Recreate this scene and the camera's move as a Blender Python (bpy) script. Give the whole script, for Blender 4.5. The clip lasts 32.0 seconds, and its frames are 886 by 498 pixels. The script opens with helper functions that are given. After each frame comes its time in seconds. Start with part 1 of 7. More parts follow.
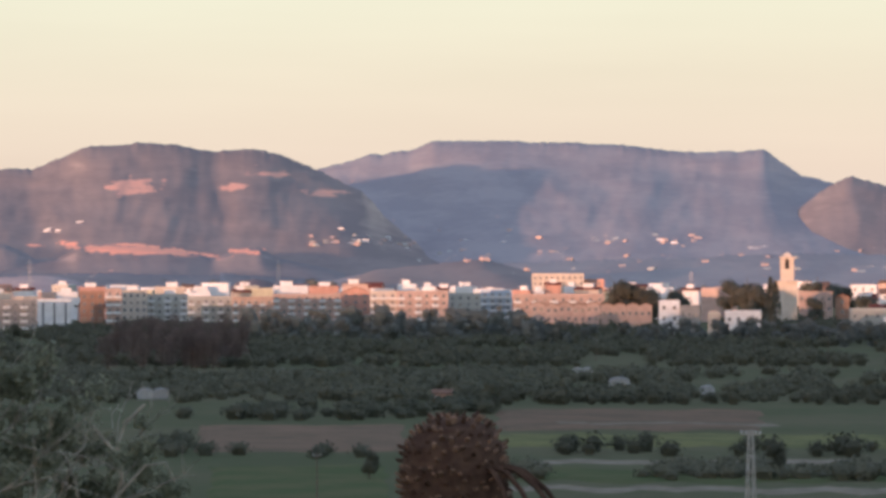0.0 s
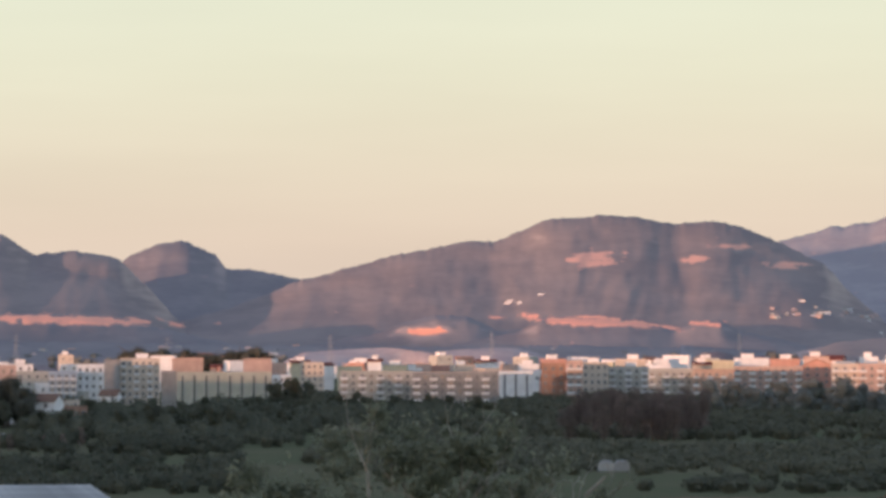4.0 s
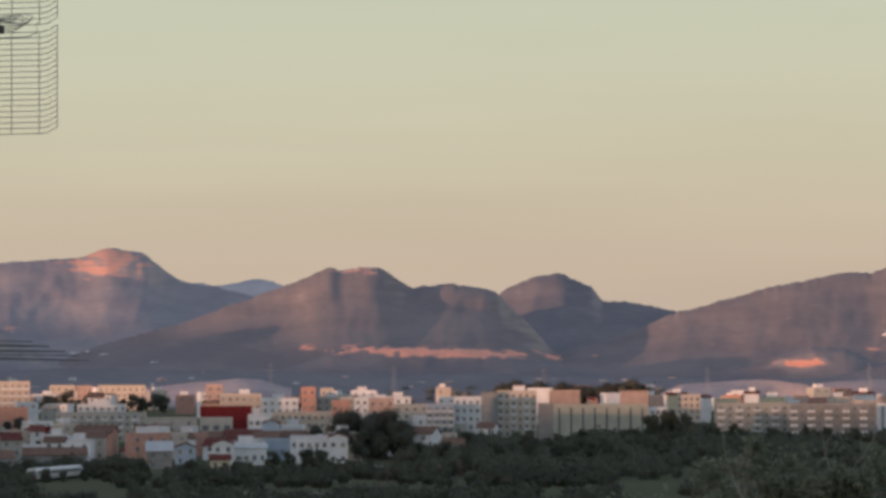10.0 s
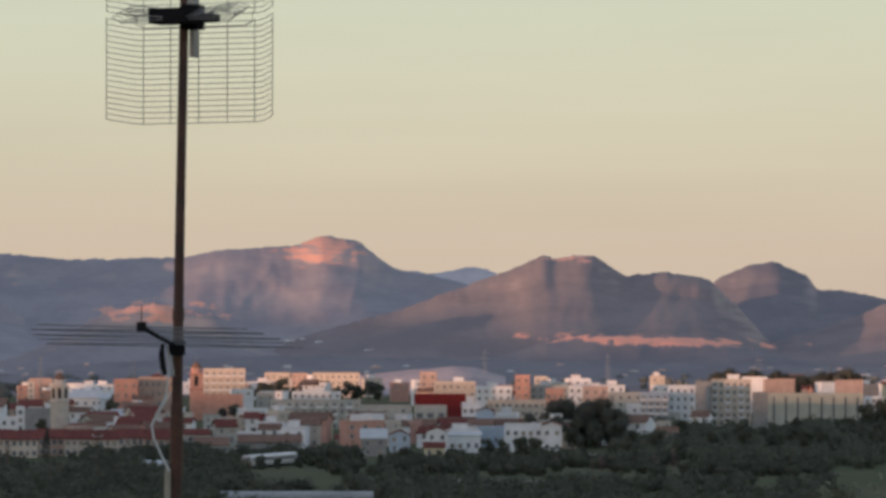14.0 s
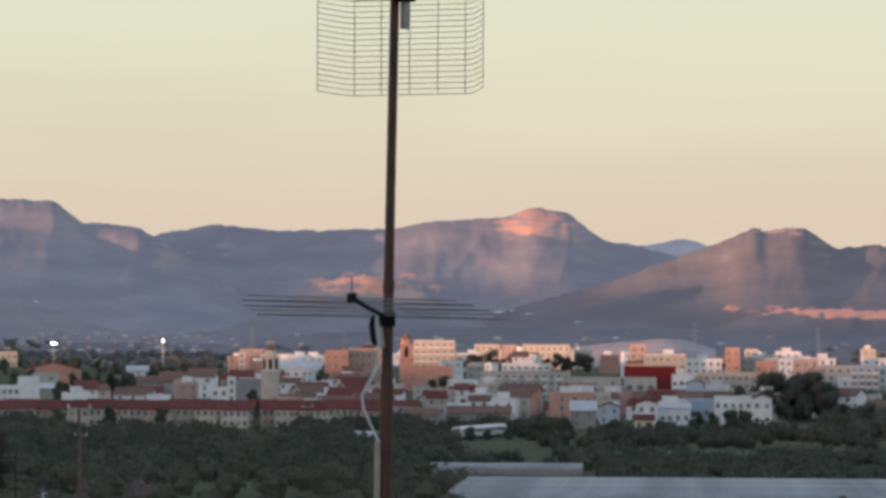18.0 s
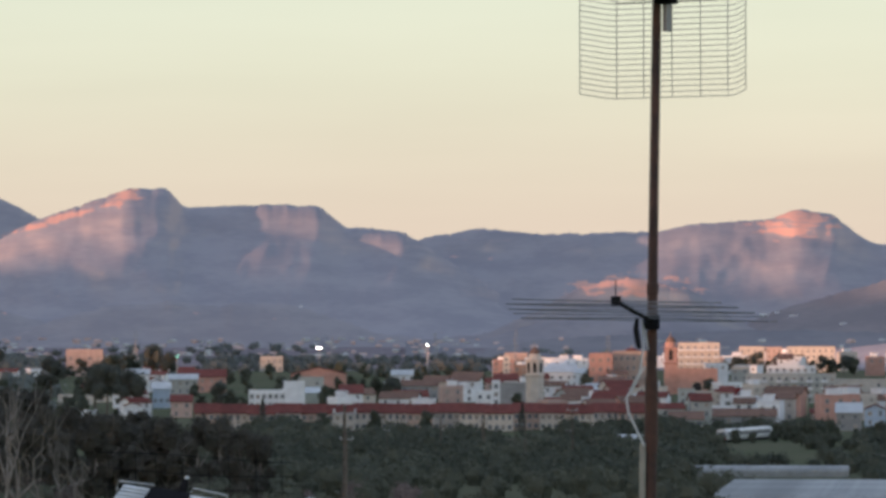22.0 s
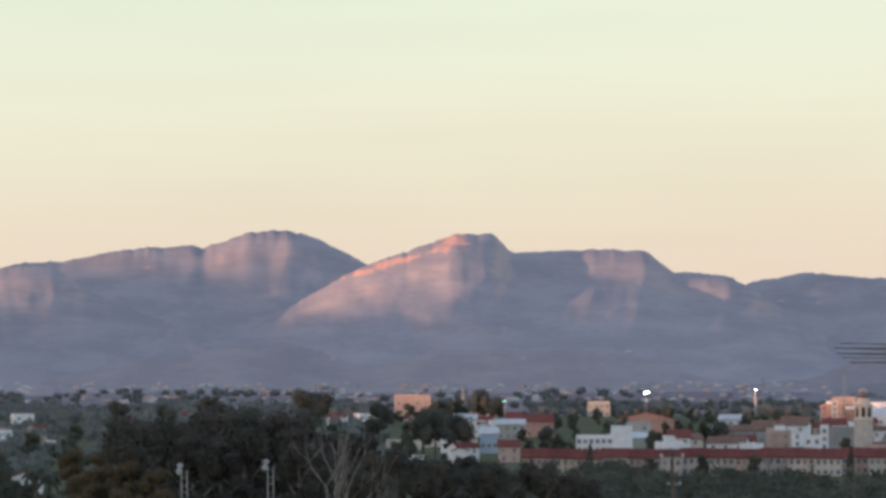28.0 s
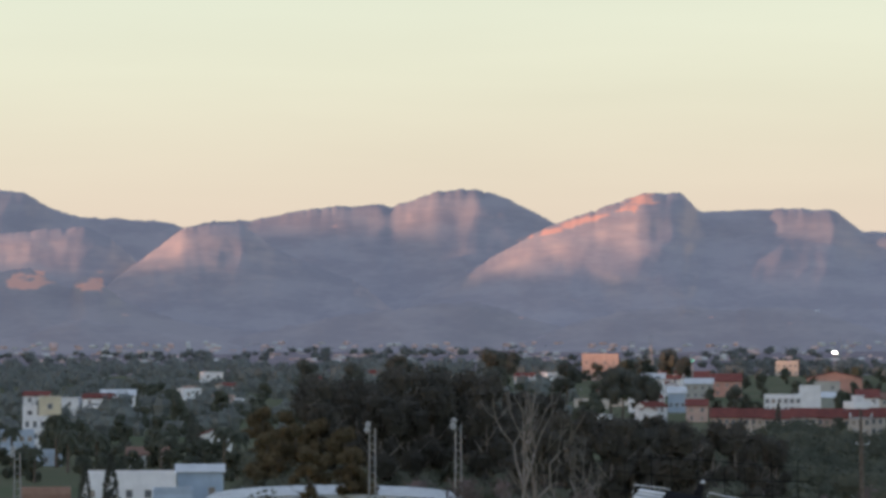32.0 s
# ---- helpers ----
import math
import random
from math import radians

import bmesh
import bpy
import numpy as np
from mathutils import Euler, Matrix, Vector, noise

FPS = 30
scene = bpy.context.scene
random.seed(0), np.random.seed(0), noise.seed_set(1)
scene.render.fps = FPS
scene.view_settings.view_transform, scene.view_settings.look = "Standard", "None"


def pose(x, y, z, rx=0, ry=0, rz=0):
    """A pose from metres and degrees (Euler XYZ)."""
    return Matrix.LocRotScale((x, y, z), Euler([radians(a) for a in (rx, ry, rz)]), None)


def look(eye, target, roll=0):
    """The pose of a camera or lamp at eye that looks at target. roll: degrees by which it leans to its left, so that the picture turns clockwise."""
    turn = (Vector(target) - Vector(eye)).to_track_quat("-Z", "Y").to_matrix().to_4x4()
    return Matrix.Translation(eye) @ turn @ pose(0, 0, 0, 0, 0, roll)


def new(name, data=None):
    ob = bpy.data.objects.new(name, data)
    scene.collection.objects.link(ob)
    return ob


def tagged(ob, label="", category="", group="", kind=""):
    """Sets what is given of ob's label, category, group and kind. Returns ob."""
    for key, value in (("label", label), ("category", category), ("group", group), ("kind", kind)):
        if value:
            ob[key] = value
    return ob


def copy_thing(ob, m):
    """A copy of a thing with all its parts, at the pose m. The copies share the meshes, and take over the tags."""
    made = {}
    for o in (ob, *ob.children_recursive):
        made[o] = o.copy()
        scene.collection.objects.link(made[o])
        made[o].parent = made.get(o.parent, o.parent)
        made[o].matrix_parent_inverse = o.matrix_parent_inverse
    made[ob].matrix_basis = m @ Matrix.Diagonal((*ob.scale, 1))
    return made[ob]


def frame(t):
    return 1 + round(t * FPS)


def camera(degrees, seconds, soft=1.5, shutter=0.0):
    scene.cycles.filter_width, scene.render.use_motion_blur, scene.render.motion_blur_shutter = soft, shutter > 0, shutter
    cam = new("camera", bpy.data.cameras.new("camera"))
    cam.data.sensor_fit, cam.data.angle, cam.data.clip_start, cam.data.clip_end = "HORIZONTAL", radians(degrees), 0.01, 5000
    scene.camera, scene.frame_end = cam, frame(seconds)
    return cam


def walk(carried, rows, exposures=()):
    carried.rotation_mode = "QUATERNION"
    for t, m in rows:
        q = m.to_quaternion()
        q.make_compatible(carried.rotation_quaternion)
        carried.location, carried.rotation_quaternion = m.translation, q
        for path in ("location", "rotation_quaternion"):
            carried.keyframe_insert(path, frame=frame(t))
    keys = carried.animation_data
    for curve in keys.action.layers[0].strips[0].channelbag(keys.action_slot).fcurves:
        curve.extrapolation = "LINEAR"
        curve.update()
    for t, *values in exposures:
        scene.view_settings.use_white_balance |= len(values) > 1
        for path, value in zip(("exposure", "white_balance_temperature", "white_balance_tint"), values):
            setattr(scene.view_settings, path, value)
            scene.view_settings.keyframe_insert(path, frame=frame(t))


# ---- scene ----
EYE = 30.0  # height of the eye over the valley floor, on a hillside terrace
cam = camera(12.0, 32.0, soft=3.5)


def aim(a, e):
    """A point far off at that bearing and rise, in degrees."""
    return (1000 * math.sin(radians(a)), 1000 * math.cos(radians(a)), EYE + 1000 * math.tan(radians(e)))


# seconds, bearing, rise, lean: the camera turns on the spot
PATH = [
    (0, 13.729, 0.221, -0.092),
    (0.5, 13.069, 0.421, -0.082),
    (1, 12.298, 0.622, -0.099),
    (1.5, 11.550, 0.737, -0.131),
    (2, 10.848, 0.872, -0.193),
    (2.5, 10.080, 1.030, -0.150),
    (3, 9.174, 1.324, -0.095),
    (3.5, 8.252, 1.204, -0.039),
    (5.5, 5.643, 1.467, 0.022),
    (6, 5.049, 1.809, 0.070),
    (6.5, 4.551, 1.955, 0.156),
    (7, 4.380, 1.845, 0.186),
    (7.5, 4.308, 1.802, 0.129),
    (8, 4.053, 1.795, 0.050),
    (8.5, 3.601, 1.779, -0.022),
    (9, 3.096, 1.775, -0.053),
    (9.5, 2.697, 1.738, -0.115),
    (10, 2.361, 1.654, -0.131),
    (10.5, 1.988, 1.514, -0.080),
    (11, 1.595, 1.462, 0.020),
    (11.5, 1.230, 1.552, 0.110),
    (12, 0.929, 1.579, 0.113),
    (12.5, 0.712, 1.554, 0.095),
    (13, 0.316, 1.533, 0.046),
    (13.5, -0.154, 1.526, -0.031),
    (14, -0.551, 1.495, 0.031),
    (14.5, -0.859, 1.296, 0.081),
    (15, -1.209, 1.146, 0.134),
    (15.5, -1.663, 1.115, 0.203),
    (17.5, -2.941, 1.088, 0.228),
    (18, -3.406, 1.106, 0.253),
    (18.5, -4.129, 1.134, 0.306),
    (19, -4.879, 1.126, 0.257),
    (19.5, -5.466, 0.994, 0.152),
    (20, -5.912, 0.838, 0.125),
    (20.5, -6.237, 0.861, 0.110),
    (21, -6.415, 1.040, 0.079),
    (21.5, -6.626, 1.220, 0.055),
    (22, -6.989, 1.145, -0.059),
    (22.5, -7.512, 0.981, -0.095),
    (23, -8.147, 0.817, -0.128),
    (23.5, -8.667, 0.559, -0.065),
    (24, -8.471, -0.005, -0.030),
    (24.5, -8.670, -0.275, -0.054),
    (25, -9.038, -0.337, -0.147),
    (25.5, -9.444, -0.099, -0.176),
    (26, -9.984, 0.359, -0.166),
    (26.5, -10.584, 0.608, -0.164),
    (28.5, -11.691, 1.918, -0.149),
    (29, -12.104, 1.809, -0.101),
    (29.5, -12.584, 1.571, -0.102),
    (30, -13.007, 1.446, -0.065),
    (30.5, -13.312, 1.304, -0.056),
    (31, -13.565, 1.223, -0.051),
    (31.5, -13.762, 1.181, -0.071),
    (32, -13.983, 1.212, -0.066),
]

# exposure of the clip's camera: it opens up and closes down on the way
EXPO = [(0, 0.22, 6350, 12), (1, 0.31, 6350, 12), (2.2, 0.22, 6350, 12), (6, -0.08, 6600, 10), (9, -0.40, 6650, 10), (11, -0.34, 6630, 10), (12, -0.22, 6600, 10), (14, -0.25, 6600, 10), (19, 0.05, 6450, 10), (22, 0.10, 6350, 10), (23.5, 0.24, 6200, 11), (25, 0.69, 6480, 15), (26, 0.83, 6750, 15), (27.5, 0.33, 6450, 11), (29, 0.07, 6350, 10), (32, 0.12, 6350, 10)]
walk(cam, [(t, look((0, 0, EYE), aim(a, e), r)) for t, a, e, r in PATH], EXPO)

# ---- world, sun ----
SUN_AZ, SUN_EL = -130.0, 1.25
world = bpy.data.worlds.new("world")
scene.world = world
world.use_nodes = True
wn, wl = world.node_tree.nodes, world.node_tree.links
wn.clear()
sky = wn.new("ShaderNodeTexSky")
sky.sky_type, sky.sun_disc = "NISHITA", False
sky.sun_elevation, sky.sun_rotation = radians(SUN_EL), radians(SUN_AZ)
sky.air_density, sky.dust_density, sky.ozone_density = 1.0, 2.0, 1.0
# evening sky: cream near the ground, pale green-yellow higher, cool overhead
wcoord = wn.new("ShaderNodeTexCoord")
wsep = wn.new("ShaderNodeSeparateXYZ")
ramp = wn.new("ShaderNodeValToRGB")
cr = ramp.color_ramp
cr.elements[0].position, cr.elements[0].color = 0.5, (0.70, 0.555, 0.456, 1)
cr.elements[1].position, cr.elements[1].color = 1.0, (0.33, 0.41, 0.615, 1)
for pos_, col_ in ((0.512, (0.70, 0.590, 0.477, 1)), (0.53, (0.655, 0.662, 0.540, 1)), (0.56, (0.57, 0.682, 0.592, 1)), (0.65, (0.46, 0.54, 0.668, 1))):
    el_ = cr.elements.new(pos_)
    el_.color = col_
wmap = wn.new("ShaderNodeMath")
wmap.operation, wmap.inputs[1].default_value, wmap.inputs[2].default_value = "MULTIPLY_ADD", 0.5, 0.5
# faint streaks of thin cloud
wstr = wn.new("ShaderNodeMapping")
wstr.inputs["Scale"].default_value = (3.0, 3.0, 26.0)
wnoise = wn.new("ShaderNodeTexNoise")
wnoise.inputs["Scale"].default_value, wnoise.inputs["Detail"].default_value = 2.2, 4.0
wmul = wn.new("ShaderNodeMapRange")
wmul.inputs["From Min"].default_value, wmul.inputs["From Max"].default_value = 0.3, 0.7
wmul.inputs["To Min"].default_value, wmul.inputs["To Max"].default_value = 0.97, 1.03
wmix = wn.new("ShaderNodeMix")
wmix.data_type, wmix.blend_type = "RGBA", "MULTIPLY"
wmix.inputs[0].default_value = 1.0
wadd = wn.new("ShaderNodeMix")
wadd.data_type, wadd.blend_type = "RGBA", "ADD"
wadd.inputs[0].default_value = 0.12
bg = wn.new("ShaderNodeBackground")
bg.inputs["Strength"].default_value = 1.0
wout = wn.new("ShaderNodeOutputWorld")
wl.new(wcoord.outputs["Generated"], wsep.inputs[0])
wl.new(wsep.outputs["Z"], wmap.inputs[0])
wl.new(wmap.outputs[0], ramp.inputs[0])
wl.new(wcoord.outputs["Generated"], wstr.inputs[0])
wl.new(wstr.outputs[0], wnoise.inputs["Vector"])
wl.new(wnoise.outputs[0], wmul.inputs[0])
wl.new(ramp.outputs[0], wmix.inputs[6])
wl.new(wmul.outputs[0], wmix.inputs[7])
wl.new(wmix.outputs[2], wadd.inputs[6])
wl.new(sky.outputs[0], wadd.inputs[7])
wl.new(wadd.outputs[2], bg.inputs["Color"])
wl.new(bg.outputs[0], wout.inputs["Surface"])

sun = new("sun", bpy.data.lights.new("sun", "SUN"))
sun.data.energy, sun.data.angle, sun.data.color = 5.0, radians(0.6), (1.0, 0.50, 0.30)
sun_from = Vector((math.sin(radians(SUN_AZ)) * math.cos(radians(SUN_EL)), math.cos(radians(SUN_AZ)) * math.cos(radians(SUN_EL)), math.sin(radians(SUN_EL))))
sun.matrix_world = look((0, 0, 0), -sun_from)

# ---- materials ----
def material(name, base, other=None, rough=0.9, scale=1.0, bump=0.0, metal=0.0, vary=0.12, fine=8.0, lo=0.35, hi=0.65):
    """Two colours mixed by noise at two scales, a random shade for each object, and a fine relief."""
    m = bpy.data.materials.new(name)
    m.use_nodes = True
    n, l = m.node_tree.nodes, m.node_tree.links
    b = n["Principled BSDF"]
    b.inputs["Roughness"].default_value, b.inputs["Metallic"].default_value = rough, metal
    if rough >= 0.7:
        b.inputs["Specular IOR Level"].default_value = 0.05
    other = other or tuple(c * 0.75 for c in base)
    tc = n.new("ShaderNodeTexCoord")
    n1, n2 = n.new("ShaderNodeTexNoise"), n.new("ShaderNodeTexNoise")
    n1.inputs["Scale"].default_value, n1.inputs["Detail"].default_value = scale, 3
    n2.inputs["Scale"].default_value, n2.inputs["Detail"].default_value = scale * fine, 4
    mid = n.new("ShaderNodeMath")
    mid.operation, mid.inputs[1].default_value = "MULTIPLY_ADD", 0.45
    mr = n.new("ShaderNodeMapRange")
    mr.inputs["From Min"].default_value, mr.inputs["From Max"].default_value = lo + 0.22, hi + 0.22
    mix = n.new("ShaderNodeMix")
    mix.data_type = "RGBA"
    mix.inputs[6].default_value, mix.inputs[7].default_value = (*base, 1), (*other, 1)
    info = n.new("ShaderNodeObjectInfo")
    hsv = n.new("ShaderNodeHueSaturation")
    vr = n.new("ShaderNodeMapRange")
    vr.inputs["To Min"].default_value, vr.inputs["To Max"].default_value = 1 - vary, 1 + vary
    l.new(tc.outputs["Object"], n1.inputs["Vector"])
    l.new(tc.outputs["Object"], n2.inputs["Vector"])
    l.new(n2.outputs[0], mid.inputs[0])
    l.new(n1.outputs[0], mid.inputs[2])
    l.new(mid.outputs[0], mr.inputs[0])
    l.new(mr.outputs[0], mix.inputs[0])
    l.new(info.outputs["Random"], vr.inputs[0])
    l.new(vr.outputs[0], hsv.inputs["Value"])
    l.new(mix.outputs[2], hsv.inputs["Color"])
    l.new(hsv.outputs[0], b.inputs["Base Color"])
    if bump:
        bp = n.new("ShaderNodeBump")
        bp.inputs["Strength"].default_value, bp.inputs["Distance"].default_value = 0.6, bump
        l.new(mid.outputs[0], bp.inputs["Height"])
        l.new(bp.outputs[0], b.inputs["Normal"])
    return m


def leafy(name, base, other):
    """Foliage: every clump a little different."""
    m = material(name, base, other, rough=0.75, scale=0.35, vary=0.18, fine=6)
    n, l = m.node_tree.nodes, m.node_tree.links
    hsv = [x for x in n if x.bl_idname == "ShaderNodeHueSaturation"][0]
    geo, vr = n.new("ShaderNodeNewGeometry"), n.new("ShaderNodeMapRange")
    vr.inputs["To Min"].default_value, vr.inputs["To Max"].default_value = 0.88, 1.14
    h2 = n.new("ShaderNodeHueSaturation")
    l.new(geo.outputs["Random Per Island"], vr.inputs[0])
    l.new(vr.outputs[0], h2.inputs["Value"])
    l.new(hsv.outputs[0], h2.inputs["Color"])
    l.new(h2.outputs[0], n["Principled BSDF"].inputs["Base Color"])
    thin, both = n.new("ShaderNodeBsdfTranslucent"), n.new("ShaderNodeMixShader")
    both.inputs[0].default_value = 0.35
    l.new(h2.outputs[0], thin.inputs["Color"])
    l.new(n["Principled BSDF"].outputs[0], both.inputs[1])
    l.new(thin.outputs[0], both.inputs[2])
    l.new(both.outputs[0], n["Material Output"].inputs["Surface"])
    return m


def mountain_material(name, scrub, rock, steep=(0.62, 0.86), scale=0.03):
    """Scrub on the gentle slopes, rock on the steep ones; bare rock and red earth where the mesh says so, with torn
    edges, their sunlit glow put into the colour.
    """
    m = material(name, scrub, tuple(c * k for c, k in zip(scrub, (0.84, 0.85, 0.88))), rough=1.0, scale=scale, bump=2.2, vary=0.03, fine=6, lo=0.38, hi=0.62)
    n, l = m.node_tree.nodes, m.node_tree.links
    b = n["Principled BSDF"]
    hsv = [x for x in n if x.bl_idname == "ShaderNodeHueSaturation"][0]
    geo, sep = n.new("ShaderNodeNewGeometry"), n.new("ShaderNodeSeparateXYZ")
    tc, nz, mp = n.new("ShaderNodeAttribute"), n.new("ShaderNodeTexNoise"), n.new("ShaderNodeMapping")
    # grain follows coordinates laid out to suit the camera's view
    tc.attribute_name = "view_place"
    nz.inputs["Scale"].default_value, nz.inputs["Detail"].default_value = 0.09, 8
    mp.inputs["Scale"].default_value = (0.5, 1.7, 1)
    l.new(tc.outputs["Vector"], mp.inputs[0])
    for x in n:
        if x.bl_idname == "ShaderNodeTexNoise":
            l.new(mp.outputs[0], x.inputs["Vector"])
    l.new(geo.outputs["Normal"], sep.inputs[0])

    def layer(value, low, high, under, colour, torn=2.0):
        ad, mr, mix = n.new("ShaderNodeMath"), n.new("ShaderNodeMapRange"), n.new("ShaderNodeMix")
        ad.operation, ad.inputs[1].default_value = "MULTIPLY_ADD", torn
        mr.inputs["From Min"].default_value, mr.inputs["From Max"].default_value = low + torn / 2, high + torn / 2
        mix.data_type, mix.inputs[7].default_value = "RGBA", (*colour, 1)
        l.new(nz.outputs[0], ad.inputs[0])
        l.new(value, ad.inputs[2])
        l.new(ad.outputs[0], mr.inputs[0])
        l.new(mr.outputs[0], mix.inputs[0])
        l.new(under, mix.inputs[6])
        return mix.outputs[2]

    flip = n.new("ShaderNodeMath")
    flip.operation, flip.inputs[0].default_value = "SUBTRACT", 1.0
    l.new(sep.outputs["Z"], flip.inputs[1])
    col = layer(flip.outputs[0], 1 - steep[1], 1 - steep[0], hsv.outputs[0], rock, 0.5)
    # rock and earth colours include the orange of evening sun
    for key, colour in (("sunlit_bare_rock", (0.64, 0.37, 0.30)), ("pale_rock", (0.46, 0.39, 0.39)), ("sunlit_red_earth", (0.82, 0.39, 0.29))):
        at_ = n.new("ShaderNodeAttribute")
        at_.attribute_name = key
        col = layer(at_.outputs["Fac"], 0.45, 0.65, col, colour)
    l.new(col, b.inputs["Base Color"])
    return m


def glowing(name, col, power):
    m = bpy.data.materials.new(name)
    m.use_nodes = True
    b = m.node_tree.nodes["Principled BSDF"]
    b.inputs["Base Color"].default_value = (*col, 1)
    b.inputs["Emission Color"].default_value, b.inputs["Emission Strength"].default_value = (*col, 1), power
    return m


PLAIN = material("valley_ground", (0.068, 0.082, 0.044), (0.102, 0.100, 0.062), rough=1, scale=0.012, bump=0.3, fine=14)
# far scrub ground, its mauve is distance haze put into the colour
FOOT = material("hazed_foothill_scrub", (0.24, 0.20, 0.21), (0.16, 0.14, 0.155), rough=1, scale=0.01, bump=0.5, fine=9)
# distance haze put into the base colours: paler, more purple than scrub
MOUNT = mountain_material("hazed_scrub_mountain", (0.230, 0.216, 0.228), (0.34, 0.30, 0.31))
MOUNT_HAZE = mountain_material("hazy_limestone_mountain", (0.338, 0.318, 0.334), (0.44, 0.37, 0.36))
MOUNT_MID = mountain_material("hazed_mauve_mountain", (0.290, 0.270, 0.282), (0.38, 0.35, 0.34))
MOUNT_LOW = mountain_material("hazed_dry_foothill", (0.322, 0.296, 0.302), (0.38, 0.34, 0.32))
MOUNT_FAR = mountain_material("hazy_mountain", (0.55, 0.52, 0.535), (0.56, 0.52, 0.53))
MOUNT_PALE = mountain_material("hazed_pale_hill", (0.268, 0.234, 0.232), (0.41, 0.35, 0.32))
CLIFF_PALE = material("pale_limestone", (0.44, 0.37, 0.36), (0.34, 0.29, 0.30), rough=1, scale=0.03, bump=0.8, vary=0.05)
FIELD_BROWN = material("ploughed_soil", (0.165, 0.112, 0.080), (0.112, 0.088, 0.062), rough=1, scale=0.08, bump=0.1)
FIELD_GREEN = material("grass_field", (0.058, 0.084, 0.036), (0.090, 0.096, 0.048), rough=1, scale=0.08, bump=0.1)
FIELD_YELLOW = material("dry_grass_field", (0.135, 0.138, 0.060), (0.085, 0.096, 0.046), rough=1, scale=0.08, bump=0.1)
TRACK = material("pale_dirt_track", (0.21, 0.19, 0.15), (0.15, 0.135, 0.105), rough=1, scale=0.2)
WALLS = {
    "white": material("white_render", (0.82, 0.83, 0.85), (0.70, 0.71, 0.73), scale=0.35, vary=0.08),
    "cream": material("cream_render", (0.64, 0.57, 0.50), (0.54, 0.48, 0.42), scale=0.35),
    "yellow": material("yellow_render", (0.64, 0.59, 0.44), (0.54, 0.49, 0.36), scale=0.35, vary=0.06),
    "beige": material("beige_render", (0.48, 0.485, 0.455), (0.40, 0.405, 0.385), scale=0.35),
    "grey": material("grey_render", (0.33, 0.33, 0.33), (0.26, 0.26, 0.26), scale=0.35),
    "green": material("grey_green_render", (0.48, 0.49, 0.43), (0.41, 0.42, 0.37), scale=0.35, vary=0.05),
    "brick": material("brown_brick", (0.36, 0.24, 0.19), (0.28, 0.18, 0.14), scale=0.6),
    "orange": material("orange_stone", (0.58, 0.34, 0.28), (0.48, 0.28, 0.23), scale=0.4, vary=0.05),
    "red": material("dark_red_cladding", (0.21, 0.032, 0.034), (0.165, 0.028, 0.03), scale=0.4, vary=0.04),
    "pink": material("pink_render", (0.56, 0.42, 0.37), (0.46, 0.34, 0.30), scale=0.35),
    "blue": material("pale_blue_render", (0.45, 0.54, 0.64), (0.38, 0.46, 0.56), scale=0.35),
    "stone": material("pale_church_stone", (0.52, 0.38, 0.31), (0.42, 0.31, 0.26), scale=0.5, vary=0.04),
}
TILE = material("red_roof_tiles", (0.195, 0.068, 0.056), (0.135, 0.052, 0.046), scale=0.5, bump=0.05)
TILE_BROWN = material("brown_roof_tiles", (0.22, 0.14, 0.105), (0.16, 0.10, 0.08), scale=0.5, bump=0.05)
FLAT = material("terrace_roof", (0.36, 0.29, 0.25), (0.28, 0.22, 0.20), scale=0.4)
SHEET = material("pale_metal_roof", (0.50, 0.52, 0.52), (0.40, 0.42, 0.42), rough=0.5, scale=0.3)
PLASTIC = material("greenhouse_plastic", (0.38, 0.39, 0.385), (0.24, 0.25, 0.248), rough=0.75, scale=0.15, lo=0.3, hi=0.7)
POLE_PALE = material("weathered_pale_concrete", (0.44, 0.43, 0.40), (0.32, 0.31, 0.29), rough=0.9, scale=0.8)
BLUE_TILE = material("blue_glazed_tiles", (0.05, 0.07, 0.26), (0.035, 0.05, 0.18), rough=0.3, scale=1.5)
GLASS = material("window_glass", (0.15, 0.16, 0.18), (0.11, 0.12, 0.135), rough=0.35, scale=0.5)
FRAME = material("window_frame", (0.55, 0.54, 0.52), rough=0.6, scale=2)
SHUTTER = material("brown_roller_shutter", (0.36, 0.31, 0.27), (0.28, 0.24, 0.20), rough=0.7, scale=2)
# dark fill that stands for shade in open arches; the church door has it too
DARK = material("dark_infill", (0.05, 0.045, 0.045), rough=0.9, scale=1)
LEAF = leafy("dark_green_leaves", (0.090, 0.102, 0.078), (0.120, 0.126, 0.096))
LEAF_BLUE = leafy("pine_needles", (0.104, 0.112, 0.098), (0.134, 0.140, 0.118))
LEAF_TALL = leafy("eucalyptus_leaves", (0.080, 0.077, 0.066), (0.108, 0.099, 0.082))
LEAF_GOLD = leafy("autumn_leaves", (0.170, 0.128, 0.072), (0.118, 0.100, 0.060))
LEAF_RUST = leafy("rusty_twigs", (0.235, 0.185, 0.168), (0.175, 0.142, 0.130))
LEAF_OLIVE = leafy("olive_leaves", (0.310, 0.325, 0.240), (0.200, 0.218, 0.155))
# leaves of far trees: distance haze put into the colour, paler and bluer
LEAF_HAZE = leafy("hazy_garden_leaves", (0.150, 0.166, 0.160), (0.190, 0.204, 0.188))
LEAF_WEED = leafy("dry_weeds", (0.150, 0.150, 0.095), (0.100, 0.118, 0.070))
LEAF_GROVE = leafy("orange_grove_leaves", (0.110, 0.118, 0.088), (0.142, 0.146, 0.108))
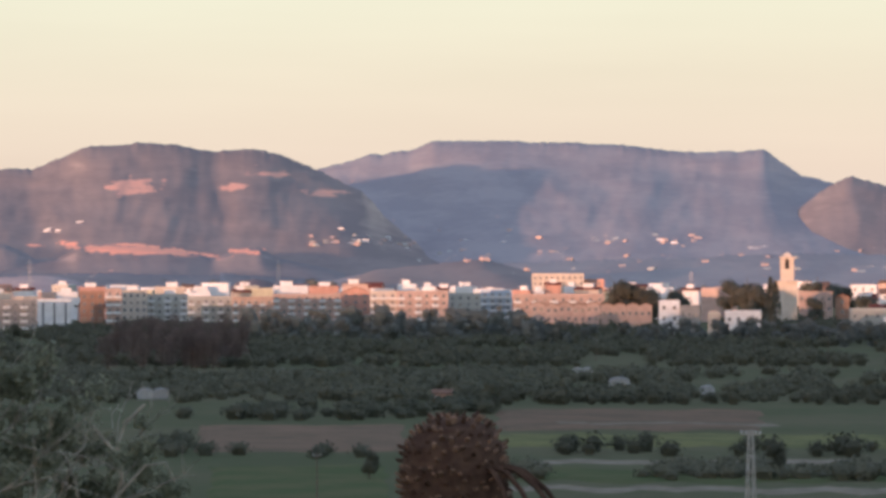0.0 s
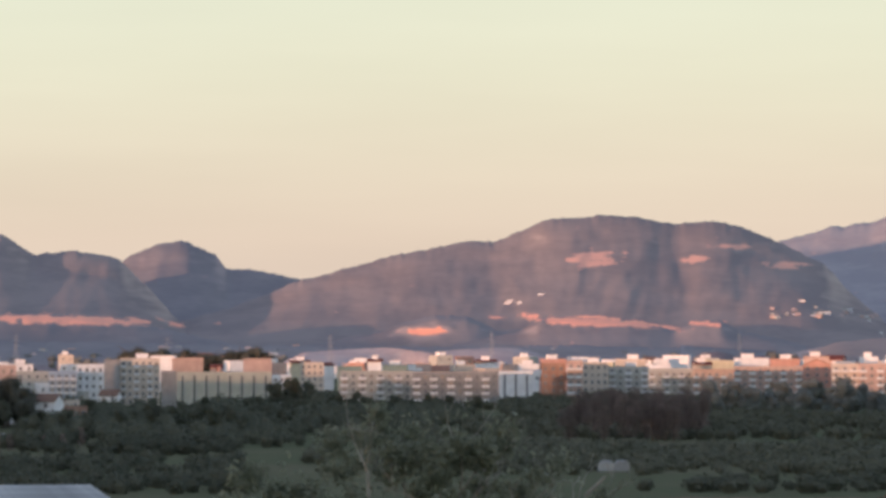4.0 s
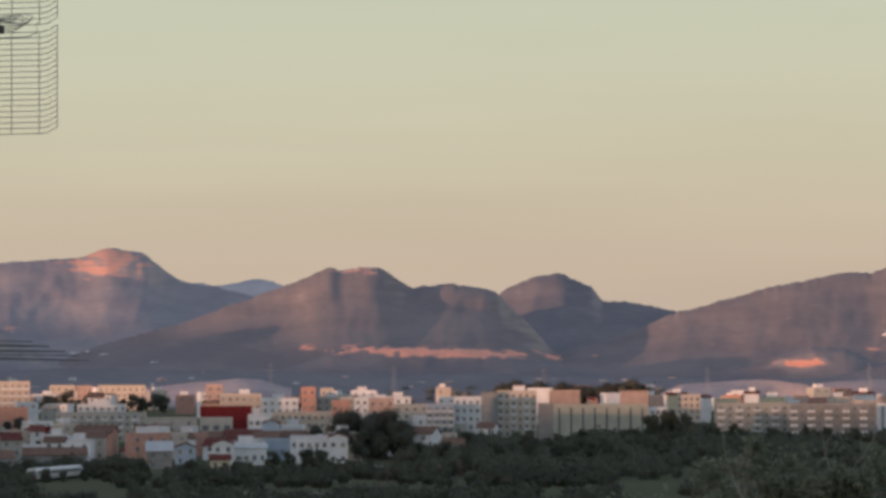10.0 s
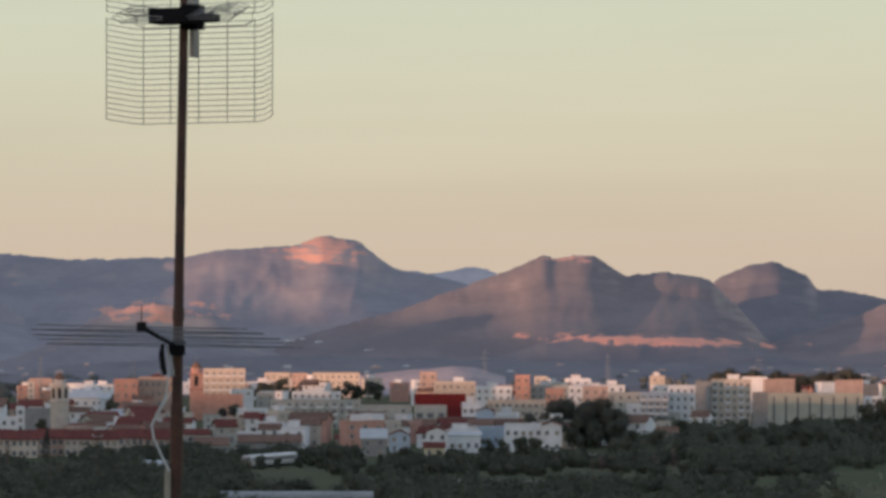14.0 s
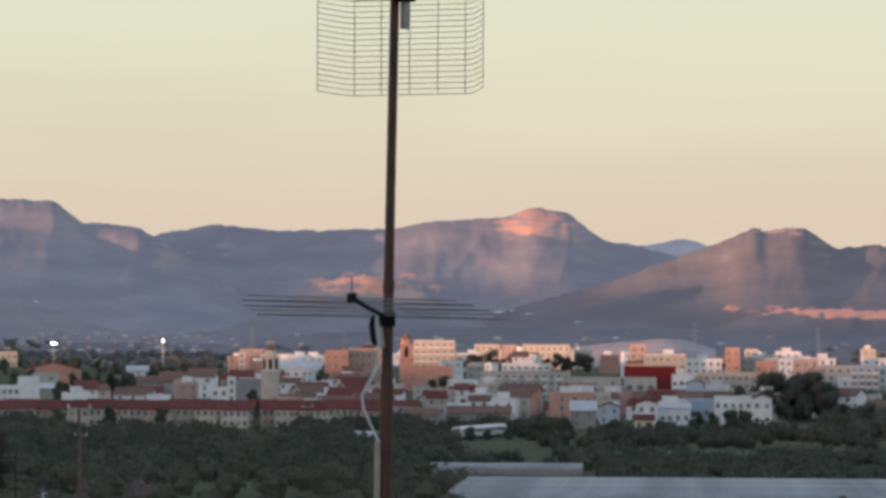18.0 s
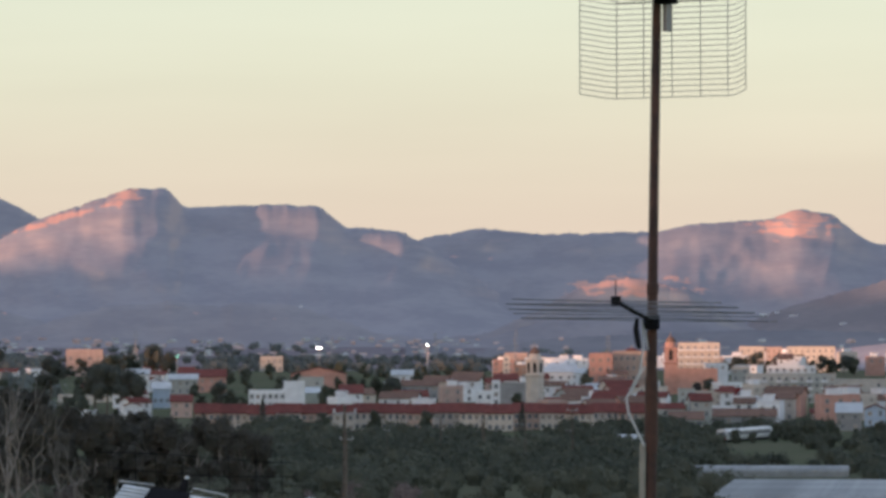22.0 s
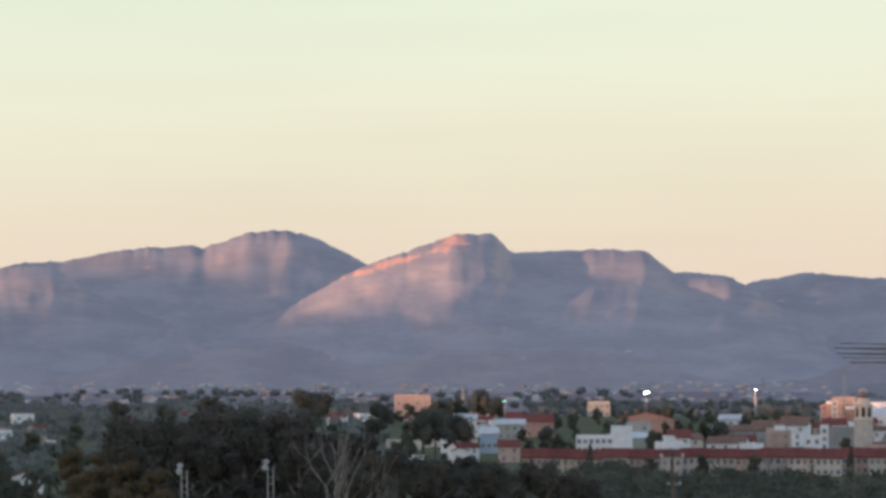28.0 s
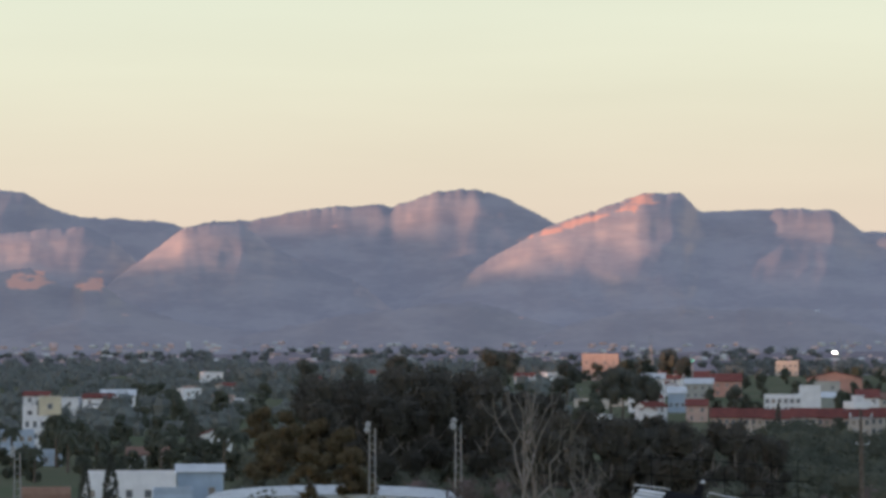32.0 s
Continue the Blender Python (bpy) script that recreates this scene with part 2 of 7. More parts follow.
BARK = material("grey_bark", (0.17, 0.145, 0.12), (0.11, 0.09, 0.075), scale=3, bump=0.02)
BARK_OLIVE = material("silvery_olive_bark", (0.38, 0.355, 0.30), (0.26, 0.24, 0.20), scale=5, bump=0.01)
BARK_PALE = material("pale_bark", (0.29, 0.265, 0.235), (0.19, 0.165, 0.145), scale=3, bump=0.02)
RUST = material("rusty_steel_tube", (0.050, 0.030, 0.026), (0.095, 0.046, 0.034), rough=0.6, metal=0.4, scale=6, bump=0.002)
WIRE = material("dull_galvanised_wire", (0.36, 0.34, 0.30), (0.25, 0.22, 0.19), rough=0.5, metal=0.4, scale=20)
ALU = material("aluminium_rod", (0.26, 0.26, 0.26), (0.20, 0.20, 0.20), rough=0.55, metal=0.5, scale=20)
BLACK = material("black_plastic", (0.018, 0.018, 0.020), rough=0.8, scale=10)
SLAT = material("white_plastic_slat", (0.62, 0.64, 0.64), (0.52, 0.54, 0.54), rough=0.5, scale=10)
CONCRETE = material("concrete", (0.34, 0.32, 0.27), (0.25, 0.24, 0.21), scale=2, bump=0.01)
STEEL = material("galvanised_steel", (0.38, 0.39, 0.40), (0.30, 0.31, 0.32), rough=0.5, metal=0.5, scale=1)
PALM_OLD = material("dead_palm_fibre", (0.105, 0.066, 0.048), (0.060, 0.036, 0.028), scale=8, bump=0.02)
PALM_CUT = material("cut_frond_stub", (0.26, 0.17, 0.125), (0.15, 0.095, 0.07), scale=14, bump=0.01, vary=0.3)
TRAIN_WHITE = material("white_train_paint", (0.66, 0.66, 0.66), (0.58, 0.58, 0.58), rough=0.4, scale=0.5)
TRAIN_RED = material("red_train_paint", (0.45, 0.03, 0.05), rough=0.4, scale=0.5)
CARS = [material("car_paint", c, c, rough=0.3, scale=1, vary=0.02) for c in ((0.65, 0.65, 0.66), (0.36, 0.02, 0.02), (0.03, 0.05, 0.22))]
LAMP_WHITE = glowing("lit_floodlight", (1.0, 0.97, 0.88), 14.0)
LAMP_GREEN = glowing("lit_green_sign", (0.25, 1.0, 0.65), 2.5)

# ---- shared builders ----
def g(d):
    """Height of the valley floor at d metres from the eye: the slope of the hill, the flat huerta, the rise to the mountains."""
    if d < 420:
        k = min(1.0, max(0.0, (d - 8) / 412))
        return (EYE - 4.2) * (1 - k) ** 2.2
    return max(0.0, (d - 1300) * 0.006) + max(0.0, d - 2900) * 0.006


def at(a, d, z=0.0):
    return Vector((d * math.sin(radians(a)), d * math.cos(radians(a)), z))


def mesh(name, verts, faces, *mats):
    me = bpy.data.meshes.new(name)
    me.from_pydata([tuple(v) for v in verts], [], faces)
    for m in mats:
        me.materials.append(m)
    me.update()
    return me


def part(name, data, parent, label="", m=None):
    """Links a mesh as one object under a thing or under a part."""
    ob = new(name, data)
    ob.parent = parent
    if m is not None:
        ob.matrix_basis = m
    return tagged(ob, label) if label else ob


def thing(name, m, label, category, group="", kind=""):
    ob = new(name)
    ob.empty_display_size = 0.5
    ob.matrix_basis = m
    return tagged(ob, label, category, group, kind)


def box(x0, x1, y0, y1, z0, z1):
    v = [(x, y, z) for z in (z0, z1) for x, y in ((x0, y0), (x1, y0), (x1, y1), (x0, y1))]
    f = [(3, 2, 1, 0), (4, 5, 6, 7), (0, 1, 5, 4), (1, 2, 6, 5), (2, 3, 7, 6), (3, 0, 4, 7)]
    return v, f


def join(*pieces):
    v, f = [], []
    for pv, pf in pieces:
        o = len(v)
        v += list(pv)
        f += [tuple(i + o for i in q) for q in pf]
    return v, f


def tube(points, radii, n=6):
    """A tapered tube through points, closed at both ends."""
    v, f = [], []
    pts = [Vector(p) for p in points]
    for i, p in enumerate(pts):
        ahead = (pts[min(i + 1, len(pts) - 1)] - pts[max(i - 1, 0)]).normalized()
        u = ahead.cross((0, 0, 1) if abs(ahead.z) < 0.9 else (1, 0, 0)).normalized()
        w = ahead.cross(u)
        r = radii[i] if isinstance(radii, (list, tuple)) else radii
        for k in range(n):
            c, s = math.cos(2 * math.pi * k / n), math.sin(2 * math.pi * k / n)
            v.append(p + u * (r * c) + w * (r * s))
    for i in range(len(pts) - 1):
        for k in range(n):
            a, b = i * n + k, i * n + (k + 1) % n
            f.append((a, b, b + n, a + n))
    f.append(tuple(range(n - 1, -1, -1)))
    f.append(tuple((len(pts) - 1) * n + k for k in range(n)))
    return v, f


def dome(cx, cy, cz, rx, ry, rz, rings=5, n=12):
    v, f = [], []
    for i in range(rings):
        q = math.pi / 2 * i / rings
        for k in range(n):
            p = 2 * math.pi * k / n
            v.append((cx + rx * math.cos(q) * math.cos(p), cy + ry * math.cos(q) * math.sin(p), cz + rz * math.sin(q)))
    v.append((cx, cy, cz + rz))
    for i in range(rings - 1):
        for k in range(n):
            a, b = i * n + k, i * n + (k + 1) % n
            f.append((a, b, b + n, a + n))
    for k in range(n):
        f.append(((rings - 1) * n + k, (rings - 1) * n + (k + 1) % n, len(v) - 1))
    f.append(tuple(range(n - 1, -1, -1)))
    return v, f


# ---- ground ----
def ground_sheet():
    ds = [2, 8, 15, 25, 40, 60, 90, 130, 180, 240, 310, 380, 420] + [420 + 22 * i for i in range(1, 60)] + [1740 + 90 * i for i in range(1, 37)]
    n = 240
    v, f = [(0, 0, g(0))], []
    for d in ds:
        for k in range(n):
            a = 360 * k / n
            p = at(a, d)
            z = g(d)
            if d > 420:
                z += 0.12 * noise.noise((p.x * 0.012, p.y * 0.012, 3.1))
            v.append((p.x, p.y, z))
    for k in range(n):
        f.append((0, 1 + (k + 1) % n, 1 + k))
    for i in range(len(ds) - 1):
        for k in range(n):
            a, b = 1 + i * n + k, 1 + i * n + (k + 1) % n
            f.append((a, b, b + n, a + n))
    f = [tuple(reversed(q)) for q in f]
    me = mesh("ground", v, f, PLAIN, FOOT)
    for p in me.polygons:
        p.use_smooth = True
        # beyond about 2.5 km the floor takes the haze-coloured material
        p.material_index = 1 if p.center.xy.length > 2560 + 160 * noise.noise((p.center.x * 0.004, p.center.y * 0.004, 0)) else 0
    tagged(new("ground", me), "flat green valley floor with groves and fields", "ground", kind="structure")


ground_sheet()


# ---- mountains ----
def smooth(k):
    k = min(1.0, max(0.0, k))
    return k * k * (3 - 2 * k)


RANGES = []
BARE_GROUND = []


def bare(a, e, w, h, kind, tilt=0.0):
    """A stretch of bare rock (1), pale rock (2) or red earth (3), set where the mountain sides look sunlit: bearing,
    rise, width and height in degrees.
    """
    BARE_GROUND.append((a, e, w, h, kind, tilt))


RIBS = []


def rib(a0, e0, a1, e1, wide=0.5, deep=45.0, narrow=0.3):
    """A spur that runs down a mountain side from (bearing, rise) to (bearing, rise): it comes forward by deep metres,
    rises gently over wide degrees from one side and breaks off over narrow degrees on the other."""
    RIBS.append((a0, e0, a1, e1, wide, deep, narrow))


def mountain(name, label, ridge, d_ridge, front, back, mat, seed, spur=0.35, cliff=0.0, step=0.03, power=1.5, rough=1.0, flare=0.8):
    """A range: its crest runs through the knots (bearing, rise in degrees) at d_ridge; it falls to the valley in front and behind,
    widening downhill, with spurs and gullies, and rock bands under the crest where cliff > 0."""
    if d_ridge > 3300:
        ridge = [(ridge[0][0] - 0.9, -0.1)] + ridge + [(ridge[-1][0] + 0.9, -0.1)]
    a0, a1 = ridge[0][0], ridge[-1][0]
    xs, ys = [k[0] for k in ridge], [k[1] for k in ridge]
    cols = int((a1 - a0) / step) + 1
    az = np.linspace(a0, a1, cols)
    crest = np.interp(az, xs, ys)
    ker = np.hanning(7)
    crest = np.convolve(np.pad(crest, 3, mode="edge"), ker / ker.sum(), mode="valid")
    fine = rough * np.array([0.020 * noise.noise((a * 2.3, seed, 0)) + 0.020 * noise.noise((a * 6.0, seed, 5)) + 0.016 * noise.noise((a * 15.0, seed, 9)) + 0.013 * noise.noise((a * 34.0, seed, 3)) for a in az])
    levels = [crest]
    bumps = fine
    crest = crest + fine
    for i in range(1, 7):
        half = max(1, int(flare * i / 6 / step))
        ker = np.hanning(2 * half + 3)
        levels.append(np.convolve(np.pad(levels[0], half + 1, mode="edge"), ker / ker.sum(), mode="valid"))
    levels = np.array(levels)
    rows_f, rows_b = 52, 6
    v, f = [], []
    total = rows_f + rows_b + 1
    for i in range(cols):
        a = az[i]
        wob = 120 * noise.noise((a * 0.5, seed, 2))
        lat = radians(a) * d_ridge
        for j in range(total):
            s = (j - rows_f) / (rows_f if j <= rows_f else rows_b)
            d = d_ridge + (s * (front + wob) if s <= 0 else s * back)
            base = g(d) - 3
            q = abs(s)
            lv = min(5.999, q * 6)
            e = levels[int(lv)][i] * (1 - lv % 1) + levels[int(lv) + 1][i] * (lv % 1)
            top = EYE + d_ridge * math.tan(radians(e + bumps[i] * max(0.0, 1 - q * 16)))
            sh = (1 - q) ** power if s <= 0 else (1 - q ** 1.6)
            if cliff and s <= 0:
                band = 0.5 + 0.5 * noise.noise((lat * 0.006, 4.0, seed))
                c = smooth((q - 0.03) / (0.05 + 0.05 * band))
                sh = sh * (1 - cliff * band * 1.6 * c * (1 - smooth((q - 0.12) / 0.5)))
            z = base + (top - base) * sh
            if s < 0:
                dep = d * 0.22
                wx = 40 * noise.noise((lat * 0.004, dep * 0.006, seed + 7))
                r1 = 1 - 2 * abs(noise.noise(((lat + wx) * 0.0034, dep * 0.0030, seed * 1.7)))
                r2 = 1 - 2 * abs(noise.noise(((lat + wx) * 0.010, dep * 0.008, seed * 2.3)))
                r3 = 1 - 2 * abs(noise.noise(((lat + wx) * 0.028, dep * 0.022, seed * 3.1)))
                r4 = noise.noise((lat * 0.09, dep * 0.09, seed))
                env = min(1.0, q * 4) * (1 - q) ** 0.8
                z += (top - base) * spur * env * (0.36 * (r1 - 0.5) + 0.13 * (r2 - 0.5) + 0.035 * (r3 - 0.5)) + env * 0.35 * r4
                line = EYE + d * math.tan(radians(crest[i])) - 0.5 - 6 * q
                z = max(min(z, line), base - 1)
            p = at(a, d)
            v.append((p.x, p.y, z))
    for i in range(cols - 1):
        for j in range(total - 1):
            k = i * total + j
            f.append((k, k + total, k + total + 1, k + 1))
    if d_ridge > 3300:
        co = np.array(v)
        far = np.hypot(co[:, 0], co[:, 1])
        va, ve = np.degrees(np.arctan2(co[:, 0], co[:, 1])), np.degrees(np.arctan2(co[:, 2] - EYE, far))
        torn = np.array([(noise.noise((x * 2.6, y * 2.2, seed)) + 0.5 * noise.noise((x * 6.5, y * 5.0, seed + 3)), noise.noise((x * 1.9, y * 2.9, seed + 8)), 1 - 2 * abs(noise.noise((x * 0.9 + y * 0.5, y * 0.8, seed + 2))) + 0.5 * (1 - 2 * abs(noise.noise((x * 2.4 - y * 0.9, y * 1.5, seed + 5)))) + 0.3 * noise.noise((x * 7, y * 6, seed + 1))) for x, y in zip(va.tolist(), ve.tolist())])
        wa, we = va + 0.22 * torn[:, 0], ve + 0.16 * torn[:, 1]
        ahead = np.zeros(len(v))
        for ra, re, sa, se, wide, deep, narrow in RIBS:
            k = (re - we) / (re - se)
            u = wa - (ra + (sa - ra) * np.clip(k, -0.2, 1.3))
            u = np.where(u < 0, u / wide, u / narrow)
            ends = np.clip((k + 0.18) / 0.3, 0, 1) * np.clip((1.3 - k) / 0.45, 0, 1)
            ahead = np.maximum(ahead, deep * np.exp(-u * u) * ends)
        s_ = np.tile((np.arange(total) - rows_f) / rows_f, cols)
        ahead = ahead * (1 + 0.35 * torn[:, 1]) + 7 * (torn[:, 2] + 1)
        ahead *= np.clip(-s_ * 14, 0, 1) * np.clip((ve + 0.15) / 0.3, 0, 1)
        co = np.array([0, 0, EYE]) + (co - np.array([0, 0, EYE])) * (1 - ahead / far)[:, None]
        v = [tuple(p) for p in co]
    me = mesh(name, v, f, mat)
    me.polygons.foreach_set("use_smooth", [True] * len(me.polygons))
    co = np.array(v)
    # texture spread by bearing and distance from the camera, to suit its view
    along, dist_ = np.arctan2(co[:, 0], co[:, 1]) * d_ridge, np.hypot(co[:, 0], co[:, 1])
    view_place = np.stack([along, co[:, 2] + 0.05 * dist_, np.full(len(v), 37.0 * seed)], 1)
    me.attributes.new("view_place", "FLOAT_VECTOR", "POINT").data.foreach_set("vector", view_place.astype(np.float32).ravel())
    va = np.degrees(np.arctan2(co[:, 0], co[:, 1]))
    ve = np.degrees(np.arctan2(co[:, 2] - EYE, np.hypot(co[:, 0], co[:, 1])))
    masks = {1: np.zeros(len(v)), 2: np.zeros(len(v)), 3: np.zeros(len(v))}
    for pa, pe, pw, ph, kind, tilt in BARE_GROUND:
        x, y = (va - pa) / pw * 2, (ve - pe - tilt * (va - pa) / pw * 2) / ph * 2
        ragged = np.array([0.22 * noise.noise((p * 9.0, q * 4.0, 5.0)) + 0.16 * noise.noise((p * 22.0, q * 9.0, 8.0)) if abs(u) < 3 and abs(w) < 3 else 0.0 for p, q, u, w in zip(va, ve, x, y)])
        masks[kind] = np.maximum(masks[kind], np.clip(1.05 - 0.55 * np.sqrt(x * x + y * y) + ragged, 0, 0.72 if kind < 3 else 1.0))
    for kind, key in ((1, "sunlit_bare_rock"), (2, "pale_rock"), (3, "sunlit_red_earth")):
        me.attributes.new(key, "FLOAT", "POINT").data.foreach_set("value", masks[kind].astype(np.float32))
    RANGES.append((a0, a1, cols, total, v))
    tagged(new(name, me), label, "mountain", kind="structure")


def slope_at(a, e):
    """Distance to the mountain side seen at that bearing and rise."""
    best = 4700.0
    for a0, a1, cols, total, v in RANGES:
        if a0 <= a <= a1:
            i = round((a - a0) / (a1 - a0) * (cols - 1))
            for x, y, z in v[i * total:(i + 1) * total]:
                d = math.hypot(x, y)
                if (z - EYE) / d > math.tan(radians(e)):
                    best = min(best, d)
                    break
    return best


# bare rock and earth at the sunlit spots, the orange glow put into their colour
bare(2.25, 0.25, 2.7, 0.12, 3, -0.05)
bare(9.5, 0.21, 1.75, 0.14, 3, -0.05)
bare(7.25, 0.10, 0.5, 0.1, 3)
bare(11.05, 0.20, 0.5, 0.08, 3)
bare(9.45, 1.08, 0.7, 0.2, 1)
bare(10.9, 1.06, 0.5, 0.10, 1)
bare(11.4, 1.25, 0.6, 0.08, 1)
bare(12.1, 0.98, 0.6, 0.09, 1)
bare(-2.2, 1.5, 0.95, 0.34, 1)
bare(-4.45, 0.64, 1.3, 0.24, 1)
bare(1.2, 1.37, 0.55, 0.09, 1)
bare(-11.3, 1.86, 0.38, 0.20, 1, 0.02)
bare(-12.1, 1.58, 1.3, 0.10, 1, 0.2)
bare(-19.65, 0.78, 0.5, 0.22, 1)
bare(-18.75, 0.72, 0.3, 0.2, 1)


rib(15.87, 0.98, 15.25, 0.45, 0.62, 18.1, 0.45)
rib(16.6, 1.18, 16.05, 0.62, 0.5, 16.1, 0.45)
rib(14.2, 1.5, 13.9, 0.7, 0.62, 8.8, 0.65)
rib(17.9, 1.4, 17.6, 0.6, 0.62, 10.1, 0.65)
rib(9.2, 1.45, 8.95, 0.45, 0.69, 16.1, 0.45)
rib(10.2, 1.45, 10.15, 0.5, 0.62, 15.3, 0.45)
rib(11.3, 1.35, 11.35, 0.5, 0.62, 16.1, 0.39)
rib(12.3, 1.1, 12.55, 0.4, 0.88, 24.2, 0.33)
rib(7.4, 1.1, 7.1, 0.4, 0.75, 14.1, 0.52)
rib(6.3, 0.9, 6.2, 0.4, 0.62, 12.1, 0.65)
rib(0.9, 1.3, 0.7, 0.3, 1.3, 8.1, 0.85)
rib(1.75, 1.2, 2, 0.4, 0.81, 7, 0.51)
rib(2.6, 1.1, 2.9, 0.35, 0.98, 9.1, 0.59)
rib(-0.3, 0.85, -0.7, 0.3, 0.75, 12.1, 0.65)
rib(3.9, 1.25, 3.8, 0.6, 0.5, 10.1, 0.52)
rib(-4.95, 1.2, -6.1, 0.68, 0.62, 20.2, 0.39)
rib(-2, 1.55, -2.3, 0.8, 0.5, 14.1, 0.45)
rib(-3.2, 1.35, -3.5, 0.7, 0.75, 12.1, 0.65)
rib(-6.6, 1.3, -7.5, 0.85, 0.62, 16.1, 0.39)
rib(-11.1, 1.95, -10.9, 0.7, 2.2, 55, 0.5)


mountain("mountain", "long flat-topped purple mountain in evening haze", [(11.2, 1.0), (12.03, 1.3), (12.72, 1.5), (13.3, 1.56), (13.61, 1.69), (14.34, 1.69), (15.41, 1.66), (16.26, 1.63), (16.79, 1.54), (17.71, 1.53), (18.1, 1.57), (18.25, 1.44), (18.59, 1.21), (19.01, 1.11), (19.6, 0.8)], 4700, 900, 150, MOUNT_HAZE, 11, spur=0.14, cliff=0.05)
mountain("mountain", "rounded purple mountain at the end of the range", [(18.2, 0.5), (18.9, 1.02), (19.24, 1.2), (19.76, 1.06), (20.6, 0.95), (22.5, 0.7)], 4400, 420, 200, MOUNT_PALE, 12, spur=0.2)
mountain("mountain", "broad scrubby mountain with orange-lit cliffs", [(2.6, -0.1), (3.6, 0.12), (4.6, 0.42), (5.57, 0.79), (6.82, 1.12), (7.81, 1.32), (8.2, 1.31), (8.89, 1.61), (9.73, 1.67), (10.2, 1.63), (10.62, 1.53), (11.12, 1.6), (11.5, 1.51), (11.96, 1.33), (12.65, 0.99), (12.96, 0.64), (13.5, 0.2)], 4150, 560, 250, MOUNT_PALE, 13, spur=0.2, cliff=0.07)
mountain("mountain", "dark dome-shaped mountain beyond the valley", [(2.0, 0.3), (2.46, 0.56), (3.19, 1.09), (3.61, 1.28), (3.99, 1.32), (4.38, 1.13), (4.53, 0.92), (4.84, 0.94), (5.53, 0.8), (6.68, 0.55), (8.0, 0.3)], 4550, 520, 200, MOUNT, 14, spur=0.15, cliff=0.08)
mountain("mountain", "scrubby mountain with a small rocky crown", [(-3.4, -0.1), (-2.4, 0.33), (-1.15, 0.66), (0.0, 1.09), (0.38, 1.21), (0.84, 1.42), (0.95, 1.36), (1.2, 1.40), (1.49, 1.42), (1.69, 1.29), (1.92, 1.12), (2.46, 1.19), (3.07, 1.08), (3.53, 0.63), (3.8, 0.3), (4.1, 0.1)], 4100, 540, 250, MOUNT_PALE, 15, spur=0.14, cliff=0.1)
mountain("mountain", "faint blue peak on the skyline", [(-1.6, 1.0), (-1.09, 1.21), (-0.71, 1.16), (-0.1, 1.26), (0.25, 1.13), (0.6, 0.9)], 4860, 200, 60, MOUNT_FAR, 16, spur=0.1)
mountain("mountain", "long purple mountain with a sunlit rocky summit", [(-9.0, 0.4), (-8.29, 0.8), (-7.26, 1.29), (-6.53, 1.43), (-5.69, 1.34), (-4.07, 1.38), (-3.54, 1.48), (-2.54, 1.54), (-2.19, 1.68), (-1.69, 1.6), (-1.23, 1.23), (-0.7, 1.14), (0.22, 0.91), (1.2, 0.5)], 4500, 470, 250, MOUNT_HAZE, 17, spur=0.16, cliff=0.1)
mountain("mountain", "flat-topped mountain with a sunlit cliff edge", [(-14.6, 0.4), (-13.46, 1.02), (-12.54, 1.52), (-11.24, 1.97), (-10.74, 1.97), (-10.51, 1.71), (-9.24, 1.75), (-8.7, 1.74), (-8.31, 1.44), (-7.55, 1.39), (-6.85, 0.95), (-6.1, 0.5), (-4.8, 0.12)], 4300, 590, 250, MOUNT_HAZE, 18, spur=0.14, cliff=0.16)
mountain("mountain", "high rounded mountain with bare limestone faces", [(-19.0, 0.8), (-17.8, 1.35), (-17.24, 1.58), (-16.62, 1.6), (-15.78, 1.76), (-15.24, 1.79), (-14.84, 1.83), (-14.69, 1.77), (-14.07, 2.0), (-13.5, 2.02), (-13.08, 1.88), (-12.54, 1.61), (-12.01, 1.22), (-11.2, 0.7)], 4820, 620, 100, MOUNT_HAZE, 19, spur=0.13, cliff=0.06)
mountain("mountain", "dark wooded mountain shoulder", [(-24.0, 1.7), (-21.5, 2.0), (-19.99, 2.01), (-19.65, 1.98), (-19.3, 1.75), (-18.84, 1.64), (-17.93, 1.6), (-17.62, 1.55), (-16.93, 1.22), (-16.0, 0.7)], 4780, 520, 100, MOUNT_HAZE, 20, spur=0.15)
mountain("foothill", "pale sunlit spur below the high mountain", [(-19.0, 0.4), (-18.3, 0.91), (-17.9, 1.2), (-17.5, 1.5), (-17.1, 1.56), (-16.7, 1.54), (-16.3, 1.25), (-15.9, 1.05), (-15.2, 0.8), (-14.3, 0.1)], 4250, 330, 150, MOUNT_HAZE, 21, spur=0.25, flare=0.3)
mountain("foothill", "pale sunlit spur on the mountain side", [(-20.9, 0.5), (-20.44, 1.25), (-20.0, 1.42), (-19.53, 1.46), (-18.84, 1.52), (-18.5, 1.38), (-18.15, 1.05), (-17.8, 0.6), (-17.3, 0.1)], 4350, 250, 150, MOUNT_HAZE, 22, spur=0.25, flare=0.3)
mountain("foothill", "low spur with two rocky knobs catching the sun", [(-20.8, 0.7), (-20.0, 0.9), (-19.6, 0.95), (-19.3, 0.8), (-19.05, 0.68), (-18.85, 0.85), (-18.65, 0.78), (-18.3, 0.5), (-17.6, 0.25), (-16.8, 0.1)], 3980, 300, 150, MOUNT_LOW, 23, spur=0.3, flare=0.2)
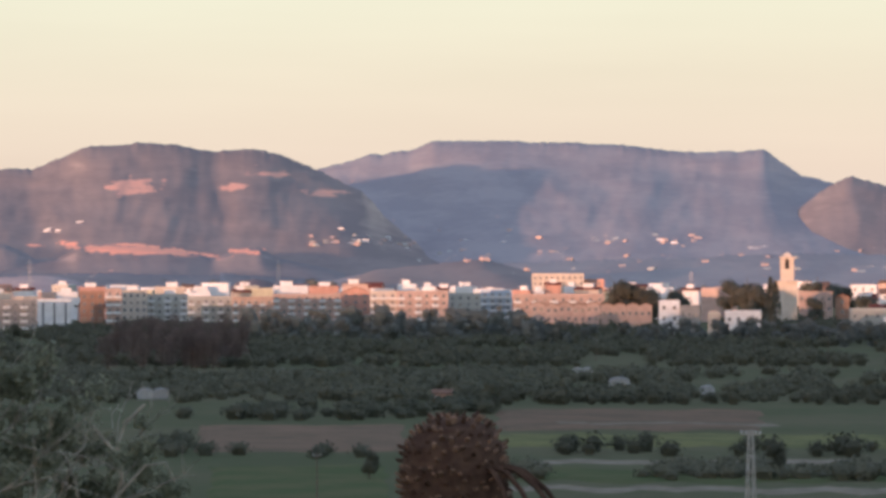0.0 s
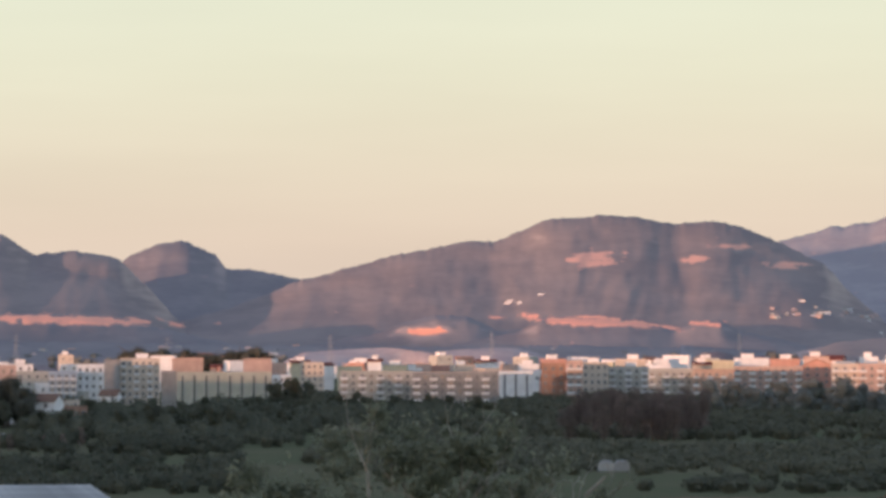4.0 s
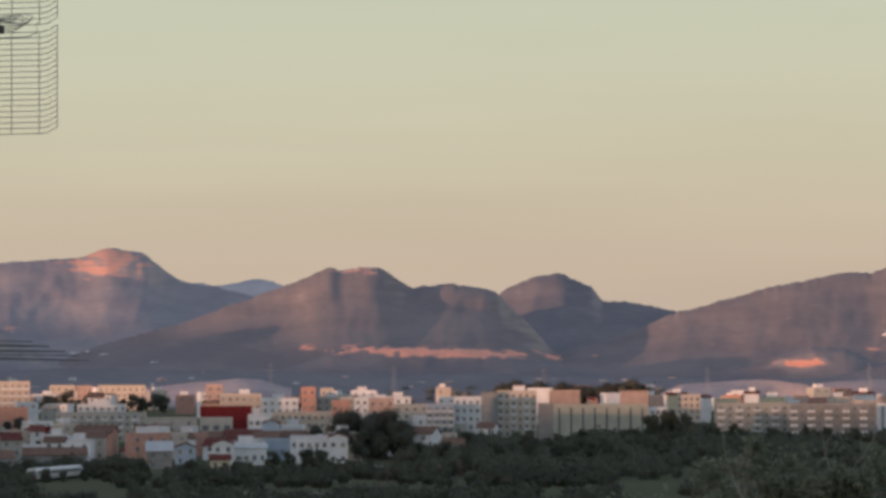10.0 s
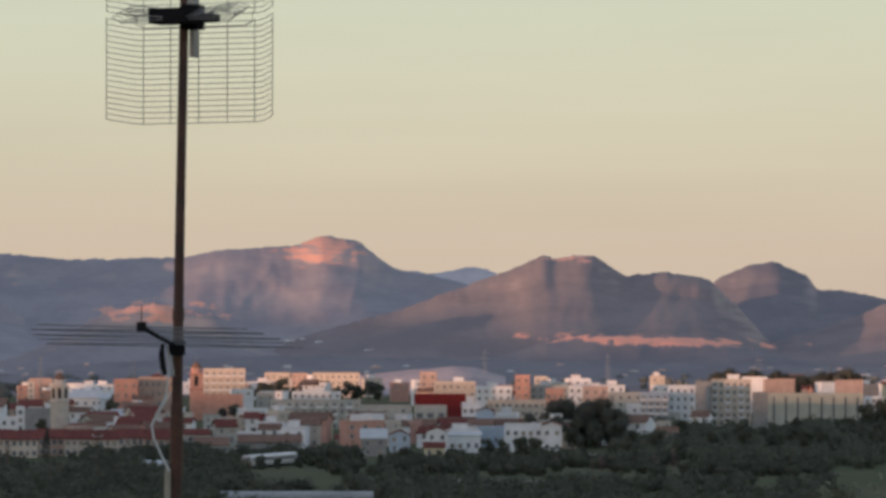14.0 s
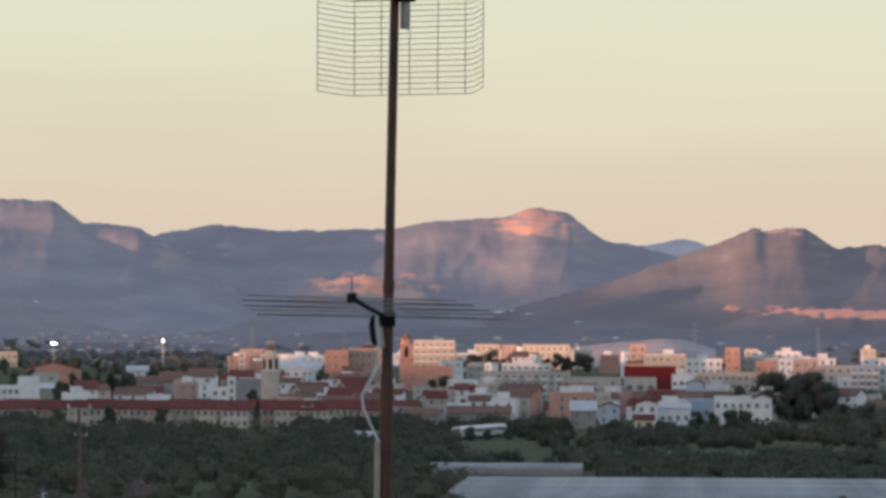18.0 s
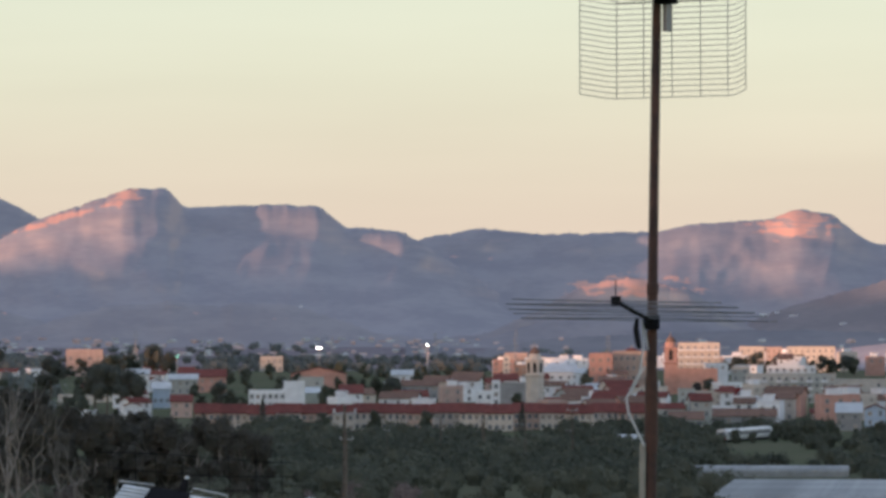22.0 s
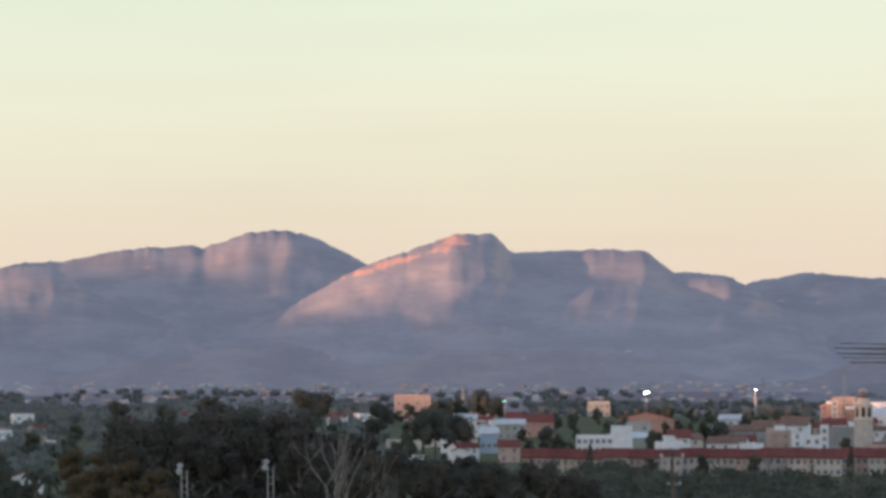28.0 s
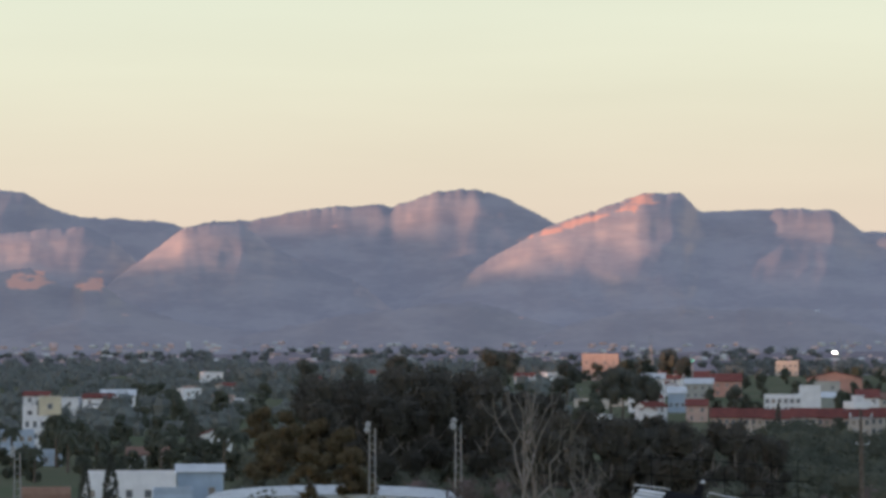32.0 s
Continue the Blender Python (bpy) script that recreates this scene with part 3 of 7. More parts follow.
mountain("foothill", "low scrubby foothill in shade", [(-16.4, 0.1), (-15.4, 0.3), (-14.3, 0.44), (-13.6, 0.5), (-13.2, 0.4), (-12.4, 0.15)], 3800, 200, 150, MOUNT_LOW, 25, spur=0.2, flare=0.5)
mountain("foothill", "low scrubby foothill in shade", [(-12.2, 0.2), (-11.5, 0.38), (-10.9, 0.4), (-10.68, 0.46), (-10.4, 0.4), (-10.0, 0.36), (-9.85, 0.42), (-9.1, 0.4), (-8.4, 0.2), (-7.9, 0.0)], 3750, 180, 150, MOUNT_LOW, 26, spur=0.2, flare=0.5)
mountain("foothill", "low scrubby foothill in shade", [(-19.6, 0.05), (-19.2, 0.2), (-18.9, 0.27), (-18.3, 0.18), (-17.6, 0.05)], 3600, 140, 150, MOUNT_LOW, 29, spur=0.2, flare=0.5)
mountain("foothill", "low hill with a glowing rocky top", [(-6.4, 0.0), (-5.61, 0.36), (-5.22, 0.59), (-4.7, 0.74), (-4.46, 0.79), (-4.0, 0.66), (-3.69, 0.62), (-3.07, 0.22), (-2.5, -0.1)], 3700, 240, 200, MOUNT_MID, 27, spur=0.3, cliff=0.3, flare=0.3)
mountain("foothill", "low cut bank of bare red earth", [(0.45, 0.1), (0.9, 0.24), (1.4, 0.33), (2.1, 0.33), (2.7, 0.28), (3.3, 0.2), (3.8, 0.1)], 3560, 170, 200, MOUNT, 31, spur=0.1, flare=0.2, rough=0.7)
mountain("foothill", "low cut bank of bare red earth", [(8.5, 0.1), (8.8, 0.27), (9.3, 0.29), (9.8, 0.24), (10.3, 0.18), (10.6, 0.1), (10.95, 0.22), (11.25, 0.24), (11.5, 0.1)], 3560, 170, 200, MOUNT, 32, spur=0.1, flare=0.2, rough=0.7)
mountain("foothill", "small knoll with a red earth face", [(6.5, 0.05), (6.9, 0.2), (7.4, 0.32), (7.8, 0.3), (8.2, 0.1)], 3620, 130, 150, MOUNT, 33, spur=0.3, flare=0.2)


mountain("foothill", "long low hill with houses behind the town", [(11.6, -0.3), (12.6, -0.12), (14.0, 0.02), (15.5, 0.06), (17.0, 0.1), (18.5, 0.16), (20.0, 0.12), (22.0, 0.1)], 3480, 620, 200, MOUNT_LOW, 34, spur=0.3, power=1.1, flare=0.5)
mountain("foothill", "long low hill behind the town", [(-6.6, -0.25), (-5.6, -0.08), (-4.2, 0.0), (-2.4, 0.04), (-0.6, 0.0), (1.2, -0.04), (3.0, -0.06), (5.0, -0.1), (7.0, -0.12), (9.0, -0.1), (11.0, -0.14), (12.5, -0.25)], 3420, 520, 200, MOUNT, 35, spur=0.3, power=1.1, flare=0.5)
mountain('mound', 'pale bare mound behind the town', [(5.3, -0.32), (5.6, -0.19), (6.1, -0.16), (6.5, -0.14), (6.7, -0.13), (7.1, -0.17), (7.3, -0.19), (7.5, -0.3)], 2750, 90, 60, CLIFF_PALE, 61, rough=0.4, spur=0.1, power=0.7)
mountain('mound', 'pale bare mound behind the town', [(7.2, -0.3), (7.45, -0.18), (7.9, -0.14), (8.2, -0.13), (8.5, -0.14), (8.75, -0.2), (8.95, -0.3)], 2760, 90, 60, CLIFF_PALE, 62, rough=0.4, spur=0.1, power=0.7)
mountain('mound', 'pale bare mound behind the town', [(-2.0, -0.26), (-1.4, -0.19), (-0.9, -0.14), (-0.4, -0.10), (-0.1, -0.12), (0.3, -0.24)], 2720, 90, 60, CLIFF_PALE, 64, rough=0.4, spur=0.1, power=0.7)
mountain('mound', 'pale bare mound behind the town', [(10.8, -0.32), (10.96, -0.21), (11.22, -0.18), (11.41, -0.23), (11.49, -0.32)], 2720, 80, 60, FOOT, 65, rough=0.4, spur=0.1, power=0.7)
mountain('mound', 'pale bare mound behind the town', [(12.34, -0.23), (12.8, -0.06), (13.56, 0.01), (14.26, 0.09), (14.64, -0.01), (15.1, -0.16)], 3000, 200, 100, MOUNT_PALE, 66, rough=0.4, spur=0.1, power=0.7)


def shading_hill():
    """Unseen hills at the side and back of the camera, behind which the sun is going down: inferred from the shaded
    valley, shaped to cast its shadow.
    """
    s = Vector((math.sin(radians(SUN_AZ)), math.cos(radians(SUN_AZ)), 0))
    across = Vector((s.y, -s.x, 0))
    v, f, n, m = [], [], 120, 13
    for i in range(n):
        k = -3000 + 7600 * i / (n - 1)
        crest = float(np.interp(k, HILL_AT, HILL))
        crest += 2.5 * noise.noise((k * 0.004, 0.3, 0)) + 1.2 * noise.noise((k * 0.02, 0.3, 4))
        for j in range(m):
            q = (j - m // 2) / (m // 2)
            p = s * (1600 + 260 * q) + across * k
            v.append((p.x, p.y, -2 + (crest + 2) * (1 - q * q) ** 1.2))
    for i in range(n - 1):
        for j in range(m - 1):
            k = i * m + j
            f.append((k, k + m, k + m + 1, k + 1))
    tagged(new("hill", mesh("hill", v, f, MOUNT)), "unseen ridge that blocks the setting sun", "hill", kind="structure")


# height of the unseen western ridge along its length, tuned to place its shadow
HILL_AT = [-3000, -600, 300, 900, 1107, 1222, 1515, 1700, 2000, 2200, 2390, 2740, 3000, 3370, 3895, 4000, 4075, 4115, 4200, 4600]
HILL = [115, 100, 90, 82, 79, 78.5, 77, 77, 73, 78, 125, 129, 152, 170, 178, 172, 176, 222, 230, 235]
shading_hill()

# ---- buildings ----
WINDOWS = {}


def window_mesh(w, h, kind="plain"):
    key = (round(w, 1), round(h, 1), kind)
    if key not in WINDOWS:
        t = 0.09
        fr = join(box(-w / 2 - t, -w / 2, -0.06, 0.05, 0, h), box(w / 2, w / 2 + t, -0.06, 0.05, 0, h), box(-w / 2 - t, w / 2 + t, -0.10, 0.05, -t, 0), box(-w / 2 - t, w / 2 + t, -0.06, 0.05, h, h + t))
        pv, pf = box(-w / 2, w / 2, -0.02, 0.04, 0, h)
        v, f = join(fr, (pv, pf))
        me = mesh("window", v, f, FRAME, GLASS)
        if kind == "shut":
            me.materials[1] = SHUTTER
        for p in me.polygons[len(fr[1]):]:
            p.material_index = 1
        WINDOWS[key] = me
    return WINDOWS[key]


def balcony_mesh(w, mat):
    key = ("balcony", round(w, 1), mat.name)
    if key not in WINDOWS:
        v, f = join(box(-w / 2, w / 2, -1.2, 0.0, 0, 0.18), box(-w / 2, w / 2, -1.2, -1.08, 0.18, 1.05), box(-w / 2, -w / 2 + 0.1, -1.08, 0, 0.18, 1.05), box(w / 2 - 0.1, w / 2, -1.08, 0, 0.18, 1.05))
        WINDOWS[key] = mesh("balcony", v, f, mat)
    return WINDOWS[key]


def gable(w, deep, z0, rise, over=0.4, along=True):
    """A pitched roof with thickness. along: the ridge runs along the front."""
    t = 0.22
    if along:
        prof = [(-over, z0 - over * rise / (deep / 2)), (deep / 2, z0 + rise), (deep + over, z0 - over * rise / (deep / 2))]
        v = [(x, y, z + dz) for x in (-w / 2 - over, w / 2 + over) for y, z in prof for dz in (0, t)]
    else:
        prof = [(-w / 2 - over, z0 - over * rise / (w / 2)), (0, z0 + rise), (w / 2 + over, z0 - over * rise / (w / 2))]
        v = [(x, y, z + dz) for y in (deep + over, -over) for x, z in prof for dz in (0, t)]
    f = [(0, 2, 8, 6), (2, 4, 10, 8), (1, 7, 9, 3), (3, 9, 11, 5), (0, 6, 7, 1), (4, 5, 11, 10), (0, 1, 3, 2), (2, 3, 5, 4), (6, 8, 9, 7), (8, 10, 11, 9)]
    return v, f


def building(a, d, w, h, wall="white", roof="flat", deep=11, yaw=0.0, floors=0, bays=0, win=(1.1, 1.3), balconies="", house="", name="house", label="", group="", rise=0, trim="white", top="", z=None, side=0, strips=0, seen=9):
    """A house: body, roof, each window, balconies, a stair hut on the terrace."""
    z = g(d) if z is None else z
    body = thing(name, pose(*at(a, d, z - 0.3), 0, 0, -a + yaw), label or house_label(wall, roof, floors), "building" if name != "house" else "house", group)
    h += 0.3
    pieces = [box(-w / 2, w / 2, 0, deep, 0, h)]
    if roof in ("gable", "cross"):
        rise = rise or (deep if roof == "gable" else w) * 0.2
        if roof == "gable":
            pieces.append(([(-w / 2, 0, h), (w / 2, 0, h), (w / 2, deep, h), (-w / 2, deep, h), (-w / 2, deep / 2, h + rise), (w / 2, deep / 2, h + rise)], [(0, 3, 4), (1, 5, 2)]))
        else:
            pieces.append(([(-w / 2, 0, h), (w / 2, 0, h), (w / 2, deep, h), (-w / 2, deep, h), (0, 0, h + rise), (0, deep, h + rise)], [(0, 1, 4), (3, 5, 2)]))
    part("wall", mesh("wall", *join(*pieces), WALLS[wall]), body)
    if roof == "flat":
        t = 0.25
        v, f = join(box(-w / 2, w / 2, 0, t, h, h + 0.9), box(-w / 2, w / 2, deep - t, deep, h, h + 0.9), box(-w / 2, -w / 2 + t, t, deep - t, h, h + 0.9), box(w / 2 - t, w / 2, t, deep - t, h, h + 0.9))
        part("parapet", mesh("parapet", v, f, WALLS[wall]), body)
        part("roof", mesh("roof", *box(-w / 2 + t, w / 2 - t, t, deep - t, h, h + 0.12), FLAT), body)
    else:
        tile = {"gable": TILE, "cross": TILE, "brown": TILE_BROWN}.get(roof, TILE)
        part("roof", mesh("roof", *gable(w, deep, h, rise, 0.4, roof != "cross"), SHEET if top == "sheet" else TILE_BROWN if top == "brown" else tile), body)
    if top == "hut":
        hw = min(5.0, w * 0.4)
        ox = (w / 2 - hw) * (random.random() * 1.6 - 0.8)
        part("stair_hut", mesh("stair_hut", *join(box(ox - hw / 2, ox + hw / 2, deep * 0.35, deep * 0.8, h, h + 2.7), box(ox - hw / 2 - 0.2, ox + hw / 2 + 0.2, deep * 0.35 - 0.2, deep * 0.8 + 0.2, h + 2.7, h + 2.9)), WALLS[trim]), body)
    for i in range(strips):
        x = -w / 2 + w * (i + 0.5) / strips
        part("window_strip", mesh("window_strip", *join(box(x - 0.28, x + 0.28, -0.05, 0.1, 1.0, h - 0.6), box(x - 0.36, x - 0.28, -0.12, 0.1, 0.9, h - 0.5), box(x + 0.28, x + 0.36, -0.12, 0.1, 0.9, h - 0.5)), GLASS), body)
    if floors and bays:
        fh, bw = h / floors, w / bays
        ww, wh = min(win[0], bw * 0.6), min(win[1], fh * 0.55)
        panes = [window_mesh(ww, wh), window_mesh(ww, wh), window_mesh(ww, wh * 0.92, "shut"), window_mesh(ww * 0.8, wh * 1.1)]
        for i in range(max(0, floors - seen), floors):
            for j in range(bays):
                x, zz = -w / 2 + bw * (j + 0.5), fh * i + fh * 0.33
                part("window", panes[random.randrange(4)], body, m=pose(x, 0.0, zz))
                if balconies and i and (j % 2 == 0 or balconies == "all"):
                    part("balcony", balcony_mesh(min(bw * 0.9, 4.5), WALLS[trim]), body, m=pose(x, 0.0, zz - fh * 0.30))
        for i in range(floors if side else 0):
            for j in range(side):
                yy = deep * (j + 0.5) / side
                part("window", panes[random.randrange(4)], body, m=pose(-w / 2, yy, fh * i + fh * 0.33, 0, 0, -90))
    return body


def house_label(wall, roof, floors):
    tone = {"white": "whitewashed", "cream": "cream-rendered", "yellow": "pale yellow", "beige": "beige-rendered", "grey": "grey-rendered", "green": "grey-green", "brick": "brown brick", "orange": "orange stone", "red": "dark red", "pink": "pink-rendered", "blue": "pale blue", "stone": "pale stone"}[wall]
    kind = {"flat": "with a flat terrace roof", "gable": "with a pitched tile roof", "cross": "with a gable end and tile roof"}.get(roof, "with a low roof")
    size = "town house" if floors < 4 else "apartment block"
    return f"{tone} {size} {kind}"

# ---- the town ----
building(6.56, 1690, 28.9, 13.6, 'beige', 'flat', floors=5, bays=8, balconies='y', deep=13, name='apartment_block')
building(7.64, 1670, 34.2, 13.6, 'grey', 'flat', floors=5, bays=10, balconies='y', deep=13, name='apartment_block')
building(8.46, 1750, 13.9, 12.6, 'white', 'flat', strips=3, deep=14, name='apartment_block')
building(8.97, 1800, 10.1, 15.3, 'brick', 'flat', floors=5, bays=3, deep=16, side=3, name='apartment_block')
building(9.26, 1790, 6.7, 16.6, 'pink', 'flat', floors=5, bays=2, balconies='all', name='apartment_block')
building(9.54, 1830, 11.2, 15.4, 'cream', 'flat', floors=5, bays=4, top='hut', name='apartment_block')
building(9.99, 1840, 17.7, 13.5, 'beige', 'flat', floors=5, bays=5, balconies='y', top='hut', name='apartment_block')
building(10.56, 1800, 18.8, 13.1, 'beige', 'flat', floors=4, bays=6, balconies='y', top='hut', name='apartment_block')
building(11.14, 1790, 17.2, 12.9, 'stone', 'flat', floors=4, bays=6, balconies='y', name='apartment_block')
building(11.88, 1830, 29.9, 13.6, 'pink', 'flat', floors=5, bays=9, balconies='y', deep=13, name='apartment_block')
building(12.54, 1860, 12.5, 14.6, 'orange', 'cross', floors=5, bays=3, rise=2.5, name='apartment_block')
building(12.92, 1840, 11.9, 14.7, 'cream', 'flat', floors=5, bays=3, balconies='all', name='apartment_block')
building(13.45, 1830, 22.1, 14.8, 'pink', 'flat', floors=5, bays=6, balconies='y', top='hut', name='apartment_block')
building(14.02, 1850, 14.4, 13.5, 'beige', 'flat', floors=5, bays=4, name='apartment_block')
building(14.45, 1880, 13.8, 14.6, 'blue', 'flat', floors=5, bays=4, balconies='all', name='apartment_block')
building(15.30, 1850, 39.9, 13.2, 'pink', 'flat', floors=4, bays=10, balconies='y', name='apartment_block')
building(15.29, 2100, 25.9, 20.1, 'cream', 'flat', floors=7, bays=9, deep=14, name='apartment_block')
building(15.78, 2110, 10.2, 17.2, 'orange', 'flat', floors=6, bays=2, name='apartment_block')
building(15.02, 1730, 5.6, 11.3, 'pink', 'cross', floors=3, bays=2, deep=9, top='brown', rise=1.11)
building(15.21, 1730, 5.6, 10.6, 'pink', 'cross', floors=3, bays=2, deep=9, top='brown', rise=1.11)
building(15.39, 1730, 5.6, 11.3, 'pink', 'cross', floors=3, bays=2, deep=9, top='brown', rise=1.11)
building(15.58, 1730, 5.6, 10.6, 'pink', 'cross', floors=3, bays=2, deep=9, top='brown', rise=1.12)
building(15.76, 1730, 5.6, 11.2, 'pink', 'cross', floors=3, bays=2, deep=9, top='brown', rise=1.11)
building(15.96, 1700, 5.2, 11.3, 'pink', 'cross', floors=2, bays=2, deep=9, top='brown', rise=1.04)
building(16.13, 1700, 5.3, 11.3, 'pink', 'cross', floors=2, bays=2, deep=9, top='brown', rise=1.05)
building(16.31, 1700, 5.2, 11.3, 'pink', 'cross', floors=2, bays=2, deep=9, top='brown', rise=1.04)
building(16.48, 1700, 5.2, 11.2, 'pink', 'cross', floors=2, bays=2, deep=9, top='brown', rise=1.04)
building(16.80, 1700, 8.4, 12.5, 'white', 'flat', floors=3, bays=2)
building(17.08, 1695, 8.2, 10.5, 'grey', 'flat', floors=2, bays=3)
building(17.41, 1640, 4.8, 8.9, 'cream', 'flat', floors=2, bays=1)
building(17.80, 1640, 14.2, 9.3, 'white', 'flat', floors=2, bays=4)
building(18.78, 1900, 15.2, 13.5, 'pink', 'flat', floors=3, bays=5)
building(19.14, 1850, 6.2, 12.5, 'brick', 'cross', floors=3, bays=1, rise=1.23)
building(19.75, 1780, 15.3, 8.1, 'cream', 'gable', floors=3, bays=4, rise=2.2)
building(19.54, 1750, 18.6, 8.3, 'beige', 'flat', floors=2, bays=4)
building(19.88, 1700, 11.2, 5.7, 'white', 'flat', floors=2, bays=3)
building(4.50, 1700, 38.2, 13.0, 'green', 'flat', strips=8, deep=15, label='long grey-green apartment block with narrow vertical window strips', name='apartment_block')
building(3.75, 1495, 5.4, 16.3, 'grey', 'flat', floors=6, bays=0, deep=14, name='apartment_block')
building(3.36, 1730, 16.2, 18.3, 'cream', 'flat', floors=6, bays=6, balconies='y', top='hut', name='apartment_block')
building(2.98, 1725, 6.5, 17.7, 'grey', 'flat', floors=0, bays=0, name='apartment_block')
building(2.69, 1700, 10.9, 16.3, 'white', 'flat', floors=5, bays=4, balconies='y', name='apartment_block')
building(2.32, 1690, 11.3, 13.5, 'blue', 'flat', floors=5, bays=4, balconies='all', name='apartment_block')
building(4.95, 1716, 11.5, 18.3, 'pink', 'flat', deep=9, name='apartment_block', label='orange penthouse on the long apartment block')
building(5.28, 1770, 7.8, 10.9, 'white', 'flat', floors=4, bays=3)
building(5.69, 1950, 11.0, 14.0, 'cream', 'flat', floors=5, bays=4, name='apartment_block')
building(-0.59, 1560, 19.1, 14.5, 'red', 'flat', floors=0, bays=0, deep=20, label='long dark red industrial hall with a flat roof', name='hall')
building(-0.72, 1530, 11.8, 11.0, 'beige', 'flat', floors=2, bays=3, win=(2.2, 1.8))
building(-0.63, 1330, 6.7, 6.9, 'white', 'cross', floors=2, bays=2, deep=9, rise=1.34)
building(-0.66, 1290, 5.8, 3.3, 'yellow', 'gable', floors=1, bays=2, deep=6, rise=0.8)
building(-0.26, 1340, 10.3, 5.4, 'white', 'gable', floors=1, bays=4, deep=8, top='sheet', rise=1)
building(0.54, 1350, 12.2, 8.2, 'white', 'flat', floors=2, bays=5, deep=10)
building(0.93, 1345, 6.3, 8.5, 'white', 'cross', floors=2, bays=2, deep=12, rise=1.25)
building(0.02, 1450, 6.2, 11.1, 'blue', 'cross', floors=2, bays=2, deep=9, rise=1.23)
building(-0.16, 1500, 7.0, 12.6, 'white', 'flat', floors=3, bays=3, top='hut')
building(0.12, 1400, 9.8, 6.2, 'blue', 'flat', floors=1, bays=4)
building(0.53, 2000, 6.9, 17.4, 'orange', 'flat', floors=5, bays=2)
building(0.89, 2010, 18.5, 12.5, 'beige', 'flat', floors=4, bays=5, top='hut')
building(0.78, 2050, 6.3, 16.3, 'cream', 'flat', floors=5, bays=2)
building(0.97, 1800, 7.9, 13.6, 'orange', 'flat', floors=3, bays=3)
building(0.45, 1750, 24.4, 9.5, 'cream', 'flat', floors=3, bays=9, deep=12)
building(1.95, 1500, 8.6, 6.6, 'brick', 'gable', floors=1, bays=3, rise=2)
building(2.30, 1420, 17.4, 5.5, 'brick', 'flat', floors=2, bays=7, deep=9)
building(-0.75, 2100, 8.4, 17.9, 'pink', 'flat', floors=5, bays=2)
building(-0.39, 2000, 19.7, 14.3, 'cream', 'flat', floors=4, bays=6, top='hut')
building(0.14, 1950, 16.8, 12.6, 'white', 'flat', floors=4, bays=5, top='hut')
building(1.25, 1900, 6.3, 13.8, 'white', 'flat', floors=4, bays=2)
building(1.52, 1850, 11.1, 13.9, 'pink', 'flat', floors=4, bays=3)
building(1.75, 1900, 11.4, 13.9, 'white', 'flat', floors=5, bays=3, top='hut')
building(1.92, 1800, 14.4, 12.0, 'beige', 'flat', floors=4, bays=4)
building(-4.85, 1900, 10.6, 16.4, 'orange', 'flat', floors=4, bays=3, deep=30, side=6, name='church_hall', label='tall orange stone building with rows of windows')
building(-4.40, 1910, 19.1, 17.2, 'stone', 'flat', floors=4, bays=7, deep=14, name='church_hall', label='long pale stone building with rows of windows')
building(-3.52, 2250, 22.2, 18.3, 'cream', 'flat', floors=5, bays=6, deep=14, name='apartment_block', label='sunlit flat-roofed apartment block with deep terraces', balconies='all')
building(-2.80, 2500, 15.1, 13.9, 'cream', 'flat', floors=4, bays=4, name='apartment_block')
building(-2.50, 2500, 9.3, 13.6, 'pink', 'flat', floors=4, bays=3, name='apartment_block')
building(-2.00, 2480, 27.9, 14.1, 'cream', 'flat', floors=4, bays=8, name='apartment_block')
building(-2.96, 1860, 8.0, 10.8, 'beige', 'flat', floors=4, bays=2, name='apartment_block')
building(-2.28, 1670, 35.7, 10.8, 'beige', 'flat', floors=4, bays=12, balconies='y', name='apartment_block')
building(-2.27, 1900, 22.1, 10.8, 'white', 'flat', floors=4, bays=7, top='hut')
building(-2.24, 1470, 10.0, 5.5, 'yellow', 'flat', floors=2, bays=2, win=(3.2, 1.2), label='pale yellow house with two wide window bands')
building(-2.25, 1530, 10.2, 6.8, 'red', 'gable', floors=2, bays=2, deep=10, rise=2.0)
building(-1.82, 1410, 9.4, 2.7, 'pink', 'gable', floors=1, bays=3, rise=1.2)
building(-1.49, 1300, 7.8, 5.5, 'grey', 'gable', floors=2, bays=2, top='sheet', deep=14, rise=2.8)
building(-1.14, 1340, 6.6, 5.6, 'blue', 'cross', floors=2, bays=2, deep=14, rise=1.33)
building(-1.32, 1540, 18.5, 10.8, 'beige', 'flat', floors=4, bays=3, deep=14)
building(-1.30, 1600, 7.5, 7.1, 'white', 'flat', floors=2, bays=1)
building(-3.46, 1360, 2.9, 5.5, 'white', 'flat', floors=2, bays=0)
building(-2.93, 1360, 21.8, 2.9, 'grey', 'gable', floors=1, bays=5, top='brown', rise=2.2)
building(-3.69, 1330, 10.7, 2.7, 'beige', 'gable', floors=1, bays=4, top='brown', rise=2.2)
building(-5.22, 1550, 12.3, 5.5, 'pink', 'gable', floors=2, bays=5, rise=2.2)
building(-5.45, 1900, 15.1, 8.8, 'white', 'gable', floors=2, bays=4, top='sheet', rise=2.2)
building(-3.24, 1620, 4.3, 5.5, 'red', 'flat', floors=2, bays=1)
building(-2.91, 1650, 7.7, 5.4, 'red', 'flat', floors=2, bays=2)
building(-3.14, 1610, 5.4, 5.5, 'white', 'gable', floors=2, bays=1, rise=2.2)
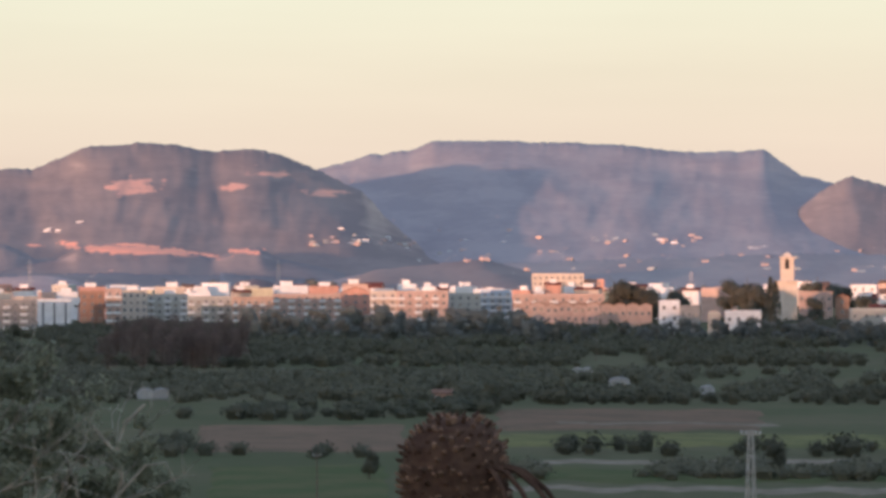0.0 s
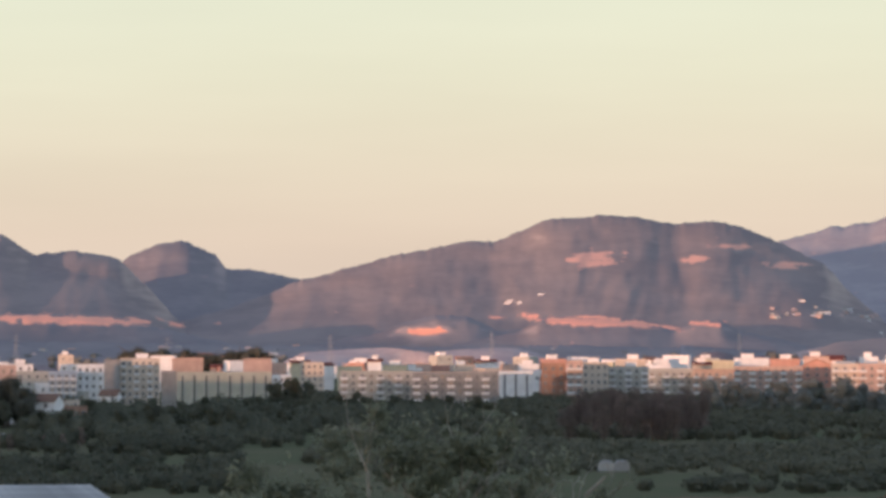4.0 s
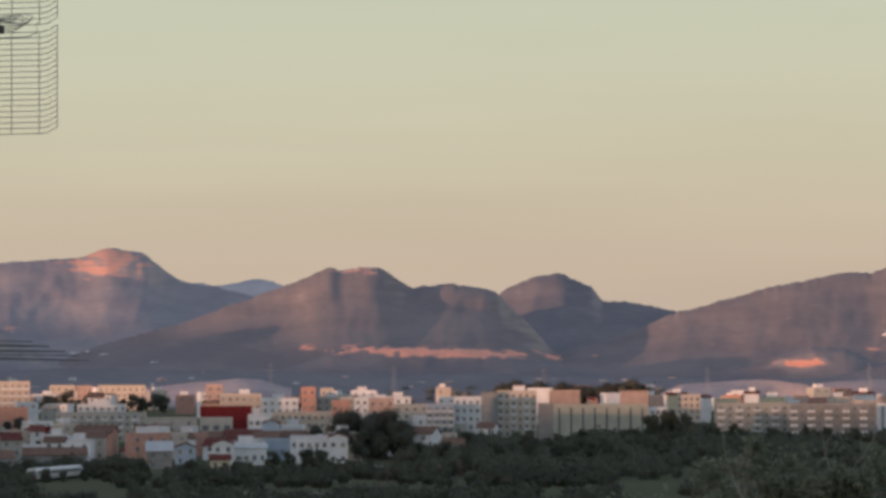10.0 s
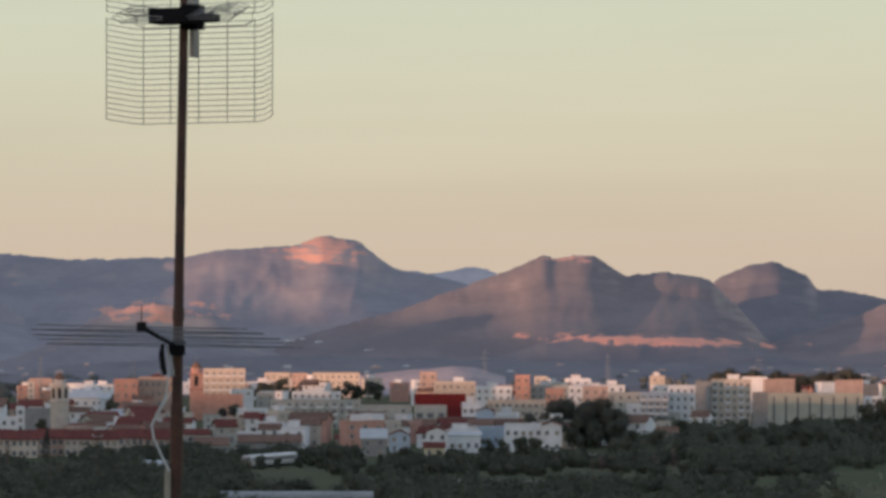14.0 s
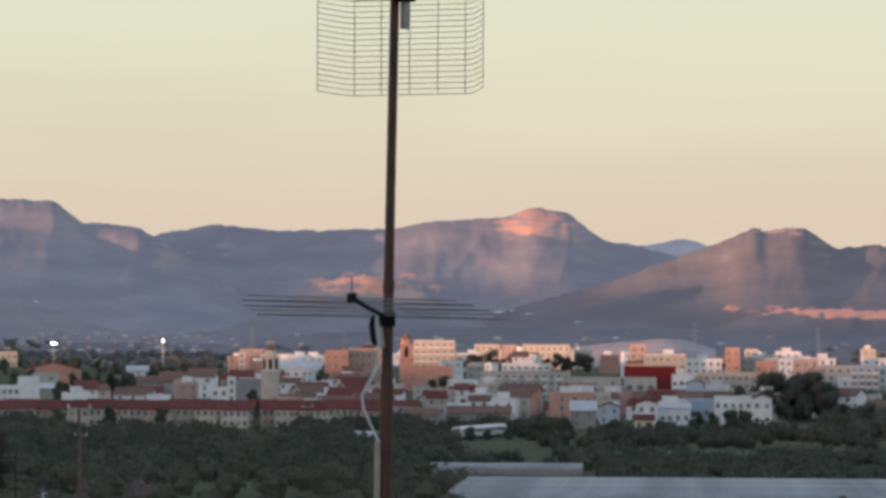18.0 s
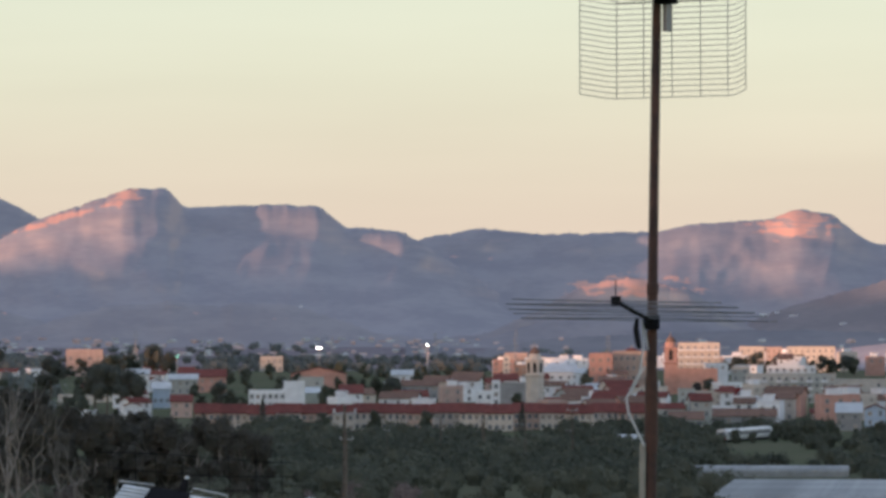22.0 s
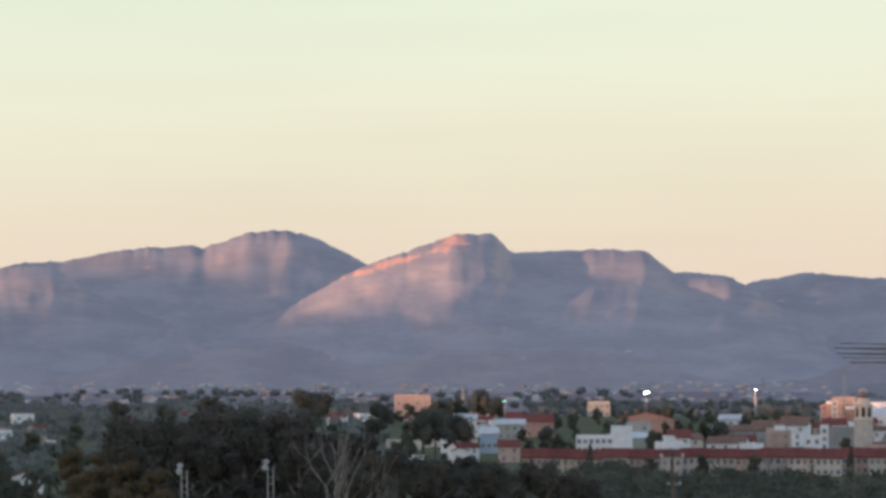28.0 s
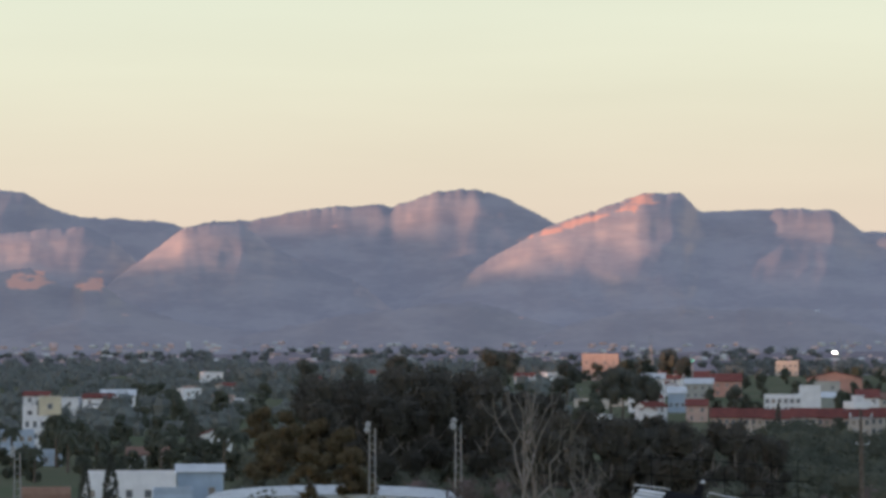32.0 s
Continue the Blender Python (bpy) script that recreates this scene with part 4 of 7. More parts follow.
building(-10.18, 1290, 8.0, 5.8, 'stone', 'gable', floors=2, bays=4, deep=9, rise=2.6, group='terraced houses', name='terraced_house', label='two-storey terraced house with pale walls and dark red roof')
building(-9.82, 1291.5, 8.0, 5.6, 'cream', 'gable', floors=2, bays=4, deep=9, rise=2.6, group='terraced houses', name='terraced_house', label='two-storey terraced house with pale walls and dark red roof')
building(-9.46, 1283, 8.0, 5.5, 'cream', 'gable', floors=2, bays=4, deep=9, rise=2.6, group='terraced houses', name='terraced_house', label='two-storey terraced house with pale walls and dark red roof')
building(-9.10, 1294.5, 8.1, 5.7, 'cream', 'gable', floors=2, bays=4, deep=9, rise=2.6, group='terraced houses', name='terraced_house', label='two-storey terraced house with pale walls and dark red roof')
building(-8.74, 1296, 8.1, 5.5, 'stone', 'gable', floors=2, bays=4, deep=9, rise=2.6, group='terraced houses', name='terraced_house', label='two-storey terraced house with pale walls and dark red roof')
building(-8.38, 1287.5, 8.0, 5.5, 'cream', 'gable', floors=2, bays=4, deep=9, rise=2.6, group='terraced houses', name='terraced_house', label='two-storey terraced house with pale walls and dark red roof')
building(-8.02, 1299, 8.1, 5.7, 'cream', 'gable', floors=2, bays=4, deep=9, rise=2.6, group='terraced houses', name='terraced_house', label='two-storey terraced house with pale walls and dark red roof')
building(-7.66, 1300.5, 8.1, 5.5, 'cream', 'gable', floors=2, bays=4, deep=9, rise=2.6, group='terraced houses', name='terraced_house', label='two-storey terraced house with pale walls and dark red roof')
building(-7.30, 1292, 8.0, 5.5, 'stone', 'gable', floors=2, bays=4, deep=9, rise=2.6, group='terraced houses', name='terraced_house', label='two-storey terraced house with pale walls and dark red roof')
building(-6.94, 1303.5, 8.1, 5.6, 'cream', 'gable', floors=2, bays=4, deep=9, rise=2.6, group='terraced houses', name='terraced_house', label='two-storey terraced house with pale walls and dark red roof')
building(-6.58, 1295, 8.0, 5.6, 'cream', 'gable', floors=2, bays=4, deep=9, rise=2.6, group='terraced houses', name='terraced_house', label='two-storey terraced house with pale walls and dark red roof')
building(-6.22, 1286.5, 8.0, 5.6, 'cream', 'gable', floors=2, bays=4, deep=9, rise=2.6, group='terraced houses', name='terraced_house', label='two-storey terraced house with pale walls and dark red roof')
building(-5.86, 1308, 8.1, 5.5, 'stone', 'gable', floors=2, bays=4, deep=9, rise=2.6, group='terraced houses', name='terraced_house', label='two-storey terraced house with pale walls and dark red roof')
building(-5.50, 1299.5, 8.0, 5.5, 'cream', 'gable', floors=2, bays=4, deep=9, rise=2.6, group='terraced houses', name='terraced_house', label='two-storey terraced house with pale walls and dark red roof')
building(-5.14, 1291, 8.0, 5.5, 'cream', 'gable', floors=2, bays=4, deep=9, rise=2.6, group='terraced houses', name='terraced_house', label='two-storey terraced house with pale walls and dark red roof')
building(-4.78, 1312.5, 8.1, 5.4, 'cream', 'gable', floors=2, bays=4, deep=9, rise=2.6, group='terraced houses', name='terraced_house', label='two-storey terraced house with pale walls and dark red roof')
building(-4.42, 1304, 8.0, 5.4, 'stone', 'gable', floors=2, bays=4, deep=9, rise=2.6, group='terraced houses', name='terraced_house', label='two-storey terraced house with pale walls and dark red roof')
building(-6.17, 2120, 10.7, 10.8, 'orange', 'flat', floors=4, bays=3, side=4, deep=14)
building(-6.13, 2080, 3.3, 13.5, 'cream', 'flat', floors=5, bays=1, deep=5)
building(-5.94, 1930, 5.7, 10.8, 'brick', 'flat', floors=4, bays=2)
building(-6.43, 1460, 5.9, 8.2, 'white', 'flat', floors=3, bays=2)
building(-6.27, 1510, 3.0, 10.9, 'white', 'flat', floors=4, bays=1)
building(-6.04, 1640, 9.8, 7.9, 'grey', 'flat', floors=0, bays=0)
building(-8.68, 1950, 25.6, 7.2, 'orange', 'cross', floors=0, bays=0, deep=30, rise=3, name='hall', label='sand-coloured industrial hall with a low gable')
building(-9.38, 1470, 12.8, 8.3, 'white', 'flat', floors=3, bays=6, deep=14)
building(-9.01, 1660, 8.5, 8.3, 'white', 'flat', floors=0, bays=0, deep=6)
building(-8.92, 1670, 14.5, 4.1, 'green', 'gable', floors=0, bays=0, deep=20, rise=2, top='sheet')
building(-10.26, 1900, 21.6, 6.9, 'orange', 'gable', floors=2, bays=5, deep=16, rise=3.2)
building(-10.51, 1850, 12.4, 6.6, 'beige', 'gable', floors=2, bays=4, top='sheet', rise=2.2)
building(-10.54, 1460, 7.4, 5.5, 'pink', 'gable', floors=2, bays=2, rise=2.2)
building(-9.32, 2500, 13.4, 8.3, 'cream', 'flat', floors=2, bays=4)
building(-7.53, 2000, 11.2, 6.1, 'white', 'gable', floors=2, bays=3, top='sheet', rise=2.2)
building(-7.31, 1750, 15.2, 5.5, 'grey', 'gable', floors=2, bays=5, top='brown', rise=2.2)
building(-5.39, 2100, 15.4, 5.9, 'blue', 'gable', floors=2, bays=4, top='sheet', deep=20, rise=4.0)
building(-5.11, 2000, 10.6, 6.8, 'white', 'gable', floors=2, bays=3, top='sheet', rise=2.2)
building(-4.77, 1610, 15.0, 5.6, 'blue', 'gable', floors=2, bays=6, top='sheet', deep=16, rise=3.2)
building(-4.35, 1550, 12.3, 5.4, 'white', 'flat', floors=2, bays=3)
building(-11.85, 2350, 20.5, 14.1, 'pink', 'flat', floors=2, bays=4, deep=14, label='low building glowing orange in the last sun')
building(-13.31, 2300, 9.2, 4.2, 'white', 'flat', floors=1, bays=2, win=(1.5, 1.5))
building(-11.13, 1750, 9.4, 10.3, 'white', 'gable', floors=1, bays=3, top='sheet', rise=2.2)
building(-10.81, 1600, 6.8, 7.3, 'blue', 'gable', floors=1, bays=3, top='sheet', rise=2.2)
building(-11.20, 1400, 5.6, 5.4, 'white', 'cross', floors=1, bays=1, rise=1.12)
building(-12.66, 1350, 3.6, 9.4, 'white', 'cross', floors=1, bays=1, rise=0.73)
building(-19.31, 1120, 5.9, 13.8, 'yellow', 'flat', floors=4, bays=1, deep=6, label='square pale yellow stair tower of a large house', name='house')
building(-19.46, 1110, 8.1, 8.9, 'white', 'flat', floors=3, bays=4, deep=12)
building(-19.75, 1090, 8.7, 5.6, 'blue', 'flat', floors=2, bays=4, deep=10)
building(-19.58, 1125, 3.9, 11.5, 'white', 'flat', floors=4, bays=1, deep=5)
building(-19.37, 1000, 8.0, 2.8, 'blue', 'flat', floors=1, bays=3, deep=8)
building(-18.24, 760, 16.9, 5.0, 'white', 'flat', floors=1, bays=5, deep=14, name='shed', label='long white shed with a flat brown-edged roof')
building(-17.28, 770, 8.4, 5.6, 'blue', 'gable', floors=1, bays=2, deep=10, top='sheet', rise=1.2, name='shed', label='pale blue shed with a metal roof')
building(-17.65, 700, 6.5, 4.2, 'blue', 'flat', floors=1, bays=1, deep=8, name='shed', label='light blue shed with a flat roof')
building(-19.37, 690, 8.2, 4.7, 'brick', 'flat', floors=1, bays=3, deep=8)
building(-17.08, 1050, 8.4, 5.7, 'white', 'cross', floors=2, bays=3, deep=10, rise=1.68)
building(-17.98, 990, 9.9, 2.8, 'white', 'gable', floors=1, bays=5, deep=8, top='brown', rise=1.6)
building(-18.39, 1700, 14.0, 4.7, 'white', 'gable', floors=1, bays=4, top='sheet', rise=2.2)

# ---- trees ----
rng = np.random.default_rng(7)


def quads(name, c, size, mat, r=None, flat=0.7, out=None, core=None):
    """Leaf clumps: one bent four-cornered piece at each centre, turned at random. size: metres, one for all or one for each."""
    r = r or rng
    n = len(c)
    face = r.normal(size=(n, 3)) if out is None else out + 0.42 * r.normal(size=(n, 3))
    u = np.cross(face, r.normal(size=(n, 3)))
    u /= np.linalg.norm(u, axis=1)[:, None]
    w = np.cross(face, u)
    w /= np.linalg.norm(w, axis=1)[:, None]
    s = (np.asarray(size) * (0.65 + 0.7 * r.random(n)))[:, None] / 2
    k = np.cross(u, w) * s * 0.35
    v = np.stack([c - u * s - w * s * flat + k, c + u * s - w * s * flat * 0.6 - k, c + u * s * 0.8 + w * s * flat + k, c - u * s * 0.7 + w * s * flat - k], 1).reshape(-1, 3)
    if core is not None:
        v = np.concatenate([v, core])
        n = len(v) // 4
    me = bpy.data.meshes.new(name)
    me.vertices.add(4 * n)
    me.vertices.foreach_set("co", v.astype(np.float32).ravel())
    me.loops.add(4 * n)
    me.loops.foreach_set("vertex_index", np.arange(4 * n, dtype=np.int32))
    me.polygons.add(n)
    me.polygons.foreach_set("loop_start", np.arange(0, 4 * n, 4, dtype=np.int32))
    me.polygons.foreach_set("loop_total", np.full(n, 4, dtype=np.int32))
    me.materials.append(mat)
    me.update(calc_edges=True)
    return me


def heart(x, y, z, rx, rz):
    """The dense middle of a bush: four leaning sides and a top, with loose corners."""
    k = [(math.cos(q) * rx, math.sin(q) * rx) for q in (0.4, 1.97, 3.54, 5.11)]
    low = [(x + p * 0.75, y + q * 0.75, z - rz * 1.1) for p, q in k]
    mid = [(x + p, y + q, z + rz * 0.1) for p, q in k]
    top = [(x + p * 0.5, y + q * 0.5, z + rz * 0.8) for p, q in k]
    out = []
    for i in range(4):
        j = (i + 1) % 4
        out += [low[i], low[j], mid[j], mid[i], mid[i], mid[j], top[j], top[i]]
    return out + top


def lobes(n, boxes, r, shell=0.55):
    """Points in a crown made of several rounded lobes (x, y, z, rx, ry, rz)."""
    out = []
    vol = np.array([b[3] * b[4] * b[5] for b in boxes]) ** 0.7
    pick = r.choice(len(boxes), size=n, p=vol / vol.sum())
    p = r.normal(size=(n, 3))
    p /= np.linalg.norm(p, axis=1)[:, None]
    p *= (shell + (1 - shell) * r.random(n))[:, None]
    b = np.array(boxes)[pick]
    return b[:, :3] + p * b[:, 3:], p + np.array([0, 0, 0.4])


def crown_lobes(h, w, r, low=0.25, count=9, taper=0.5, lump=1.0):
    """A handful of lobes that make an uneven crown of that height and width."""
    out = []
    for i in range(count):
        k = r.random()
        z = h * (low + (0.95 - low) * k)
        reach = w / 2 * (1 - taper * abs(k - 0.35) * 1.3) * 0.7
        q = r.random() * 2 * math.pi
        s = w * (0.17 + 0.13 * r.random()) * lump
        out.append((reach * math.cos(q) * r.random() ** 0.5, reach * math.sin(q) * r.random() ** 0.5, z, s, s, s * (0.7 + 0.4 * r.random())))
    out.append((0, 0, h * 0.88, w * 0.2, w * 0.2, h * 0.11))
    return out


def limbs(h, w, r, n=7, low=0.25, r0=None):
    """Trunk and limbs, tapered."""
    r0 = r0 or h * 0.022
    pieces = [tube([(0, 0, -0.3), (r0, 0, h * 0.3), (-r0, r0, h * 0.6), (0, 0, h * 0.9)], [r0 * 1.25, r0, r0 * 0.6, r0 * 0.15], 6)]
    for i in range(n):
        z = h * (low + 0.5 * r.random())
        q = r.random() * 2 * math.pi
        e = w / 2 * (0.5 + 0.45 * r.random())
        pieces.append(tube([(0, 0, z), (e * 0.5 * math.cos(q), e * 0.5 * math.sin(q), z + h * 0.10), (e * math.cos(q), e * math.sin(q), z + h * 0.22)], [r0 * 0.5, r0 * 0.3, r0 * 0.08], 5))
    return join(*pieces)


def tree(m, label, h, w, leaf, bark, seed, n=420, size=0.55, low=0.25, count=9, taper=0.5, name="tree", lump=1.0, dense=True):
    r = np.random.default_rng(seed)
    ob = thing(name, m, label, "tree")
    part("trunk", mesh("trunk", *limbs(h, w, r, 7, low), bark), ob)
    crown = crown_lobes(h, w, r, low, count, taper, lump)
    c, o = lobes(int(n * 2.4), crown, r)
    cores = [x for b in crown for x in heart(b[0], b[1], b[2], b[3] * 0.72, b[5] * 0.72)]
    part("crown", quads("crown", c, size * 0.7, leaf, r, out=o, core=np.array(cores)) if dense else quads("crown", c, size * 0.7, leaf, r, 0.3), ob)
    return ob


def cypress(m, label, h, w, seed):
    r = np.random.default_rng(seed)
    ob = thing("cypress", m, label, "tree")
    part("trunk", mesh("trunk", *tube([(0, 0, -0.2), (0, 0, h * 0.5)], [0.16, 0.05], 6), BARK), ob)
    k = r.random(520) ** 0.8
    rad = w / 2 * np.sin(np.pi * np.clip(0.08 + 0.92 * k, 0, 1)) ** 0.6 * (1.05 - 0.55 * k) * (0.75 + 0.25 * r.random(520))
    q = r.random(520) * 2 * np.pi
    c = np.stack([rad * np.cos(q), rad * np.sin(q), h * (0.03 + 0.96 * k)], 1)
    part("crown", quads("crown", c, 0.5, LEAF_BLUE, r), ob)
    return ob


def branching(p, way, length, radius, depth, r, out, spread=0.55, n=2, lift=0.1):
    """Bare limbs that fork."""
    end = p + way * length
    mid = (p + end) / 2 + Vector(r.normal(size=3)) * length * 0.07
    out.append(tube([p, mid, end], [radius, radius * 0.8, radius * 0.6], 5 if depth > 1 else 3))
    if depth:
        for _ in range(n + (1 if r.random() < 0.35 else 0)):
            w2 = (way + Vector(r.normal(size=3)) * spread + Vector((0, 0, lift))).normalized()
            branching(end, w2, length * (0.6 + 0.25 * r.random()), radius * 0.58, depth - 1, r, out, spread, n, lift)


def bare_tree(m, label, h, seed, bark, depth=4, lean=0.0, twigs=None, spread=0.5, loose=16):
    r = np.random.default_rng(seed)
    out = []
    branching(Vector((0, 0, -0.3)), Vector((lean, 0, 1)).normalized(), h * 0.34, h * 0.017, depth, r, out, spread)
    ob = thing("bare_tree", m, label, "tree")
    part("trunk", mesh("trunk", *out[0], bark), ob)
    for b in out[1:loose]:
        part("branch", mesh("branch", *b, bark), ob)
    tagged(part("twigwork", mesh("twigwork", *join(*out[loose:]), bark), ob), kind="stuff")
    if twigs:
        v = np.array([tuple(x) for q in out[len(out) // 3:] for x in q[0]])
        c = v[r.integers(len(v), size=260)] + r.normal(size=(260, 3)) * h * 0.03
        tagged(part("leaves", quads("leaves", c, h * 0.022, twigs, r, 0.3), ob), kind="stuff")
    return ob


def on(a, d, turn=0.0, s=1.0):
    return pose(*at(a, d, g(d) - 0.05), 0, 0, turn) @ Matrix.Scale(s, 4)


def grove(name, label, a0, a1, d0, d1, gap, h, w, leaf, seed, clumps=24, keep=0.9, size=1.0, z=0.0, free=False):
    """Rows of small trees or bushes, too many to count, over a stretch of the valley."""
    r = np.random.default_rng(seed)
    pts = []
    d = d0
    while d < d1:
        step = math.degrees(gap / d)
        for a in np.arange(a0, a1, step):
            if r.random() < keep and (free or not any(p[0] < a < p[1] and p[2] < d < p[3] for p in PLOTS)) and noise.noise((a * 0.9, d * 0.006, seed)) > -0.2:
                pts.append((a + step * 0.25 * r.normal(), d + gap * 0.2 * r.normal(), (0.7 + 0.6 * r.random()) * (1 + 0.5 * noise.noise((a * 2.1, d * 0.012, seed + 5)))))
        d += gap * 1.15
    cs, sz, os_, cores = [], [], [], []
    for a, dd, s in pts:
        p = at(a, dd, g(dd) + z)
        k = clumps
        u = r.normal(size=(k, 3))
        u /= np.linalg.norm(u, axis=1)[:, None]
        u *= (0.6 + 0.45 * r.random(k))[:, None]
        c = np.array([p.x, p.y, p.z + h * s * 0.52]) + u * np.array([w / 2 * s, w / 2 * s, h * 0.52 * s])
        cs.append(c)
        if h > 1.5:
            cores += heart(p.x, p.y, p.z + h * s * 0.46, w * 0.33 * s, h * 0.44 * s)
        os_.append(u + np.array([0, 0, 0.4]))
        sz.append(np.full(k, size * s))
    if cs:
        tagged(new(name, quads(name, np.concatenate(cs), np.concatenate(sz), leaf, r, out=np.concatenate(os_), core=np.array(cores) if cores else None)), label, "trees", kind="stuff")


def far_wood(label, a0, a1, d0, d1, n, h0, h1, leaf, seed):
    """A loose wood of many trees far off, uneven crowns, joined."""
    r = np.random.default_rng(seed)
    cs, os_, cores = [], [], []
    for i in range(n):
        a, d, h = a0 + (a1 - a0) * r.random(), d0 + (d1 - d0) * r.random(), h0 + (h1 - h0) * r.random()
        crown = crown_lobes(h, h * (0.8 + 0.4 * r.random()), r, 0.12, 8)
        c, o = lobes(200, crown, r)
        p = at(a, d, g(d))
        for b in crown:
            cores += heart(p.x + b[0], p.y + b[1], p.z + b[2], b[3] * 0.75, b[5] * 0.75)
        cs.append(c + np.array(at(a, d, g(d))))
        os_.append(o)
    tagged(new("woodland", quads("woodland", np.concatenate(cs), 0.8, leaf, r, out=np.concatenate(os_), core=np.array(cores))), label, "trees", kind="stuff")

# ---- fields and tracks ----
PLOTS = []


def field(name, label, a0, a1, d0, d1, mat, lift=0.12, skew=0.0):
    """A plot of land laid on the valley floor, with a bank round it."""
    PLOTS.append((a0, a1, d0, d1))
    na, nd = max(2, int((a1 - a0) / 0.25)), max(2, int((d1 - d0) / 12))
    v, f = [], []
    for i in range(na + 1):
        for j in range(nd + 1):
            a = a0 + (a1 - a0) * i / na + 0.12 * noise.noise((d0 + j * 0.7, a0, i * 0.3))
            d = d0 + (d1 - d0) * j / nd + 14 * noise.noise((a * 1.7, d0 * 0.1, j // max(1, nd)))
            rim = i in (0, na) or j in (0, nd)
            v.append(at(a, d, g(d) + (-0.3 if rim else 0.14 + lift + 0.06 * noise.noise((a * 9, d * 0.1, 1)))))
    for i in range(na):
        for j in range(nd):
            k = i * (nd + 1) + j
            f.append((k, k + nd + 1, k + nd + 2, k + 1))
    tagged(new(name, mesh(name, v, [tuple(reversed(q)) for q in f], mat)), label, "field", kind="structure")


field('field', 'ploughed brown field', 10.27, 13.33, 670, 799, FIELD_BROWN, 0.12)
field('field', 'ploughed brown field', 14.33, 18.16, 758, 883, FIELD_BROWN, 0.132)
field('field', 'field of dry yellow-green grass', 14.25, 20.2, 690, 755, FIELD_YELLOW, 0.144)
field('track', 'pale dirt track between fields', 14.79, 20.4, 630, 652, TRACK, 0.236)
field('field', 'green meadow', 14.5, 20.4, 576, 628, FIELD_GREEN, 0.168)
field('field', 'green meadow', 10.42, 13.10, 528, 637, FIELD_GREEN, 0.18)
field('track', 'pale dirt track between fields', 14.33, 20.4, 553, 572, TRACK, 0.272)
field('field', 'bare strip of grey-brown earth', 8.89, 12.4, 1150, 1195, FIELD_BROWN, 0.204)
field('track', 'pale dirt track between fields', 15.02, 18.4, 786, 806, TRACK, 0.336)
field('track', 'pale dirt track between groves', -1.38, 2.99, 993, 1050, TRACK, 0.32)
field('field', 'trodden bare earth yard', -10.1, -8.3, 700, 745, FIELD_BROWN, 0.252)
field('track', 'pale dirt track by the groves', -7.97, -3.99, 1136, 1198, TRACK, 0.356)
field('field', 'green meadow', -4.3, -1.2, 430, 590, FIELD_GREEN, 0.2)
field('track', 'pale dirt track by the meadow', -6.6, -2.0, 597, 612, TRACK, 0.3)
PLOTS.append((-17.87, -13.47, 674, 750))
PLOTS.append((-13.12, -11.57, 466, 504))

# kept clear of trees: in front of the train and low tunnels, to suit the camera's view
PLOTS.append((-3.4, -1.9, 930, 1200))
PLOTS.append((-3.75, -1.35, 795, 905))
# and round the low plastic tunnels
PLOTS.extend([(15.4, 16.5, 985, 1055), (17.1, 17.6, 920, 985), (9.5, 10.1, 915, 970), (15.3, 15.95, 1100, 1155)])

# ---- groves, too many trees to count ----
grove('orange_grove', 'dark green orange groves in rows', 5.86, 21.12, 1241, 1891, 8, 3.4, 6, LEAF_GROVE, 1, 37, 0.85, 0.9)
grove('orange_grove', 'dark green orange groves in rows', 5.86, 21.12, 923, 1164, 6, 2.6, 5, LEAF_GROVE, 2, 48, 0.8, 0.73)
grove('orange_grove', 'dark green orange groves in rows', 14.25, 20.74, 906, 968, 6, 2.6, 4, LEAF_GROVE, 3, 54, 0.9, 0.56)
grove('hedge', 'dark hedges and bushes between the fields', 10.27, 14.33, 817, 888, 6, 2.4, 5, LEAF, 4, 54, 0.6, 0.56)
grove('hedge', 'dark hedges and bushes between the fields', 15.4, 20.74, 662, 690, 5, 2.6, 4.6, LEAF, 5, 64, 0.5, 0.5)
grove('hedge', 'dark hedges and bushes between the fields', 14.3, 20.74, 588, 612, 3.2, 1.9, 4.2, LEAF_GROVE, 6, 50, 0.95, 0.45, free=True)
grove('hedge', 'dark hedges and bushes between the fields', 10.04, 13.56, 655, 718, 6, 2.0, 4, LEAF, 7, 64, 0.5, 0.45)
grove('orange_grove', 'dark green orange groves in rows', 1.9, 7.48, 1160, 1656, 8, 4.6, 6, LEAF, 8, 48, 0.9, 0.78)
grove('orange_grove', 'dark green orange groves in rows', -9.45, -1.84, 826, 1269, 7, 4.4, 6, LEAF, 9, 54, 0.85, 0.73)
grove('orange_grove', 'dark green orange groves in rows', -1.84, 4.74, 1081, 1215, 8, 3.4, 6, LEAF, 10, 48, 0.9, 0.78)
grove('orange_grove', 'dark green orange groves in rows', -3.52, 4.74, 813, 1011, 6.5, 3.2, 5, LEAF, 31, 48, 0.8, 0.73)
grove('orange_grove', 'dark green orange groves in rows', -10.40, -2.75, 785, 1197, 8, 4.0, 5.5, LEAF_GROVE, 11, 48, 0.72, 0.73)
grove('orange_grove', 'dark green orange groves in rows', -9.94, -2.75, 622, 785, 8, 4.6, 6, LEAF_GROVE, 12, 70, 0.42, 0.62)
grove('scrub', 'tangled scrub and bushes on waste ground', -16.57, -9.33, 471, 956, 7, 4.2, 5.5, LEAF_GROVE, 13, 81, 0.6, 0.5)
grove('scrub', 'dry brown scrub on waste ground', -15.81, -11.47, 494, 788, 9, 4.0, 5.0, LEAF_RUST, 14, 91, 0.28, 0.39)
